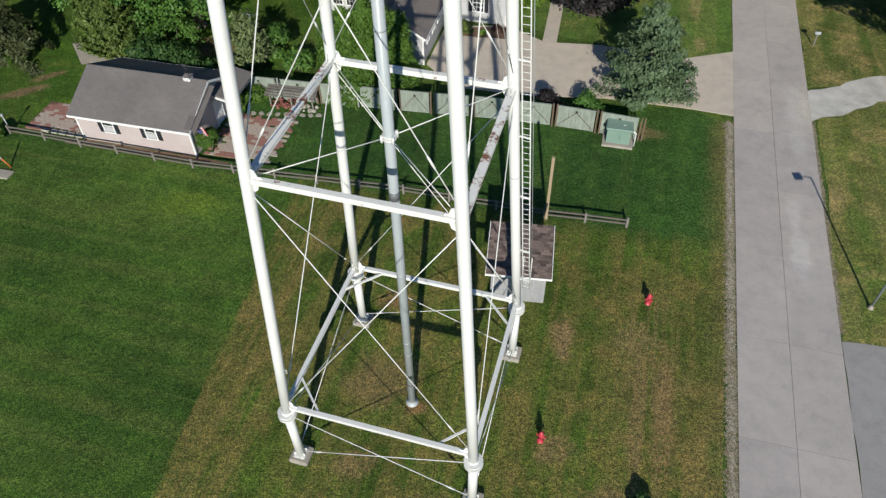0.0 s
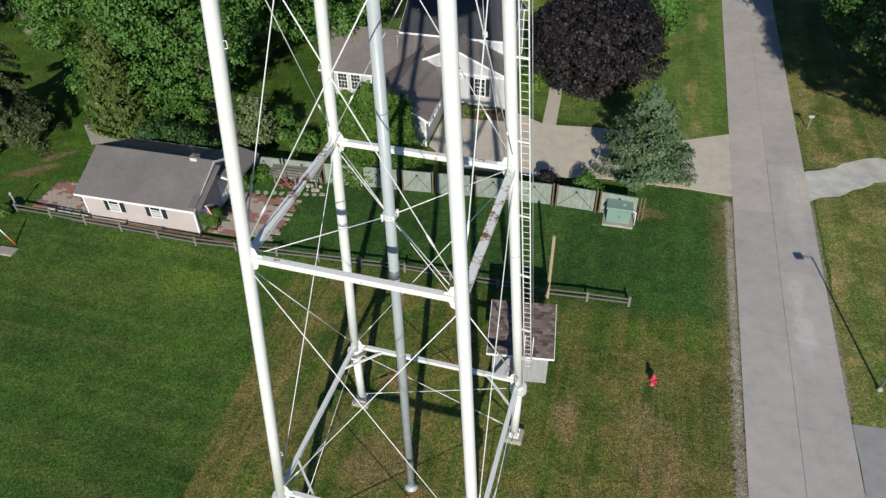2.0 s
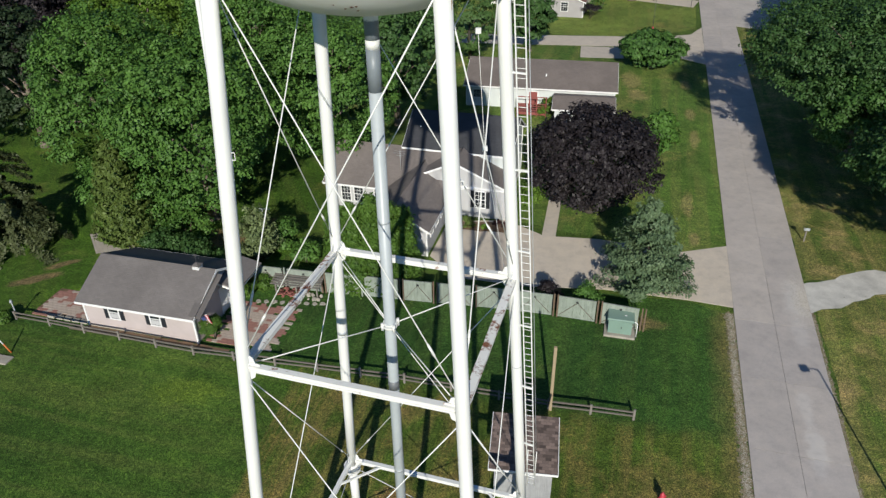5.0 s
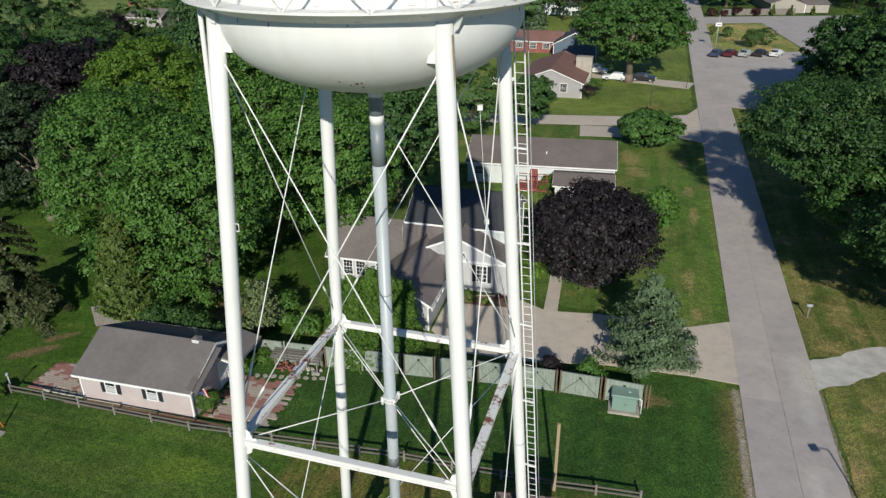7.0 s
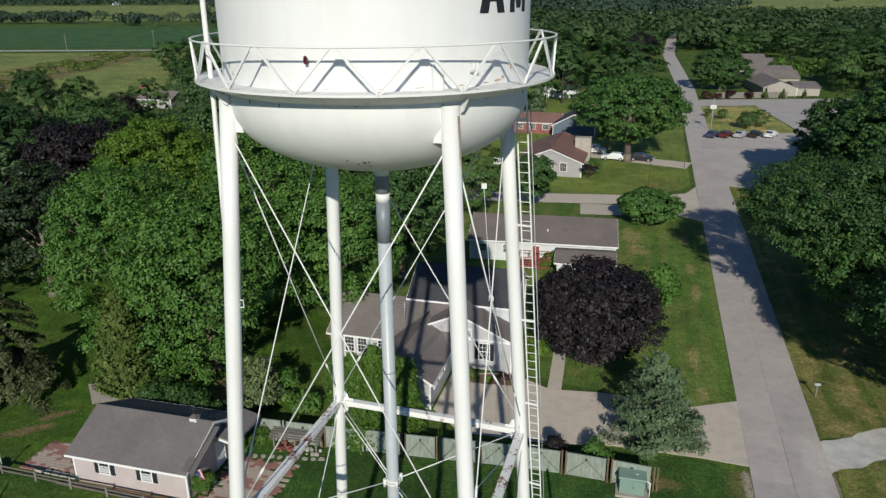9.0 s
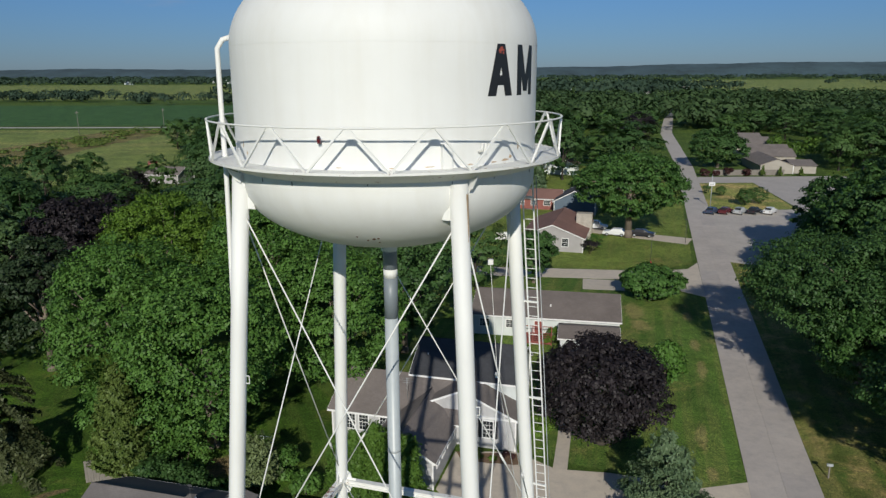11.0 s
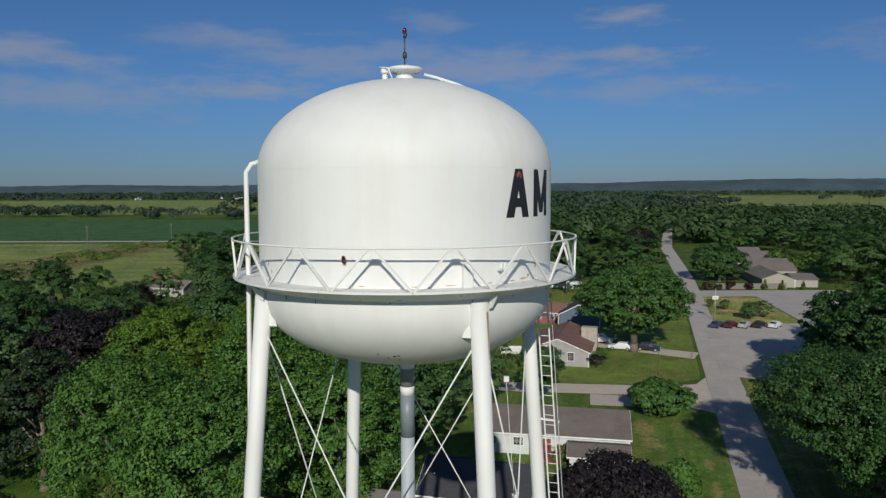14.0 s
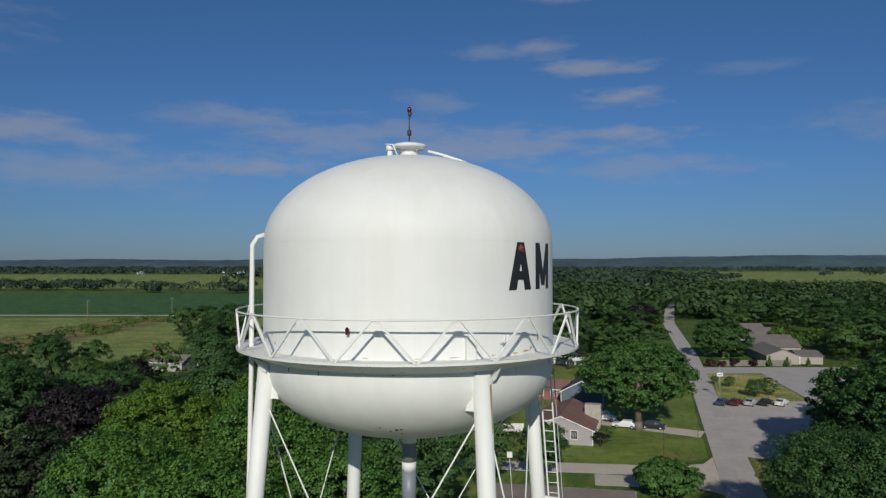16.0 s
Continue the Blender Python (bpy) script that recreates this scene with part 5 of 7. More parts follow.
def gable_roof(parent, u0, u1, v0, v1, z_eave, z_ridge, mat, along="u", over=0.35, thick=0.12, trim=True, lap=0.3, rake=True):
    """Two sloping slabs with overhang; white boards on eaves and rakes."""
    def P(a, b, z):
        return Vector((a, b, z)) if along == "u" else Vector((b, a, z))
    a0, a1, b0, b1 = (u0, u1, v0, v1) if along == "u" else (v0, v1, u0, u1)
    bm_, slope = (b0 + b1) / 2, (z_ridge - z_eave) / ((b1 - b0) / 2)
    roof = None
    for side, be in ((-1, b0 - over), (1, b1 + over)):
        ze = z_eave - slope * over
        bm = bmesh.new()
        lo = [P(a0 - lap, be, ze), P(a1 + lap, be, ze), P(a1 + lap, bm_, z_ridge), P(a0 - lap, bm_, z_ridge)]
        top = [bm.verts.new(p + Vector((0, 0, thick))) for p in lo]
        bot = [bm.verts.new(p + Vector((0, 0, 0.002))) for p in lo]
        bm.faces.new(top)
        bm.faces.new(bot[::-1])
        for i in range(4):
            bm.faces.new((top[i], bot[i], bot[(i + 1) % 4], top[(i + 1) % 4]))
        bmesh.ops.recalc_face_normals(bm, faces=bm.faces)
        roof = with_uv(part("roof", bm, mat, parent))
        if trim:
            bm = bmesh.new()
            beam(bm, P(a0 - lap, be - side * -0.012, ze + 0.03), P(a1 + lap, be - side * -0.012, ze + 0.03), 0.025, 0.17)
            for a in ((a0 - lap - 0.012, a1 + lap + 0.012) if rake else (a1 + lap + 0.012,)):
                beam(bm, P(a, be, ze + 0.03), P(a, bm_, z_ridge + 0.03), 0.025, 0.17)
            part("fascia", bm, M["white_trim"], parent)
    part("ridge_cap", tube(bmesh.new(), P(a0 - lap, bm_, z_ridge + thick - 0.02), P(a1 + lap, bm_, z_ridge + thick - 0.02), 0.05, 0.05, 8), mat, parent)
    return roof


def gable_walls(parent, u0, u1, v0, v1, z_eave, z_ridge, mat, along="u", corners=True):
    bm = bmesh.new()
    if along == "u":
        ends = [[(u, v0, 0), (u, v1, 0), (u, v1, z_eave), (u, (v0 + v1) / 2, z_ridge - 0.02), (u, v0, z_eave)] for u in (u0, u1)]
    else:
        ends = [[(u0, v, 0), (u1, v, 0), (u1, v, z_eave), ((u0 + u1) / 2, v, z_ridge - 0.02), (u0, v, z_eave)] for v in (v0, v1)]
    vs = [[bm.verts.new(p) for p in e] for e in ends]
    bm.faces.new(vs[0])
    bm.faces.new(vs[1][::-1])
    for i in range(5):
        bm.faces.new((vs[0][i], vs[0][(i + 1) % 5], vs[1][(i + 1) % 5], vs[1][i]))
    bmesh.ops.recalc_face_normals(bm, faces=bm.faces)
    part("wall", bm, mat, parent)
    if corners:
        for u in (u0, u1):
            for v in (v0, v1):
                part("corner_board", boxm(u - 0.06, u + 0.06, v - 0.06, v + 0.06, 0, z_eave - 0.05), M["white_trim"], parent)


def window_unit(parent, u, v, z, w, h, face="-v", shutters=True, bars=True):
    """A sash window: casing, sill, panes, muntins, shutters."""
    turn = {"-v": 0, "+u": 90, "+v": 180, "-u": 270}[face]
    m = Matrix.Translation((u, v, z)) @ Matrix.Rotation(radians(turn), 4, "Z")
    bm = bmesh.new()
    for a in ((-w / 2 - 0.08, -w / 2, 0, h), (w / 2, w / 2 + 0.08, 0, h), (-w / 2 - 0.08, w / 2 + 0.08, h, h + 0.1), (-w / 2 - 0.1, w / 2 + 0.1, -0.08, 0)):
        box(bm, a[0], a[1], -0.06, 0.02, a[2], a[3], 0, m)
    win = part("window", bm, M["white_trim"], parent)
    for k in (0, 1):
        part("pane", boxm(-w / 2, w / 2, -0.02 - 0.012 * k, 0.0, h / 2 * k, h / 2 * (k + 1), 0, m), M["glass"], win)
    bm = bmesh.new()
    box(bm, -w / 2, w / 2, -0.045, -0.02, h / 2 - 0.03, h / 2 + 0.03, 0, m)
    if bars:
        for x in (-w / 6, w / 6):
            box(bm, x - 0.012, x + 0.012, -0.042, -0.022, 0, h, 0, m)
        for q in (0.25, 0.75):
            box(bm, -w / 2, w / 2, -0.042, -0.022, h * q - 0.012, h * q + 0.012, 0, m)
    part("sash_bar", bm, M["white_trim"], win)
    if shutters:
        for s in (-1, 1):
            x = s * (w / 2 + 0.08 + 0.17)
            bm = boxm(x - 0.16, x + 0.16, -0.045, 0.01, -0.05, h + 0.05, 0.008, m)
            for j in range(int(h / 0.12)):
                box(bm, x - 0.12, x + 0.12, -0.055, -0.045, j * 0.12 + 0.03, j * 0.12 + 0.09, 0, m)
            part("shutter", bm, M["shutter"], parent)
    return win


def door_unit(parent, u, v, w, h, face="-v", mat=None):
    turn = {"-v": 0, "+u": 90, "+v": 180, "-u": 270}[face]
    m = Matrix.Translation((u, v, 0)) @ Matrix.Rotation(radians(turn), 4, "Z")
    bm = bmesh.new()
    for a in ((-w / 2 - 0.09, -w / 2, 0, h + 0.09), (w / 2, w / 2 + 0.09, 0, h + 0.09), (-w / 2, w / 2, h, h + 0.09)):
        box(bm, a[0], a[1], -0.05, 0.02, a[2], a[3], 0, m)
    part("door_casing", bm, M["white_trim"], parent)
    bm = boxm(-w / 2, w / 2, -0.03, 0.01, 0.02, h, 0, m)
    for a in ((-w * 0.36, -w * 0.05), (w * 0.05, w * 0.36)):
        for c in ((0.2, h * 0.45), (h * 0.52, h * 0.92)):
            box(bm, a[0], a[1], -0.04, -0.03, c[0], c[1], 0, m)
    d = part("door", bm, mat or M["white_trim"], parent)
    part("door_knob", tube(bmesh.new(), m @ Vector((w * 0.40, -0.09, h * 0.47)), m @ Vector((w * 0.40, -0.03, h * 0.47)), 0.03, 0.03, 8), M["galvanised"], d)


# small house by the split-rail fence
HA = -14.5
sh = thing("small_house", (-24.74, 39.75, 0), HA, "small mauve-sided house with grey shingle roof", "house")
gable_walls(sh, 0, 8.5, 0, 6.4, 2.35, 3.85, M["siding_mauve"])
gable_roof(sh, 0, 8.5, 0, 6.4, 2.35, 3.85, M["roof_grey"], over=0.4, lap=0.3, rake=False)
part("foundation", boxm(-0.03, 8.53, -0.03, 6.43, -0.1, 0.10), M["footing"], sh)
for u in (2.35, 5.55):
    sw = window_unit(sh, u, -0.0, 1.0, 0.72, 1.05, bars=False)
    part("blind", boxm(u - 0.35, u + 0.35, -0.036, -0.032, 1.04, 1.44), M["siding_grey"], sw)
door_unit(sh, 8.5, 3.9, 0.95, 2.03, "+u")
# pent roof and post on the gable end
bm = bmesh.new()
for p, q in (((8.6, -0.2, 2.42), (8.6, 3.2, 3.75)), ((8.95, -0.2, 2.30), (8.95, 3.2, 3.60))):
    beam(bm, p, q, 0.5, 0.06)
part("pent_roof", bm, M["roof_grey"], sh)
bm = bmesh.new()
for i in range(22):
    v = 0.15 + i * 0.29
    zt = 2.42 + (3.85 - 2.42) * (1 - abs(v - 3.2) / 3.2) - 0.25
    if zt > 2.45:
        box(bm, 8.51, 8.54, v, v + 0.25, 2.35, zt)
part("gable_board", bm, M["board_grey"], sh)
part("porch_post", boxm(10.0, 10.12, 3.2, 3.32, 0, 2.3), M["white_trim"], sh)
bm = bmesh.new()
beam(bm, (10.06, 3.26, 2.3), (8.5, 3.26, 2.7), 0.1, 0.14)
beam(bm, (10.06, 3.26, 2.3), (10.06, 6.3, 2.3), 0.1, 0.14)
part("porch_beam", bm, M["white_trim"], sh)
bm = bmesh.new()
vs = [bm.verts.new(p) for p in ((8.5, 3.2, 2.85), (10.2, 3.2, 2.42), (10.2, 6.7, 2.42), (8.5, 6.7, 2.85), (8.5, 3.2, 2.95), (10.2, 3.2, 2.52), (10.2, 6.7, 2.52), (8.5, 6.7, 2.95))]
for f in ((3, 2, 1, 0), (4, 5, 6, 7), (0, 1, 5, 4), (1, 2, 6, 5), (2, 3, 7, 6), (3, 0, 4, 7)):
    bm.faces.new([vs[i] for i in f])
with_uv(part("porch_roof", bm, M["roof_grey"], sh))
bm = boxm(7.10, 7.60, 2.95, 3.45, 3.6, 4.14, 0.02)
cup = part("cupola", bm, M["white_trim"], sh)
bm = bmesh.new()
q = [bm.verts.new(p) for p in ((7.04, 2.89, 4.14), (7.66, 2.89, 4.14), (7.66, 3.51, 4.14), (7.04, 3.51, 4.14))]
tp = bm.verts.new((7.35, 3.2, 4.34))
bm.faces.new(q[::-1])
for i in range(4):
    bm.faces.new((q[i], q[(i + 1) % 4], tp))
part("cupola_roof", bm, M["roof_grey"], cup)
bm = tube(bmesh.new(), (7.35, 3.2, 4.3), (7.35, 3.2, 4.95), 0.015, 0.015, 6)
tube(bm, (7.05, 3.2, 4.7), (7.65, 3.2, 4.7), 0.012, 0.012, 6)
box(bm, 7.2, 7.5, 3.19, 3.21, 4.85, 5.0)
part("weather_vane", bm, M["steel_dark"], cup)
bm = bmesh.new()
for i in range(4):
    box(bm, 7.14, 7.56, 2.932, 2.95, 3.66 + i * 0.11, 3.72 + i * 0.11)
part("cupola_louvre", bm, M["siding_grey"], cup)

# house with the cross gable and garage wing
h1 = thing("house", (5.55, 53.9, 0), -15, "pale grey house with cross gable, garage wing and dark rear roof", "house")
gable_walls(h1, -9.2, 0, 0, 3.2, 2.9, 5.0, M["siding_grey"], "v")
gable_roof(h1, -9.2, 0, 0, 3.2, 2.9, 5.0, M["roof_taupe"], "v", 0.3, lap=0.25)
bm = boxm(-9.3, 0.1, -0.10, 0.02, 2.72, 2.90)
part("pediment_board", bm, M["white_trim"], h1)
bm = bmesh.new()
for i in range(28):
    u = -9.0 + i * 0.32
    zt = 2.9 + 2.1 * (1 - abs(u + 4.6) / 4.6) - 0.12
    if zt > 3.0:
        box(bm, u, u + 0.025, -0.02, 0.0, 2.9, zt)
tagged(part("batten", bm, M["siding_grey"], h1), kind="stuff")
gable_walls(h1, -10.4, -5.07, -7.2, 0.2, 2.45, 4.0, M["siding_grey"], "v")
gable_roof(h1, -10.4, -5.07, -7.2, 1.6, 2.45, 4.0, M["roof_taupe"], "v", 0.3, lap=0.3)
gable_walls(h1, -16.0, -9.2, -1.0, 7.0, 2.6, 4.6, M["siding_grey"], "u")
gable_roof(h1, -16.0, -4.6, -1.0, 7.0, 2.6, 4.6, M["roof_taupe"], "u", 0.4)
gable_walls(h1, -9.8, -0.4, 2.9, 9.6, 4.9, 6.9, M["siding_white"], "u")
gable_roof(h1, -9.8, -0.4, 2.9, 9.6, 4.9, 6.9, M["roof_dark"], "u", 0.35)
window_unit(h1, -2.35, 0.0, 1.0, 0.85, 1.5)
for u in (-14.3, -13.1, -11.2):
    window_unit(h1, u, -1.0, 0.8, 0.8, 1.4, shutters=False)
for v in (-5.8, -4.2, -2.6, -1.2):
    window_unit(h1, -5.07, v, 1.3, 0.7, 0.9, "+u", shutters=False)
bm = tube(bmesh.new(), (-8.9, 4.6, 5.6), (-8.9, 4.6, 6.1), 0.06, 0.06, 8)
part("roof_pipe", bm, M["white_trim"], h1)
bm = tube(bmesh.new(), (-9.6, 0.5, 3.4), (-9.6, 0.5, 5.4), 0.02, 0.02, 6)
for z, w in ((5.3, 0.5), (5.1, 0.6), (4.9, 0.4)):
    tube(bm, (-9.6 - w, 0.5, z), (-9.6 + w, 0.5, z), 0.012, 0.012, 6)
part("aerial", bm, M["galvanised"], h1)

# long house across the side lawn
h2 = thing("house", (2.95, 82.0, 0), -10.5, "long low white house with taupe roof and red deck", "house")
gable_walls(h2, 0, 17.2, 0, 10.4, 2.6, 4.2, M["siding_white"], "u")
gable_roof(h2, 0, 17.2, 0, 10.4, 2.6, 4.2, M["roof_umber"], "u", 0.4)
gable_walls(h2, 10.6, 16.9, -5.0, 0.0, 2.0, 2.6, M["siding_white"], "u", False)
gable_roof(h2, 10.6, 16.9, -5.0, -0.3, 2.0, 2.6, M["roof_umber"], "u", 0.3)
for u in (1.4, 4.6):
    window_unit(h2, u, 0.0, 1.1, 1.1, 0.9, shutters=False)
part("deck", boxm(6.2, 9.6, -2.6, -0.02, 0.2, 0.5), M["deck_red"], h2)
for u in (6.25, 7.4, 8.5, 9.55):
    part("deck_post", boxm(u - 0.05, u + 0.05, -2.6, -2.5, 0.0, 2.35), M["deck_red"], h2)
bm = bmesh.new()
for z in (0.7, 0.95, 1.2, 1.45, 2.28):
    box(bm, 6.2, 9.6, -2.58, -2.52, z, z + 0.08)
part("deck_rail", bm, M["deck_red"], h2)
door_unit(h2, 7.9, 0.0, 0.95, 2.05, "-v", M["deck_red"])
part("roof_pipe", tube(bmesh.new(), (9.2, 2.0, 3.0), (9.2, 2.0, 3.6), 0.07, 0.07, 8), M["white_trim"], h2)

# red-roofed house further on
h3 = thing("house", (13.1, 124.7, 0), -16, "grey-sided house with reddish hip of shingles and stone chimney", "house")
gable_walls(h3, 0, 10.8, 0, 17, 2.6, 4.7, M["siding_slate"], "v")
gable_roof(h3, 0, 10.8, 0, 17, 2.6, 4.7, M["roof_red"], "v", 0.4)
window_unit(h3, 7.7, 0.0, 1.0, 1.1, 1.4, shutters=False)
part("chimney", boxm(8.6, 11.5, 8.8, 10.6, 0, 5.3, 0.03), M["stone"], h3)
h4 = thing("house", (14.0, 165.0, 0), -16, "low red brick house with red roof", "house")
gable_walls(h4, 0, 12, 0, 7, 2.6, 4.2, M["brick_red"], "u")
gable_roof(h4, 0, 12, 0, 7, 2.6, 4.2, M["roof_red"], "u", 0.4)
for u in (3, 6, 9):
    window_unit(h4, u, 0.0, 1.0, 1.4, 1.1, shutters=False)
h5 = thing("house", (23.5, 157.0, 0), -16, "dark blue sided house behind the tree", "house")
gable_walls(h5, 0, 9, 0, 11, 3.0, 5.4, M["siding_blue"], "v")
gable_roof(h5, 0, 9, 0, 11, 3.0, 5.4, M["roof_dark"], "v", 0.4)
h6 = thing("house", (29.5, 222.0, 0), -16, "far white and red house among trees", "house")
gable_walls(h6, 0, 10, 0, 8, 3.0, 5.2, M["siding_white"], "v")
gable_roof(h6, 0, 10, 0, 8, 3.0, 5.2, M["roof_red"], "v", 0.4)
apt = thing("apartment_row", (96.6, 222.0, 0), -8, "row of low tan apartments with stepped taupe roofs", "apartments")
for u, v, w, d, e, r, way in ((0, 0, 9.6, 22, 2.7, 4.5, "v"), (9.7, 1.2, 7.0, 12, 2.5, 3.6, "u"), (2.5, 22.1, 14.5, 11, 3.0, 5.0, "u"), (6.0, 37, 14.0, 13, 2.9, 4.9, "u"), (5.5, 53.0, 12.0, 12, 3.0, 5.2, "u"), (7.5, 68.0, 15.0, 13, 3.0, 5.0, "u"), (10.0, 84.0, 13.0, 14, 3.0, 5.2, "u")):
    gable_walls(apt, u, u + w, v, v + d, e, r, M["siding_tan"], way, False)
    gable_roof(apt, u, u + w, v, v + d, e, r, M["roof_taupe"], way, 0.45, trim=False)
part("corner_board", boxm(9.55, 9.75, -0.06, 0.0, 0, 2.6), M["white_trim"], apt)
for u, v in ((14.5, 33.2), (17.5, 50.1), (14.8, 65.1)):
    part("patio_wall", boxm(u - 5, u, v, v + 0.12, 0, 2.2), M["siding_white"], apt)
fa = thing("board_fence", (80.6, 217.6, 0), 0.3, "long grey board fence by the cross street", "fence")
for i in range(18):
    part("fence_board", boxm(i * 1.2, i * 1.2 + 1.17, -0.02, 0.02, 0, 1.75), M["wood_grey"], fa)
for i, (x, y, r) in enumerate(((77.5, 216.4, 1.3), (81.3, 217.0, 0.9), (84.4, 216.8, 1.5), (90.0, 216.6, 1.25))):
    shrub((x, y), r * 1.5, r, M["leaf_maroon"], 700 + i, "round dark red shrub before the board fence", 16, 70, 0.34)
for i, (x, h) in enumerate(((95.0, 2.9), (100.3, 2.6), (106.6, 2.4))):
    conifer((x, 216.4), h, 0.85, M["needle_olive"], 710 + i, "small cone-shaped evergreen by the street", 8, 8, 8, 0.36)
rh = thing("house", (-89.0, 206.0, 0), -14, "far low house with grey roof and red brick chimney", "house")
gable_walls(rh, 0, 12, 0, 8, 2.6, 4.4, M["siding_slate"], "u")
gable_roof(rh, 0, 12, 0, 8, 2.6, 4.4, M["roof_taupe"], "u", 0.4)
part("chimney", boxm(0.6, 2.6, 2.6, 4.4, 0, 5.9, 0.03), M["brick_red"], rh)


# ---- shed under the tower ----
shed = thing("shed", (2.62, 24.84, 0), -8.0, "small grey board shed with brown shingle roof", "shed")
bm = bmesh.new()
pts = [(0, 0), (2.92, 0), (2.92, 2.5), (0, 2.5)]
vs = [[bm.verts.new((x, y, 0)) for x, y in pts], [bm.verts.new((x, y, 2.35 if y < 1 else 3.0)) for x, y in pts]]
bm.faces.new(vs[1])
for i in range(4):
    bm.faces.new((vs[0][i], vs[0][(i + 1) % 4], vs[1][(i + 1) % 4], vs[1][i]))
part("wall", bm, M["board_dark"], shed)
for i in range(16):
    u = i * 0.183
    part("board", boxm(u + 0.006, u + 0.177, -0.022, -0.001, 0.02, 2.33), M["board_dark"], shed)
for i in range(13):
    v = i * 0.19
    part("board", boxm(2.921, 2.942, v + 0.006, v + 0.184, 0.02, 2.33 + v * 0.26), M["board_dark"], shed)
bm = bmesh.new()
q = [(-0.28, -0.32, 2.28), (3.2, -0.32, 2.28), (3.2, 2.85, 3.10), (-0.28, 2.85, 3.10)]
lo = [bm.verts.new(p) for p in q]
hi = [bm.verts.new((p[0], p[1], p[2] + 0.10)) for p in q]
bm.faces.new(hi)
bm.faces.new(lo[::-1])
for i in range(4):
    bm.faces.new((lo[i], lo[(i + 1) % 4], hi[(i + 1) % 4], hi[i]))
bmesh.ops.recalc_face_normals(bm, faces=bm.faces)
with_uv(part("roof", bm, M["roof_brown"], shed, "mottled brown shingle roof"))
bm = bmesh.new()
for u in (-0.29, 3.21):
    beam(bm, (u, -0.33, 2.33), (u, 2.86, 3.15), 0.03, 0.16)
beam(bm, (-0.3, -0.335, 2.33), (3.22, -0.335, 2.33), 0.03, 0.13)
part("fascia", bm, M["white_trim"], shed)


# ---- fences ----
def fence_line(pts, step):
    out = []
    for (x0, y0), (x1, y1) in zip(pts, pts[1:]):
        n = max(1, round(math.hypot(x1 - x0, y1 - y0) / step))
        out += [(x0 + (x1 - x0) * i / n, y0 + (y1 - y0) * i / n) for i in range(n)]
    return out + [pts[-1]]


rail = thing("split_rail_fence", (0, 0, 0), 0, "weathered grey two-rail wooden fence", "fence")
rnd = random.Random(8)
posts = fence_line([(-30.3, 40.5), (-16.49, 36.42), (-2.4, 33.5), (6.3, 31.15), (11.17, 30.15)], 2.82)
for x, y in posts:
    m = Matrix.Translation((x, y, 0)) @ Matrix.Rotation(radians(-14 + rnd.uniform(-6, 6)), 4, "Z") @ Matrix.Rotation(radians(rnd.uniform(-2, 2)), 4, "X")
    part("post", boxm(-0.07, 0.07, -0.06, 0.06, -0.1, 0.76 + rnd.uniform(-0.04, 0.05), 0.015, m), M["wood_grey"], rail)
for (x0, y0), (x1, y1) in zip(posts, posts[1:]):
    for z in (0.30, 0.61):
        bm = bmesh.new()
        beam(bm, (x0, y0 - 0.02, z + rnd.uniform(-0.03, 0.03)), (x1, y1 + 0.02, z + rnd.uniform(-0.03, 0.03)), 0.06, 0.10)
        part("rail", bm, M["wood_rail"], rail)

pf = thing("privacy_fence", (0, 0, 0), 0, "grey-green board privacy fence with braced panels", "fence")
pp = [(-14.6, 44.6), (-11.7, 44.0), (-8.8, 43.4), (-5.9, 42.9), (-3.0, 42.35), (-0.55, 41.9), (2.25, 41.45), (5.05, 40.9), (7.89, 40.25), (10.78, 39.4), (13.5, 38.5)]
for i, ((x0, y0), (x1, y1)) in enumerate(zip(pp, pp[1:])):
    ln, ang = math.hypot(x1 - x0, y1 - y0), math.degrees(math.atan2(y1 - y0, x1 - x0))
    m = pose(x0, y0, 0, 0, 0, ang)
    bm = bmesh.new()
    n = int(ln / 0.30)
    w = (ln - 0.44) / n
    for j in range(n):
        part("board", boxm(0.22 + j * w + 0.004, 0.22 + (j + 1) * w - 0.004, -0.02 - 0.004 * (j % 2), 0.012, 0.06, 1.74, 0, m), M["fence_green"], pf)
    bm = boxm(0.2, ln - 0.2, -0.05, 0.05, 1.745, 1.79, 0, m)
    part("cap_rail", bm, M["fence_green"], pf)
    bm = bmesh.new()
    c = ln / 2
    for s in (-1, 1):
        p, q = m @ Vector((c + s * 0.06, -0.045, 1.35)), m @ Vector((c + s * (ln / 2 - 0.3), -0.045, 0.2))
        beam(bm, p, q, 0.03, 0.035)
    part("brace", bm, M["wood_dark"], pf)
    part("vent_hole", boxm(c - 0.08, c + 0.08, -0.052, -0.03, 1.38, 1.54, 0, m), M["tyre"], pf)
    if i % 2 == 0 or i > 4:
        for s in (0.0, 0.26):
            part("post", boxm(s - 0.14, s - 0.03, -0.10, 0.02, -0.1, 1.92, 0.012, m), M["wood_brown"], pf)
    else:
        part("post", boxm(-0.06, 0.06, -0.08, 0.06, -0.1, 1.86, 0.012, m), M["fence_green"], pf)
for s in (0.0, 0.22):
    part("post", boxm(s - 0.05, s + 0.05, -0.1, 0.02, -0.1, 1.9, 0.012, pose(13.5, 38.5, 0, 0, 0, -18)), M["wood_brown"], pf)
bf = thing("fence_screen", (-28.2, 49.2, 0), 14, "slanting grey board fence panel behind the house", "fence")
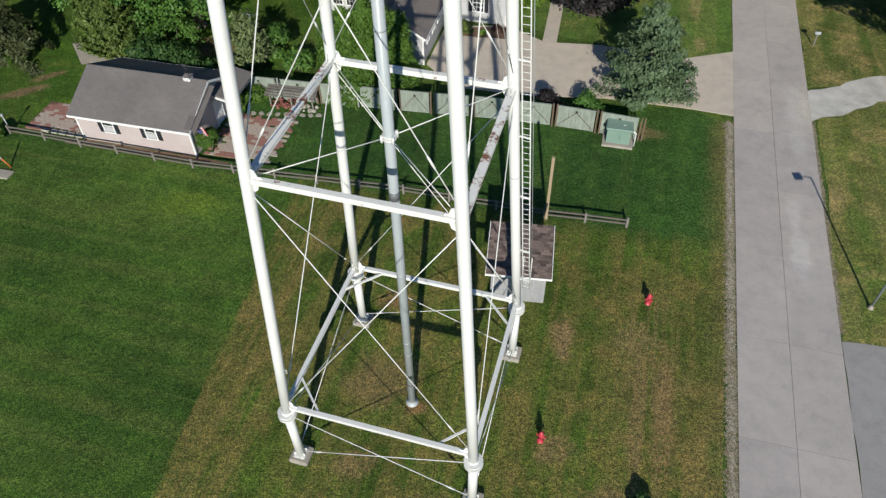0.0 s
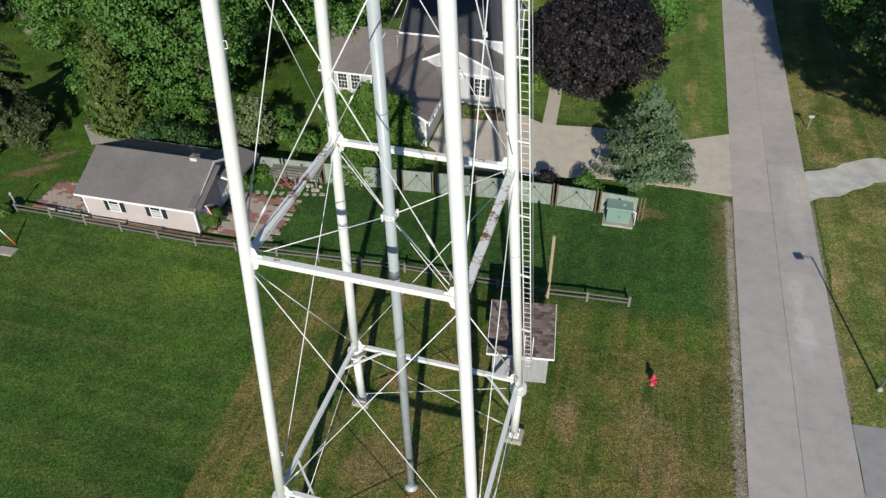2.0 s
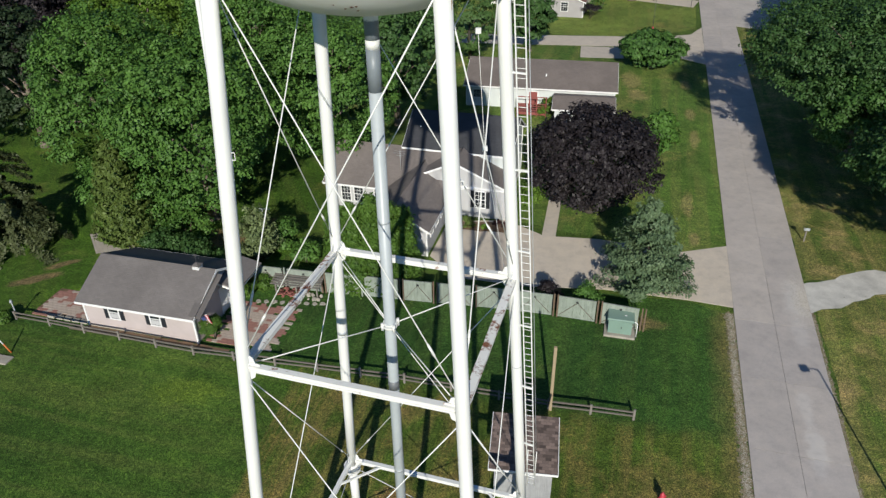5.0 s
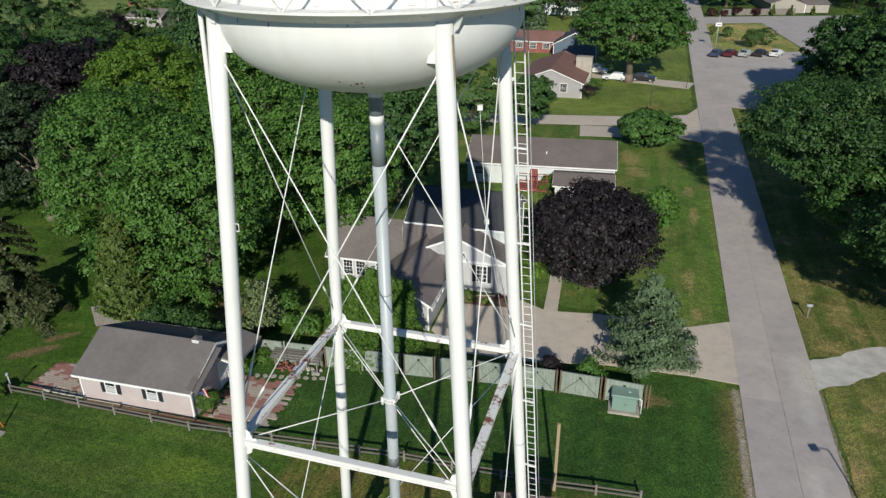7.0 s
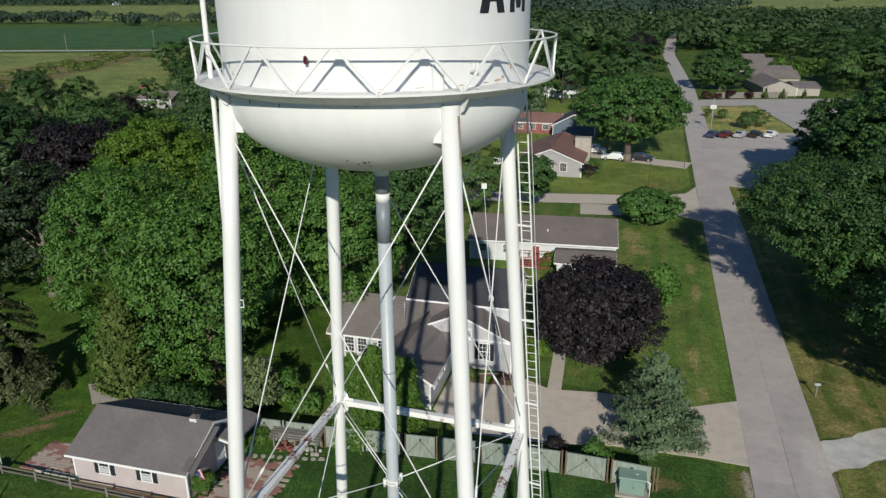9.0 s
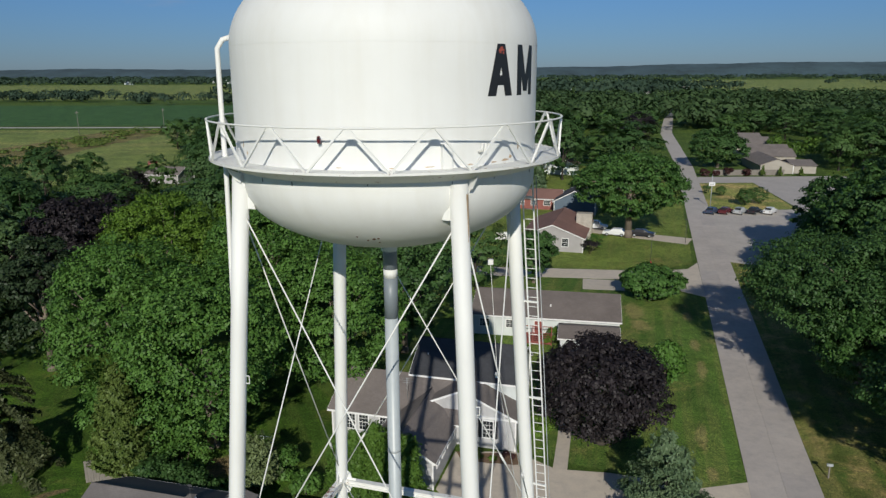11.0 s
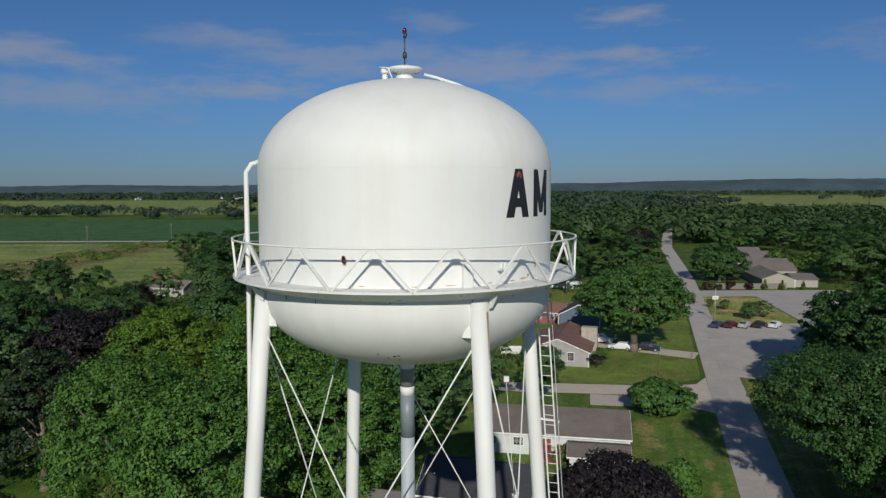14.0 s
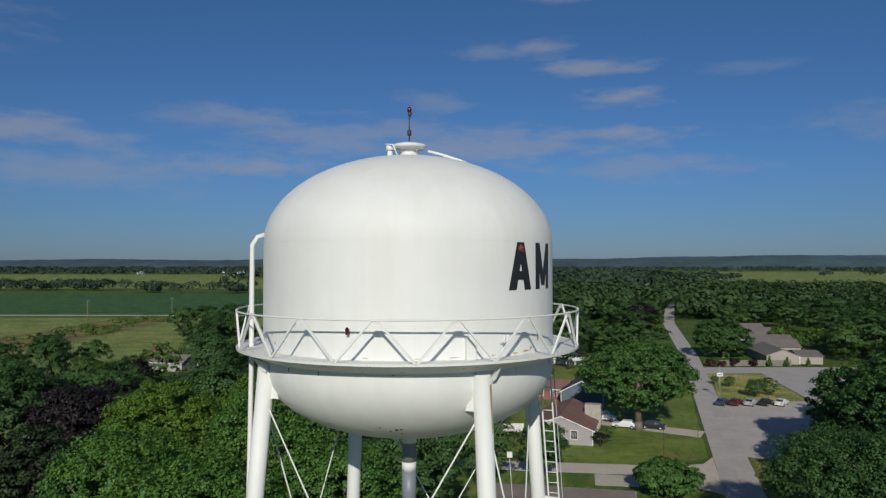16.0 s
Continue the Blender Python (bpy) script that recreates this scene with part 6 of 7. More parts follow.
for i in range(15):
    part("board", boxm(i * 0.2, i * 0.2 + 0.19, -0.015, 0.015, 0, 1.85), M["wood_grey"], bf)


# ---- small things on the lawns ----
def hydrant(x, y, turn):
    h = thing("fire_hydrant", (x, y, 0), turn, "red cast-iron fire hydrant on the grass", "hydrant", "hydrants")
    part("barrel", lathe(bmesh.new(), [(0.0, -0.05), (0.17, -0.05), (0.17, 0.03), (0.11, 0.05), (0.11, 0.46), (0.145, 0.48), (0.145, 0.53), (0.12, 0.55), (0.115, 0.60)], 18), M["hydrant_red"], h)
    part("bonnet", lathe(bmesh.new(), [(0.13, 0.60), (0.13, 0.64), (0.10, 0.71), (0.05, 0.75), (0.035, 0.76), (0.035, 0.82), (0.0, 0.82)], 18), M["hydrant_red"], h)
    for a, r, l in ((0, 0.055, 0.19), (180, 0.055, 0.19), (270, 0.075, 0.20)):
        d = Vector((math.cos(radians(a)), math.sin(radians(a)), 0))
        bm = tube(bmesh.new(), d * 0.08 + Vector((0, 0, 0.43)), d * l + Vector((0, 0, 0.43)), r, r, 12)
        tube(bm, d * l + Vector((0, 0, 0.43)), d * (l + 0.04) + Vector((0, 0, 0.43)), r * 1.25, r * 1.1, 8)
        part("nozzle", bm, M["hydrant_red"], h)
    return h


hydrant(11.26, 24.28, 20)
hydrant(4.52, 16.15, -30)

ub = thing("utility_box", (11.0, 37.98, 0), -14, "pale green steel utility cabinet on a concrete pad", "utility box")
part("pad", boxm(-0.08, 1.98, -0.08, 1.55, -0.1, 0.16, 0.02), M["footing"], ub)
part("cabinet", boxm(0.15, 1.72, 0.2, 1.35, 0.16, 1.25, 0.02), M["green_metal"], ub)
bm = boxm(0.05, 1.82, 0.08, 1.45, 1.25, 1.42, 0.05)
part("lid", bm, M["green_metal"], ub)
part("door", boxm(0.95, 1.66, 0.178, 0.2, 0.24, 1.18), M["green_metal"], ub)
part("lock", boxm(1.0, 1.05, 0.15, 0.178, 0.66, 0.78), M["steel_dark"], ub)
part("warning_plate", boxm(1.15, 1.32, 0.60, 0.70, 1.42, 1.425), M["white_trim"], ub)
part("pipe", pipe(bmesh.new(), [(2.05, 0.35, 0), (2.05, 0.35, 1.1), (1.86, 0.35, 1.2), (1.82, 0.35, 1.2)], 0.04), M["white_trim"], ub)
wp = thing("wooden_pole", (6.4, 31.04, 0), -5, "weathered square wooden post standing by the fence", "post")
part("shaft", boxm(-0.09, 0.09, -0.09, 0.09, -0.2, 4.85, 0.02), M["wood_pole"], wp)

sl = thing("street_lamp", (23.21, 23.66, 0), 0, "dark slender steel street lamp with box head", "street lamp")
part("base", lathe(bmesh.new(), [(0.0, 0.0), (0.16, 0.0), (0.16, 0.08), (0.09, 0.14), (0.08, 0.3)], 14), M["footing"], sl)
part("pole", tube(bmesh.new(), (0, 0, 0.1), (0.05, 0, 5.25), 0.07, 0.05, 12), M["pipe_dark"], sl)
part("arm", pipe(bmesh.new(), [(0.05, 0, 5.15), (-0.05, 0, 5.25), (-0.55, 0, 5.3)], 0.03), M["galvanised"], sl)
part("lamp_head", boxm(-1.05, -0.5, -0.2, 0.2, 5.22, 5.42, 0.04), M["steel_dark"], sl)
mb = thing("mailbox", (29.6, 49.9, 0), -12, "pale grey mailbox on a weathered post by the road", "mailbox")
part("post", boxm(-0.05, 0.05, -0.05, 0.05, -0.1, 1.05, 0.01), M["wood_grey"], mb)
bm = boxm(-0.22, 0.22, -0.085, 0.085, 1.05, 1.17, 0.01)
tube(bm, (-0.22, 0, 1.17), (0.22, 0, 1.17), 0.085, 0.085, 14)
part("box", bm, M["galvanised"], mb)
stk = thing("marker_stake", (-28.8, 36.84, 0), 10, "leaning orange and white marker stake", "marker")
part("stake", tube(bmesh.new(), (0, 0, -0.05), (-0.35, 0.1, 0.7), 0.05, 0.05, 8), plain("stake_orange", (0.60, 0.17, 0.04), 0.5), stk)
part("stake_top", tube(bmesh.new(), (-0.35, 0.1, 0.7), (-0.62, 0.18, 1.3), 0.05, 0.04, 8), M["white_trim"], stk)
slab0 = thing("concrete_cover", (-29.1, 36.1, 0), -14, "flat concrete cover slab in the lawn", "cover slab")
part("slab", boxm(-0.65, 0.65, -0.4, 0.4, -0.05, 0.10, 0.03), M["footing"], slab0)
lp = thing("yard_post", (-30.35, 40.75, 0), 0, "thin grey metal yard lamp post at the fence end", "lamp post")
part("pole", tube(bmesh.new(), (0, 0, 0), (-0.05, 0, 1.3), 0.05, 0.04, 8), M["galvanised"], lp)
part("head", tube(bmesh.new(), (-0.05, 0, 1.3), (-0.05, 0, 1.5), 0.12, 0.07, 10), M["galvanised"], lp)
shrub((8.5, 12.75), 0.6, 0.5, M["leaf_deep"], 59, "small dark green bush in the lawn")
shrub((-31.0, 40.0), 0.9, 0.55, M["thuja"], 60, "small yellow-green shrub at the fence end")
shrub((-15.55, 38.1), 1.75, 0.62, M["thuja"], 61, "rounded bright green shrub beside the small house", 26, 420, 0.075)
shrub((7.75, 41.6), 1.95, 0.72, M["leaf_purple"], 62, "round dark red barberry shrub")
shrub((10.45, 41.2), 1.8, 0.95, M["leaf_green"], 63, "round yellow-green shrub by the driveway")
shrub((-13.3, 44.0), 1.1, 0.85, M["thuja"], 64, "low yellow-green shrub by the fence")
shrub((-14.2, 43.2), 1.0, 0.7, M["thuja"], 65, "low yellow-green shrub by the fence")
shrub((8.0, 57.0), 1.4, 1.3, M["leaf_bright"], 66, "bright green shrub beside the path")
shrub((17.5, 62.5), 4.0, 1.9, M["leaf_green"], 67, "tall green shrub on the lawn", 40, 150, 0.2)
shrub((12.2, 78.6), 1.6, 1.3, M["leaf_bright"], 68, "flowering shrub beside the red deck")
shrub((24.6, 121.0), 2.4, 1.3, M["leaf_purple"], 69, "dark red shrub at the house corner")
shrub((26.5, 125.5), 2.4, 1.6, M["leaf_green"], 70, "green shrub at the house corner")

# mulched bed under the window of the cross-gabled house
sheet("mulch_bed", wavy([(0.6, 53.9), (1.0, 52.6), (3.2, 52.0), (5.6, 51.8), (5.7, 53.5)], 0.4, 0.08, 44), 0.036, M["dirt"], label="brown mulch bed along the house wall", category="bed")
for x, y, h, r, k, lab in ((1.8, 52.8, 1.0, 0.55, "needle_olive", "yellowing shrub in the mulch bed"), (2.5, 52.9, 0.8, 0.45, "needle_olive", "yellowing shrub in the mulch bed"), (4.9, 52.6, 0.7, 0.45, "leaf_maroon", "small brown-red shrub in the mulch bed"), (3.6, 52.7, 0.4, 0.3, "leaf_bright", "low green plant in the mulch bed")):
    shrub((x, y), h, r, M[k], 300 + int(x * 10), lab, 10, 60, 0.11)
sheet("driveway", [(19.6, 100.2), (25.6, 99.4), (26.2, 104.6), (20.6, 105.6)], 0.031, M["drive"], 0.02, label="short concrete pad off the side street", category="driveway")
te = thing("timber_edging", (-24.74, 39.75, 0), HA, "dark weathered timbers edging the strip before the house", "edging")
for q in range(5):
    part("timber", boxm(-1.2 + q * 2.2, 0.96 + q * 2.2, -0.72, -0.56, -0.02, 0.17, 0.02), M["wood_dark"], te)
sheet("gravel_strip", wavy([(-25.9, 39.4), (-24.8, 39.72), (-16.5, 37.55), (-14.2, 36.9), (-14.3, 36.6), (-16.7, 37.0)], 0.3, 0.05, 45), 0.016, M["dirt"], label="dark earth strip between house and timbers", category="bed")

# paving beside the small house: rows of red and grey pavers
def paving(name, corner, turn, nu, nv, label, mats):
    pv = thing(name, corner, turn, label, "paving", "", "structure")
    rng = random.Random(nu * 31 + nv)
    mesh = {}
    for i in range(nu):
        for j in range(nv):
            k = mats[0] if math.sin(j * 0.75 + i * 0.22 + 1.0) > 0.25 and rng.random() < 0.8 or rng.random() < 0.12 else mats[1]
            if rng.random() < 0.02 or (i in (0, nu - 1) or j in (0, nv - 1)) and rng.random() < 0.3:
                continue
            if k not in mesh:
                bm = boxm(0.006, 0.394, 0.006, 0.260, 0, 0.06, 0.006)
                mesh[k] = bpy.data.meshes.new("paver")
                bm.to_mesh(mesh[k])
                bm.free()
                mesh[k].materials.append(M[k])
            o = new("paver", mesh[k])
            o.parent = pv
            o.location = (i * 0.4 + (0.2 if j % 2 else 0), j * 0.2667, rng.uniform(-0.004, 0.004))


sheet("patio_bed", [(-29.6, 41.2), (-25.2, 40.1), (-24.4, 43.2), (-28.8, 44.3)], 0.014, M["dirt"], label="bare earth bed under worn paving", category="paving")
paving("patio", (-29.5, 41.1, 0.0), -14.5, 11, 12, "worn red and grey brick paving", ("paver", "paver_grey"))
paving("patio", (-16.1, 37.85, 0.0), -14.5, 12, 18, "worn red and grey brick paving", ("paver", "paver_grey"))
rnd = random.Random(12)
for i in range(9):
    st = thing("stepping_stone", (-13.5 + i * 0.6, 42.35 - i * 0.05 + rnd.uniform(-0.06, 0.06), 0), rnd.uniform(0, 180), "flat pale stepping stone in the lawn", "stone", "stepping stones")
    bm = bmesh.new()
    a = [rnd.uniform(0.20, 0.29) for _ in range(8)]
    lo = [bm.verts.new((a[k] * math.cos(k * math.pi / 4), a[k] * math.sin(k * math.pi / 4) * 0.8, -0.02)) for k in range(8)]
    hi = [bm.verts.new((v.co.x * 0.93, v.co.y * 0.93, 0.05)) for v in lo]
    bm.faces.new(hi)
    for k in range(8):
        bm.faces.new((lo[k], lo[(k + 1) % 8], hi[(k + 1) % 8], hi[k]))
    part("stone", bm, M["stone"], st)

# lean-to rack with stacked brick and stone by the fence
wr = thing("wood_rack", (-12.3, 43.25, 0), -12, "low grey plank rack roofed over stacked bricks", "rack")
for u in (0.0, 1.6, 3.2):
    for v, h in ((0.0, 1.1), (0.9, 1.35)):
        part("post", boxm(u - 0.05, u + 0.05, v - 0.05, v + 0.05, -0.05, h), M["wood_grey"], wr)
for j in range(6):
    bm = bmesh.new()
    v = -0.15 + j * 0.22
    beam(bm, (-0.3, v, 1.12 + v * 0.27), (3.5, v, 1.12 + v * 0.27), 0.19, 0.03)
    part("plank", bm, M["wood_grey"], wr)
rnd = random.Random(3)
for j in range(70):
    part("brick", boxm(-0.1, 0.1, -0.05, 0.05, 0, 0.07, 0, pose(rnd.uniform(0.1, 1.7), rnd.uniform(-0.3, 0.8), (j // 20) * 0.08, 0, 0, rnd.uniform(-25, 25))), M["brick_red"], wr)
for j in range(16):
    s = rnd.uniform(0.08, 0.2)
    bm = bmesh.new()
    bmesh.ops.create_icosphere(bm, subdivisions=1, radius=s, matrix=pose(rnd.uniform(1.7, 3.4), rnd.uniform(-0.5, 0.6), s * 0.6))
    for v in bm.verts:
        v.co += Vector((rnd.uniform(-1, 1), rnd.uniform(-1, 1), rnd.uniform(-1, 1))) * s * 0.2
    part("stone", bm, M["stone"], wr)

# cloth flag on a slanting staff at the small house
fl = thing("flag", (-15.9, 37.85, 0), 0, "striped cloth flag hanging from a slanting staff", "flag")
part("staff", tube(bmesh.new(), (-0.55, 0.25, 1.75), (0.30, -0.05, 2.30), 0.016, 0.016, 6), M["white_trim"], fl)
FLAG = {"r": plain("flag_red", (0.48, 0.04, 0.06), 0.8), "w": plain("flag_white", (0.75, 0.75, 0.75), 0.8), "b": plain("flag_blue", (0.05, 0.07, 0.20), 0.8)}
for j in range(7):
    bm = bmesh.new()
    rows = []
    for i in range(9):
        k = i / 8
        o = Vector((0.28 - 0.07 * j + 0.42 * k, -0.04 + 0.025 * j - 0.10 * k + 0.03 * math.sin(i * 1.1 + j * 0.4), 2.27 - 0.045 * j - 0.95 * k))
        w = Vector((-0.07, 0.025, -0.045))
        rows.append([bm.verts.new(o), bm.verts.new(o + w), bm.verts.new(o + w + Vector((0, 0.006, 0))), bm.verts.new(o + Vector((0, 0.006, 0)))])
    for a, c in zip(rows, rows[1:]):
        for q in range(4):
            bm.faces.new((a[q], a[(q + 1) % 4], c[(q + 1) % 4], c[q]))
    part("stripe", bm, FLAG["r" if j % 2 == 0 else "w"], fl)
bm = bmesh.new()
g = [Vector((0.10, 0.018, 2.14)), Vector((-0.20, 0.12, 1.96)), Vector((-0.05, 0.09, 1.62)), Vector((0.26, -0.02, 1.80))]
f = [bm.verts.new(v + Vector((0.0, -0.03, 0.0))) for v in g] + [bm.verts.new(v + Vector((0.0, -0.024, 0.0))) for v in g]
bm.faces.new(f[:4])
bm.faces.new(f[:3:-1])
for q in range(4):
    bm.faces.new((f[q], f[(q + 1) % 4], f[4 + (q + 1) % 4], f[4 + q]))
part("canton", bm, FLAG["b"], fl)

# low weeds and clover scattered through the turf round the tower
rng = np.random.default_rng(9)
wx, wy = rng.uniform(-24, 12.5, 90000), rng.uniform(11.5, 36, 90000)
keep = [k for k in range(len(wx)) if noise.noise((wx[k] * 0.45, wy[k] * 0.45, 4.0)) + 0.6 * noise.noise((wx[k] * 1.7, wy[k] * 1.7, 9.0)) > 0.25 and wx[k] < 11.6 + 0.268 / 0.9634 * (wy[k] - 13.2)]
wp = np.stack([wx[keep], wy[keep], np.full(len(keep), 0.018)], 1)
wn_ = unit(rng.normal(size=wp.shape) * 0.3 + np.array([0, 0, 1.0]))
tagged(link_mesh("weeds", leaf_quads("weeds", wp, wn_, 0.06, rng, M["weed"]), None), "low green weeds and clover in the turf", "weeds", "", "stuff")

# clothes poles in the far yard
for x, y, t in ((-41.8, 71.4, 20), (-15.2, 52.9, -10)):
    cp = thing("clothes_pole", (x, y, 0), t, "grey steel clothes-line pole with cross bar", "clothes pole", "clothes poles")
    part("pole", tube(bmesh.new(), (0, 0, 0), (0, 0, 2.0), 0.05, 0.05, 8), M["galvanised"], cp)
    part("cross_bar", tube(bmesh.new(), (-0.75, 0, 1.98), (0.75, 0, 1.98), 0.04, 0.04, 8), M["galvanised"], cp)
    part("brace", tube(bmesh.new(), (-0.5, 0, 1.98), (0, 0, 1.5), 0.025, 0.025, 6), M["galvanised"], cp)

# low stone edging in front of the paving
rnd = random.Random(21)
for i in range(5):
    se = thing("edging_stone", (-27.9 + i * 0.66, 40.75 - i * 0.18, 0), -14 + rnd.uniform(-6, 6), "flat pale edging stone by the paving", "stone", "edging stones")
    part("stone", boxm(-0.3, 0.3, -0.15, 0.15, -0.02, 0.14 + rnd.uniform(0, 0.05), 0.03), M["stone"], se)

# undergrowth behind the small house
for i, (x, y, h, r) in enumerate(((-22.4, 48.2, 2.1, 1.5), (-20.6, 47.6, 1.9, 1.5), (-18.9, 47.0, 2.0, 1.4), (-17.2, 46.2, 1.5, 1.2), (-28.2, 52.8, 5.6, 2.1), (-27.4, 54.6, 6.2, 2.3), (-23.2, 52.6, 3.6, 2.0), (-21.2, 51.4, 2.3, 1.7), (-12.9, 50.2, 2.0, 1.3), (-10.8, 47.6, 1.5, 1.1))):
    shrub((x, y), h, r, M["leaf_deep" if i < 4 else "leaf_green"], 80 + i, "dark green bush under the maples", 20, 130, 0.18)

# white picket fence by the third house
wf = thing("picket_fence", (8.9, 132.2, 0), 0, "short white picket fence by a house", "fence")
for i in range(20):
    part("picket", boxm(i * 0.2, i * 0.2 + 0.15, -0.02, 0.02, 0, 1.5), M["white_trim"], wf)
part("rail", boxm(0, 4.0, 0.02, 0.06, 1.1, 1.2), M["white_trim"], wf)


# ---- parked cars ----
def car(x, y, turn, mat, label, van=False):
    c = thing("car", (x, y, 0.03), turn, label, "car", "parked cars")
    top = 1.75 if van else 1.45
    side = [(-2.25, 0.35), (-2.3, 0.75), (-2.1, 0.95), (-1.6, top - 0.08) if van else (-1.75, 1.0), (-1.3, top), (0.35, top), (1.05, 1.0), (2.1, 0.85), (2.28, 0.6), (2.25, 0.35)]
    bm = bmesh.new()
    rows = []
    for w, k in ((-0.88, 0), (-0.80, 1), (0.80, 1), (0.88, 0)):
        rows.append([bm.verts.new((px, w * (0.86 if (k and pz > 1.05) else 1), pz if k or pz < 1.0 else 0.98)) for px, pz in side])
    for a, b in zip(rows, rows[1:]):
        for i in range(len(side)):
            j = (i + 1) % len(side)
            try:
                bm.faces.new((a[i], a[j], b[j], b[i]))
            except ValueError:
                pass
    bm.faces.new(rows[0])
    bm.faces.new(rows[-1][::-1])
    bmesh.ops.recalc_face_normals(bm, faces=bm.faces)
    part("body", bm, mat, c)
    for s in (-1, 1):
        bm = bmesh.new()
        f = [bm.verts.new((px, s * (0.83 if pz < 1.1 else 0.715), pz)) for px, pz in ((-1.5, 1.02), (0.85, 1.02), (0.3, top - 0.08), (-1.2, top - 0.08))]
        g = [bm.verts.new((v.co.x, v.co.y - s * 0.05, v.co.z)) for v in f]
        bm.faces.new(f)
        bm.faces.new(g[::-1])
        for i in range(4):
            bm.faces.new((f[i], f[(i + 1) % 4], g[(i + 1) % 4], g[i]))
        part("side_window", bm, M["glass"], c)
        for wx in (-1.4, 1.4):
            wh = part("wheel", tube(bmesh.new(), (wx, s * 0.68, 0.33), (wx, s * 0.90, 0.33), 0.33, 0.33, 18), M["tyre"], c)
            part("rim", tube(bmesh.new(), (wx, s * 0.89, 0.33), (wx, s * 0.91, 0.33), 0.20, 0.18, 12), M["galvanised"], wh)
    for (xa, za), (xb, zb) in (((0.42, top - 0.04), (1.0, 1.04)), ((-1.36, top - 0.04), (-1.72, 1.06))):
        bm = bmesh.new()
        beam(bm, ((xa) + 0.02 * (1 if xa > 0 else -1), 0, za + 0.01), ((xb) + 0.02 * (1 if xa > 0 else -1), 0, zb + 0.01), 1.36, 0.02)
        part("windscreen" if xa > 0 else "rear_window", bm, M["glass"], c)
    for s in (-0.6, 0.6):
        part("headlight", boxm(2.2, 2.3, s - 0.16, s + 0.16, 0.62, 0.74, 0.01), M["white_trim"], c)
        part("tail_light", boxm(-2.33, -2.26, s - 0.14, s + 0.14, 0.70, 0.86, 0.01), M["red_glass"], c)
    return c


PAINT = {k: plain("car_" + k, v, 0.25, 0.05) for k, v in dict(white=(0.70, 0.71, 0.72), silver=(0.42, 0.44, 0.46), blue=(0.05, 0.07, 0.12), red=(0.11, 0.025, 0.03), black=(0.03, 0.03, 0.035)).items()}
for x, y, k, lab in ((58.9, 157.6, "blue", "dark blue parked car at the grass island"), (61.8, 157.5, "red", "dark red parked car at the grass island"), (65.0, 157.3, "silver", "silver parked car at the grass island"), (68.2, 157.5, "black", "black parked car at the grass island"), (71.6, 157.2, "white", "white parked car at the grass island")):
    car(x, y, 50, PAINT[k], lab)
car(29.8, 141.6, -22, PAINT["white"], "white van on the driveway", True)
car(32.2, 135.4, 158, PAINT["white"], "white car on the driveway")
car(37.3, 134.6, -22, PAINT["black"], "black car parked under the tree")
sg = thing("street_sign", (61.3, 165.6, 0), 0, "white sign board on a tall steel pole", "sign")
part("pole", tube(bmesh.new(), (0, 0, 0), (0, 0, 7.5), 0.09, 0.07, 10), M["galvanised"], sg)
part("sign_board", boxm(-0.7, 0.7, -0.1, 0.1, 5.0, 5.8, 0.02), M["white_trim"], sg)
part("sign_bar", boxm(-0.5, 0.5, -0.108, -0.1, 5.3, 5.45), M["shutter"], sg)
for x, y, t in ((33.4, 114.6, 0), (43.6, 128.5, 0)):
    lm = thing("yard_lamp", (x, y, 0), 0, "thin dark lamp post on the lawn", "lamp post", "lamp posts")
    part("pole", tube(bmesh.new(), (0, 0, 0), (0, 0, 4.6), 0.05, 0.04, 8), M["steel_dark"], lm)
    part("head", boxm(-0.35, 0.1, -0.12, 0.12, 4.5, 4.65, 0.02), M["steel_dark"], lm)
hydrant(33.0, 113.0, 0)


# ---- trees of the town, shared shapes ----
def tree_kit(mat, seed, h=14.0, r=6.0, clumps=150, per=44, leaf=0.335, low=0.9):
    t = broad_tree((-400 - seed * 12, -300), h, r, low, M[mat], 400 + seed, "leafy green town tree", clumps, per, leaf, 1.0 if clumps > 100 else 1.25, 0.32, "tree", "town trees")
    return t


near_kits = [tree_kit("leaf_far_dark", 1), tree_kit("leaf_far", 2, 13, 6.4), tree_kit("leaf_far_dark", 3, 16, 6.2), tree_kit("leaf_far", 4, 12, 5.2)]
far_kits = [tree_kit(m, s, h, r, 120, 30, 0.50) for m, s, h, r in (("leaf_far_dark", 6, 14, 6.0), ("leaf_far", 7, 13, 6.4), ("leaf_far_dark", 8, 16, 6.2), ("leaf_far", 9, 11.5, 5.6), ("leaf_far_dark", 10, 12, 6.8))]
purple_kit = tree_kit("leaf_purple", 5, 11, 5.2)
purple_kit["label"] = "dark purple-leaved town tree"
used = set()


def town_tree(x, y, s=1.0, sz=None):
    """A town tree, of finer leaf where the street is near."""
    return plant(rnd.choice(near_kits if math.hypot(x, y) < 185 else far_kits), x, y, s, sz)


def plant(kit, x, y, s=1.0, sz=None):
    if kit not in used:
        used.add(kit)
        t = kit
    else:
        t = copy_thing(kit, Matrix())
    t.matrix_basis = Matrix.LocRotScale((x, y, 0), Euler((0, 0, (x * 7.3 + y * 3.1) % 6.28)), (s, s, sz or s))
    return t


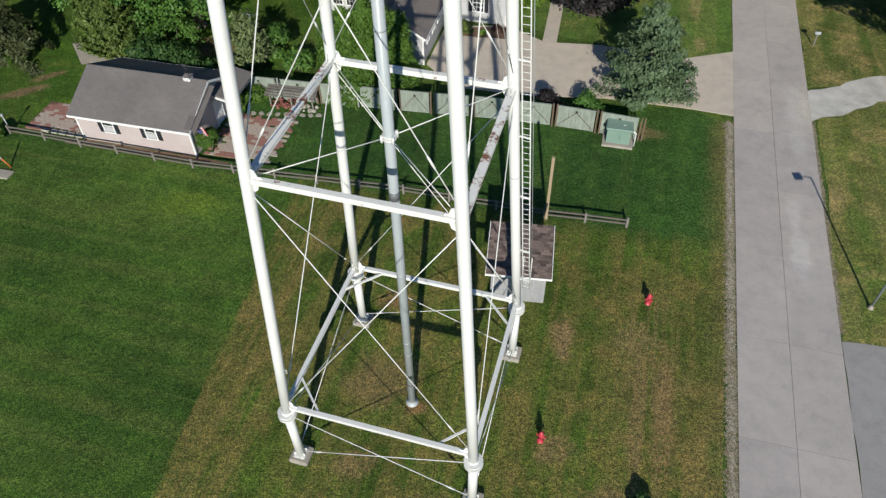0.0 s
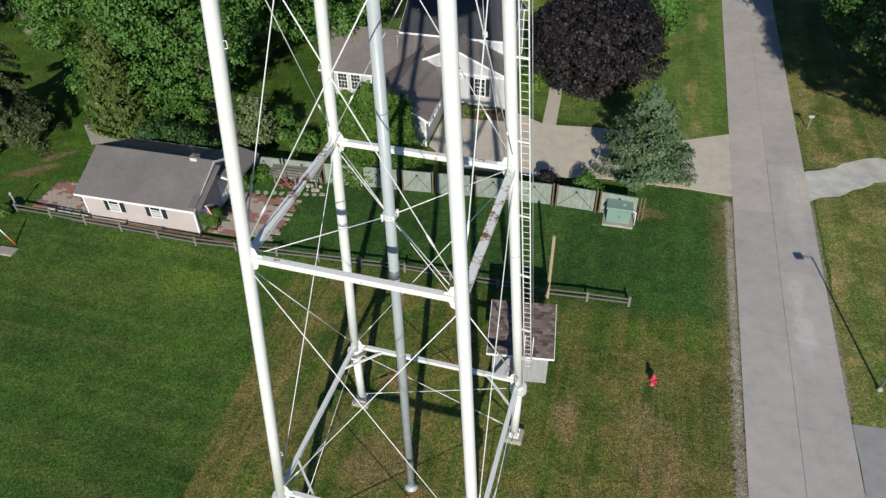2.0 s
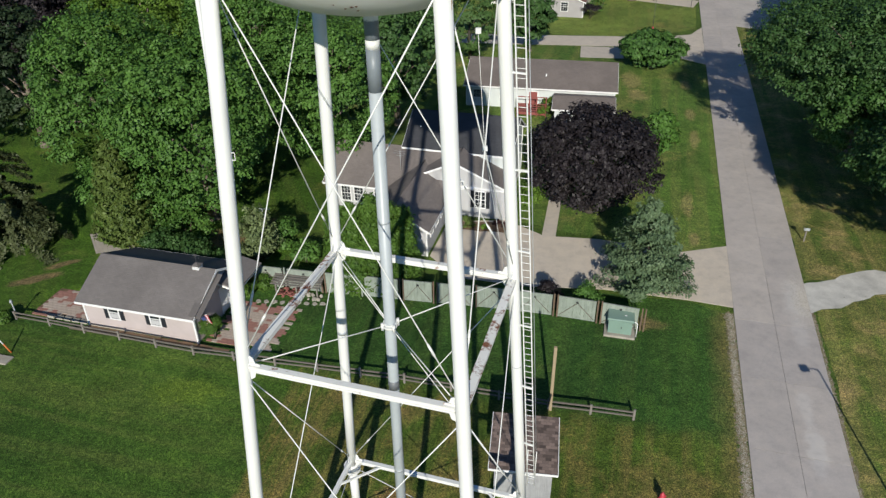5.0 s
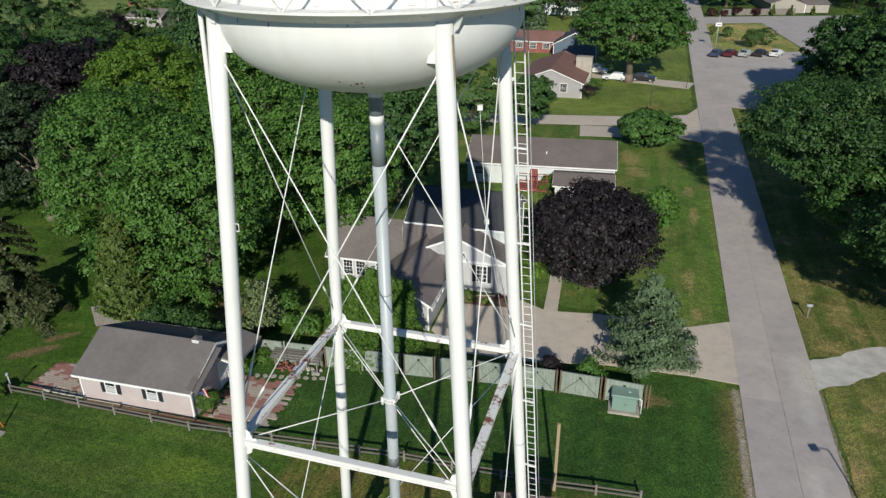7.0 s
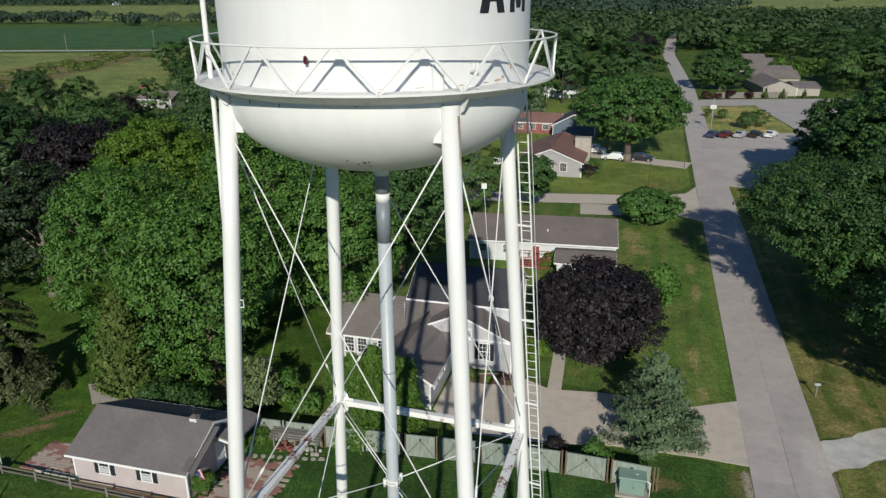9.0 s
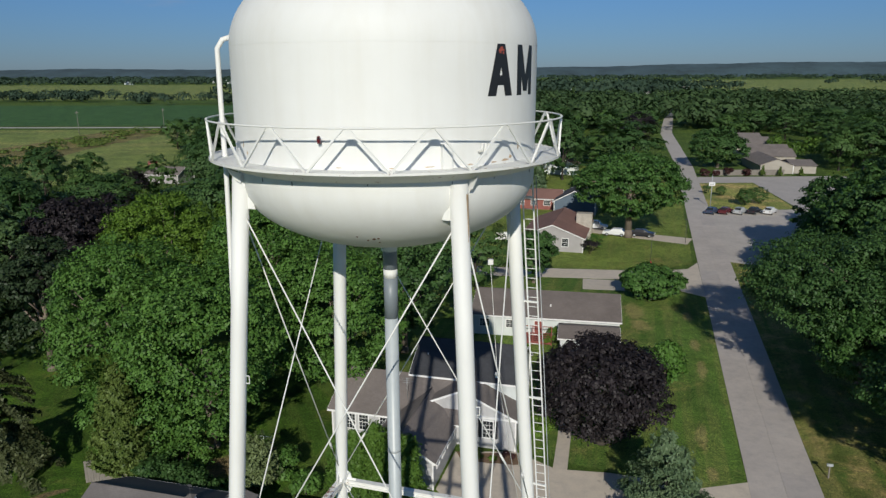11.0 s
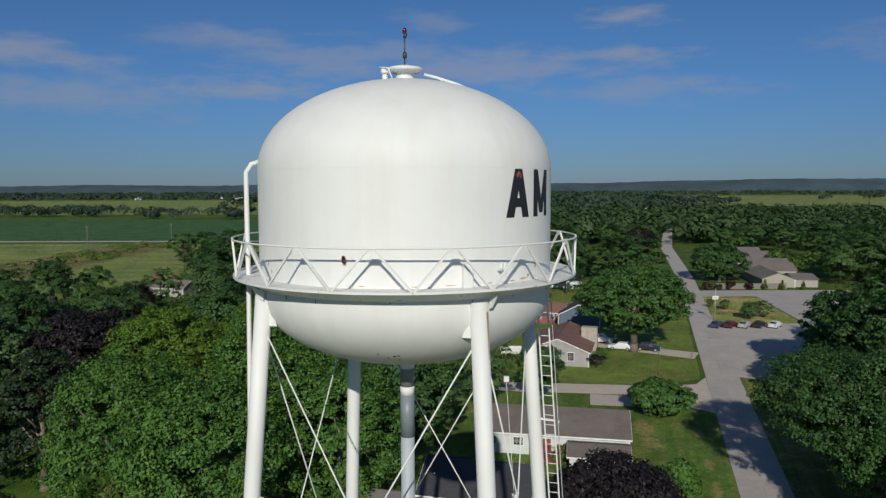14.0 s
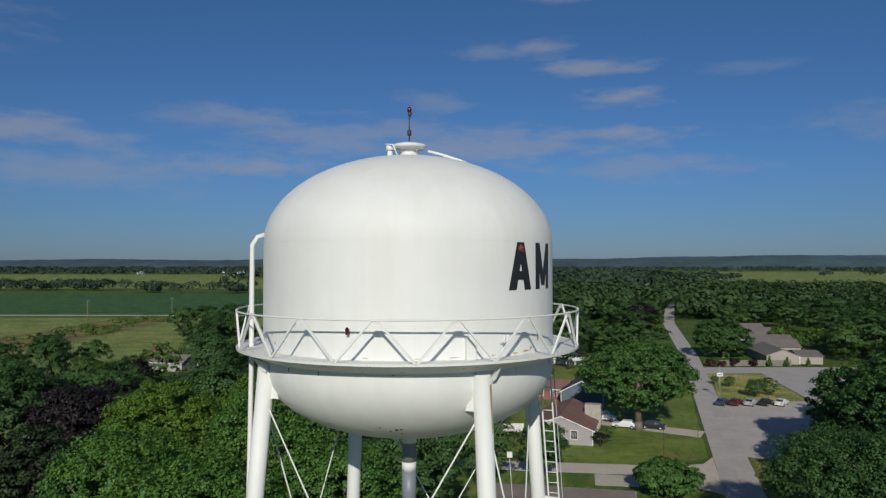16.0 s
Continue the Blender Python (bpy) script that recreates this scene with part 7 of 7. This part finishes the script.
def clear(x, y):
    """Open ground: the road, the lots, houses and lawns that the trees leave free."""
    s, w = 0.268 * (x - 13.04) + 0.9634 * (y - 13.19), 0.9634 * (x - 13.04) - 0.268 * (y - 13.19)
    if -11.0 < w < (14.0 if s < 190 else 17.0) and s < 430:
        return True
    if w > 0 and y < 160 and x < 0.57 * y:
        return True
    if 40 < x < 128 and 140 < y < 240 and w > 0 and y - 0.5 * x < 185:
        return True
    if 84 < x - 0.22 * (y - 225) < 128 and 212 < y < 330:
        return True
    if -8 < x < 50 and y < 150:
        return True
    if 58 < x < 92 and 255 < y < 300 and w < 0:
        return True
    if 10 < x < 40 and 150 <= y < 185:
        return True
    if w <= 0 and w > -20 and y < 175:
        return True
    return False


rnd = random.Random(77)
yy = 112.0
while yy < 400:
    xx = -0.30 * yy - 4
    while xx < 0.74 * yy:
        x, y = xx + rnd.uniform(-4, 4), yy + rnd.uniform(-4, 4)
        if not clear(x, y) and not (x < -0.16 * y - 22 and y > 190):
            town_tree(x, y, rnd.uniform(0.95, 1.65), rnd.uniform(0.72, 1.22))
        xx += 18.5 + yy * 0.010
    yy += 16.5 + yy * 0.018
for x, y, s in ((-48, 106, 1.0), (-60, 98, 1.05), (-66, 84, 1.0), (-72, 110, 0.9), (-58, 118, 0.9), (-80, 92, 0.95), (-60, 68, 0.95), (-72, 70, 1.0), (-84, 75, 1.0), (-40, 112, 0.9), (-84, 135, 0.8), (-98, 140, 0.75), (-66, 132, 0.8),
                (-100, 118, 0.85), (-112, 132, 0.8), (-14, 88, 1.0), (-4, 96, 1.0), (-12, 106, 1.05), (4, 100, 0.8), (-98, 194, 0.85), (-101, 178, 0.85), (-111, 174, 0.8), (-96, 168, 0.8), (-104, 164, 0.8), (-73, 217, 0.95), (-67, 224, 0.9), (-84, 252, 0.9), (-76, 258, 1.0), (-113, 300, 1.05), (-104, 298, 1.1), (-97, 292, 1.0), (-106, 152, 0.75), (-93, 149, 0.85), (-82, 160, 0.85), (-70, 150, 0.9), (-90, 275, 1.0), (-82, 268, 1.0), (-80, 235, 1.0), (-70, 215, 1.0), (-58, 188, 1.0), (-66, 200, 1.0), (-74, 180, 0.8),
                (84, 93, 1.25), (92, 114, 1.2), (114, 142, 1.0),  (58, 70, 1.1), (70, 66, 1.2), (88, 84, 1.2), (104, 108, 1.2), (118, 128, 1.1)):
    town_tree(x, y, s)
for x, y, s in ((-50.5, 104, 1.2), (-77, 171, 0.78), (-68, 133, 0.8), (-60, 130, 0.85), (78.5, 300, 1.3)):
    plant(purple_kit, x, y, s)
broad_tree((88.5, 236.0), 12.5, 9.0, 0.8, M["leaf_deep"], 333, "dense wide dark green tree beside the apartments", 420, 36, 0.45, 1.0, 0.5)
for x, y, s in ((124, 228, 1.05), (133, 236, 1.15), (144, 228, 1.2), (138, 250, 1.1), (152, 240, 1.2)):
    plant(near_kits[rnd.randrange(4)], x, y, s)
plant(near_kits[3], 70.0, 167.2, 0.44, 0.34)
plant(near_kits[1], 74.2, 169.5, 0.36, 0.30)
plant(near_kits[3], 69.3, 180.5, 0.24, 0.22)
plant(near_kits[0], 66.8, 184.0, 0.16, 0.18)
for i, (x, y, h) in enumerate(((23.5, 185, 7.5), (26.0, 208, 7.0))):
    conifer((x, y), h, 2.8, M["needle_blue"], 90 + i, "pale blue-green spruce among the houses", 16, 16, 14, 0.5)


# ---- far country ----
def woods(name, spots, h, r, leaves, leaf, seed, label, mat):
    """Far trees nobody could count, as one mesh of leaf clumps."""
    rng = np.random.default_rng(seed)
    spots = np.array(spots)
    n = len(spots)
    d = unit(rng.normal(size=(n * leaves, 3)))
    d[:, 2] = np.abs(d[:, 2]) * np.where(rng.random(len(d)) < 0.85, 1, -0.6)
    k = rng.uniform(0.82, 1.04, len(d))[:, None]
    size = np.repeat(rng.uniform(0.6, 1.35, n), leaves)[:, None]
    lob = 1 + 0.22 * np.sin(d[:, :1] * 7 + np.repeat(rng.uniform(0, 6, n), leaves)[:, None]) * np.cos(d[:, 1:2] * 6)
    pos = d * k * size * lob * np.array([r, r, h * 0.45])
    pos[:, 2] += (size[:, 0] * h * 0.5)
    pos[:, :2] += np.repeat(spots, leaves, axis=0)
    nor = unit(d + rng.normal(size=d.shape) * 0.2)
    return tagged(link_mesh(name, leaf_quads(name, pos, nor, leaf, rng, mat), None), label, "woods", "", "stuff")


woods("hedge", [(121 + i * 0.75, 272 - i * 1.1) for i in range(26)], 7.0, 1.3, 150, 0.55, 8, "bright green clipped thuja hedge row", M["thuja"])
rnd = random.Random(5)
spots = []
while len(spots) < 760:
    y = 385 + 270 * rnd.random()
    x = y * rnd.uniform(-0.02, 0.80)
    s, w = 0.268 * (x - 13.04) + 0.9634 * (y - 13.19), 0.9634 * (x - 13.04) - 0.268 * (y - 13.19)
    if -8 - 0.0 * y < w < 9 and s < 480:
        continue
    spots.append((x, y))
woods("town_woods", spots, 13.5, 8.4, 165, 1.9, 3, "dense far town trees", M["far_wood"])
spots = []
for x0, x1, y0, y1, n in ((-1900, -100, 1950, 2400, 420), (-2400, 2600, 2700, 3600, 900), (60, 520, 1250, 1500, 120), (900, 1700, 1750, 1800, 46), (120, 330, 760, 1200, 60), (-290, -150, 880, 1000, 12), (-420, -60, 1300, 1420, 50)):
    spots += [(rnd.uniform(x0, x1), rnd.uniform(y0, y1)) for _ in range(n)]
woods("far_hedgerows", [(rnd.uniform(a, c), rnd.uniform(d, e)) for a, c, d, e, n in ((-900, -330, 790, 900, 40), (-560, -380, 800, 835, 26), (-330, -200, 730, 760, 14)) for _ in range(n)], 11, 8, 190, 1.7, 14, "dark hedgerow trees between far fields", M["dist_wood_hazed"])
woods("far_woods", spots, 15, 11, 42, 4.6, 4, "distant tree lines and woods", M["dist_wood_hazed"])
sheet("field", [(-900, 438), (-95, 438), (-60, 716), (-1400, 716)], 0.10, M["field_green"], label="flat dark green crop field", category="field")
sheet("field", [(-2200, 870), (-60, 870), (-60, 1980), (-2600, 1980)], 0.10, M["field_pale"], label="pale green far field", category="field")
sheet("field", [(-600, 248), (-184, 255), (-186, 405), (-600, 405)], 0.10, M["field_pale"], label="yellow-green hay field", category="field")
sheet("field", wavy([(-190, 225), (-150, 228), (-150, 405), (-188, 405)], 6.0, 2.0, 61), 0.12, M["field_tan"], label="brushy tan strip of rough grass", category="field")
sheet("field", [(-151, 195), (-84, 205), (-75, 400), (-151, 405)], 0.10, M["field_pale"], label="dry yellow grass clearing", category="field")
for x, y in ((185, 960), (230, 1010), (262, 985), (300, 1150), (345, 1130), (210, 1320), (395, 1240), (330, 1440)):
    fh = thing("farmhouse", (x, y, 0), (x * 7) % 40 - 20, "far small white house at the town edge", "house", "far houses")
    gable_walls(fh, 0, 12, 0, 8, 3.2, 5.6, M["siding_white"], "u", False)
    gable_roof(fh, 0, 12, 0, 8, 3.2, 5.6, M["roof_taupe"], "u", 0.4, trim=False)
sheet("field", [(255, 700), (600, 700), (2300, 2680), (860, 2680)], 0.2, M["field_pale"], label="pale tan far field", category="field")
sheet("road", [(-700, 424), (-100, 418), (-100, 425), (-700, 432)], 0.15, M["gravel"], label="far pale gravel road", category="road")
spots = [(-168 + rnd.uniform(-15, 15), 228 + 172 * rnd.random()) for _ in range(80)]
woods("brush", spots, 1.6, 3.2, 60, 0.7, 6, "low tan brush along a ditch", M["needle_olive"])
for x, y in ((-192, 375), (-158, 402), (-75, 520)):
    po = thing("utility_pole", (x, y, 0), 0, "tall pale wooden utility pole by a far road", "utility pole", "utility poles")
    part("pole", tube(bmesh.new(), (0, 0, 0), (0, 0, 12), 0.17, 0.11, 8), M["wood_grey"], po)
    part("cross_arm", boxm(-1.1, 1.1, -0.06, 0.06, 11.2, 11.36), M["wood_grey"], po)
for x, y, w, d, h in ((-735, 2290, 26, 14, 6), (-700, 2300, 34, 14, 7), (-660, 2310, 18, 12, 6), (-560, 1850, 20, 10, 6), (-905, 2050, 22, 10, 5)):
    bn = thing("barn", (x, y, 0), 8, "far white metal farm building", "barn", "barns")
    gable_walls(bn, 0, w, 0, d, h, h + 3, M["siding_white"], "u", False)
    gable_roof(bn, 0, w, 0, d, h, h + 3, M["white_trim"], "u", 0.3, trim=False)

# low wooded hills that close the view, distance haze painted into their colour
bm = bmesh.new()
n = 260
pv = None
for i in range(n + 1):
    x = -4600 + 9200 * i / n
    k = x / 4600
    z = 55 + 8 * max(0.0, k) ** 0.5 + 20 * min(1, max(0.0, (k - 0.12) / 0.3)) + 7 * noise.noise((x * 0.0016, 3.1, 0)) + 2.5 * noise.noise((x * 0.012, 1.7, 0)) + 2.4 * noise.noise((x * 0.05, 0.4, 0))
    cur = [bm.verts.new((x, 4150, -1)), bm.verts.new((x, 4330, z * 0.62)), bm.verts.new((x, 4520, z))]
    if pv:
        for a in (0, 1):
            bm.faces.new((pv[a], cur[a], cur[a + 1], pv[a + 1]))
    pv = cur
tagged(part("backdrop_hills", bm, M["ridge_hazed"]), "low wooded hills on the horizon, coloured with blue-green haze", "hills", "", "structure")
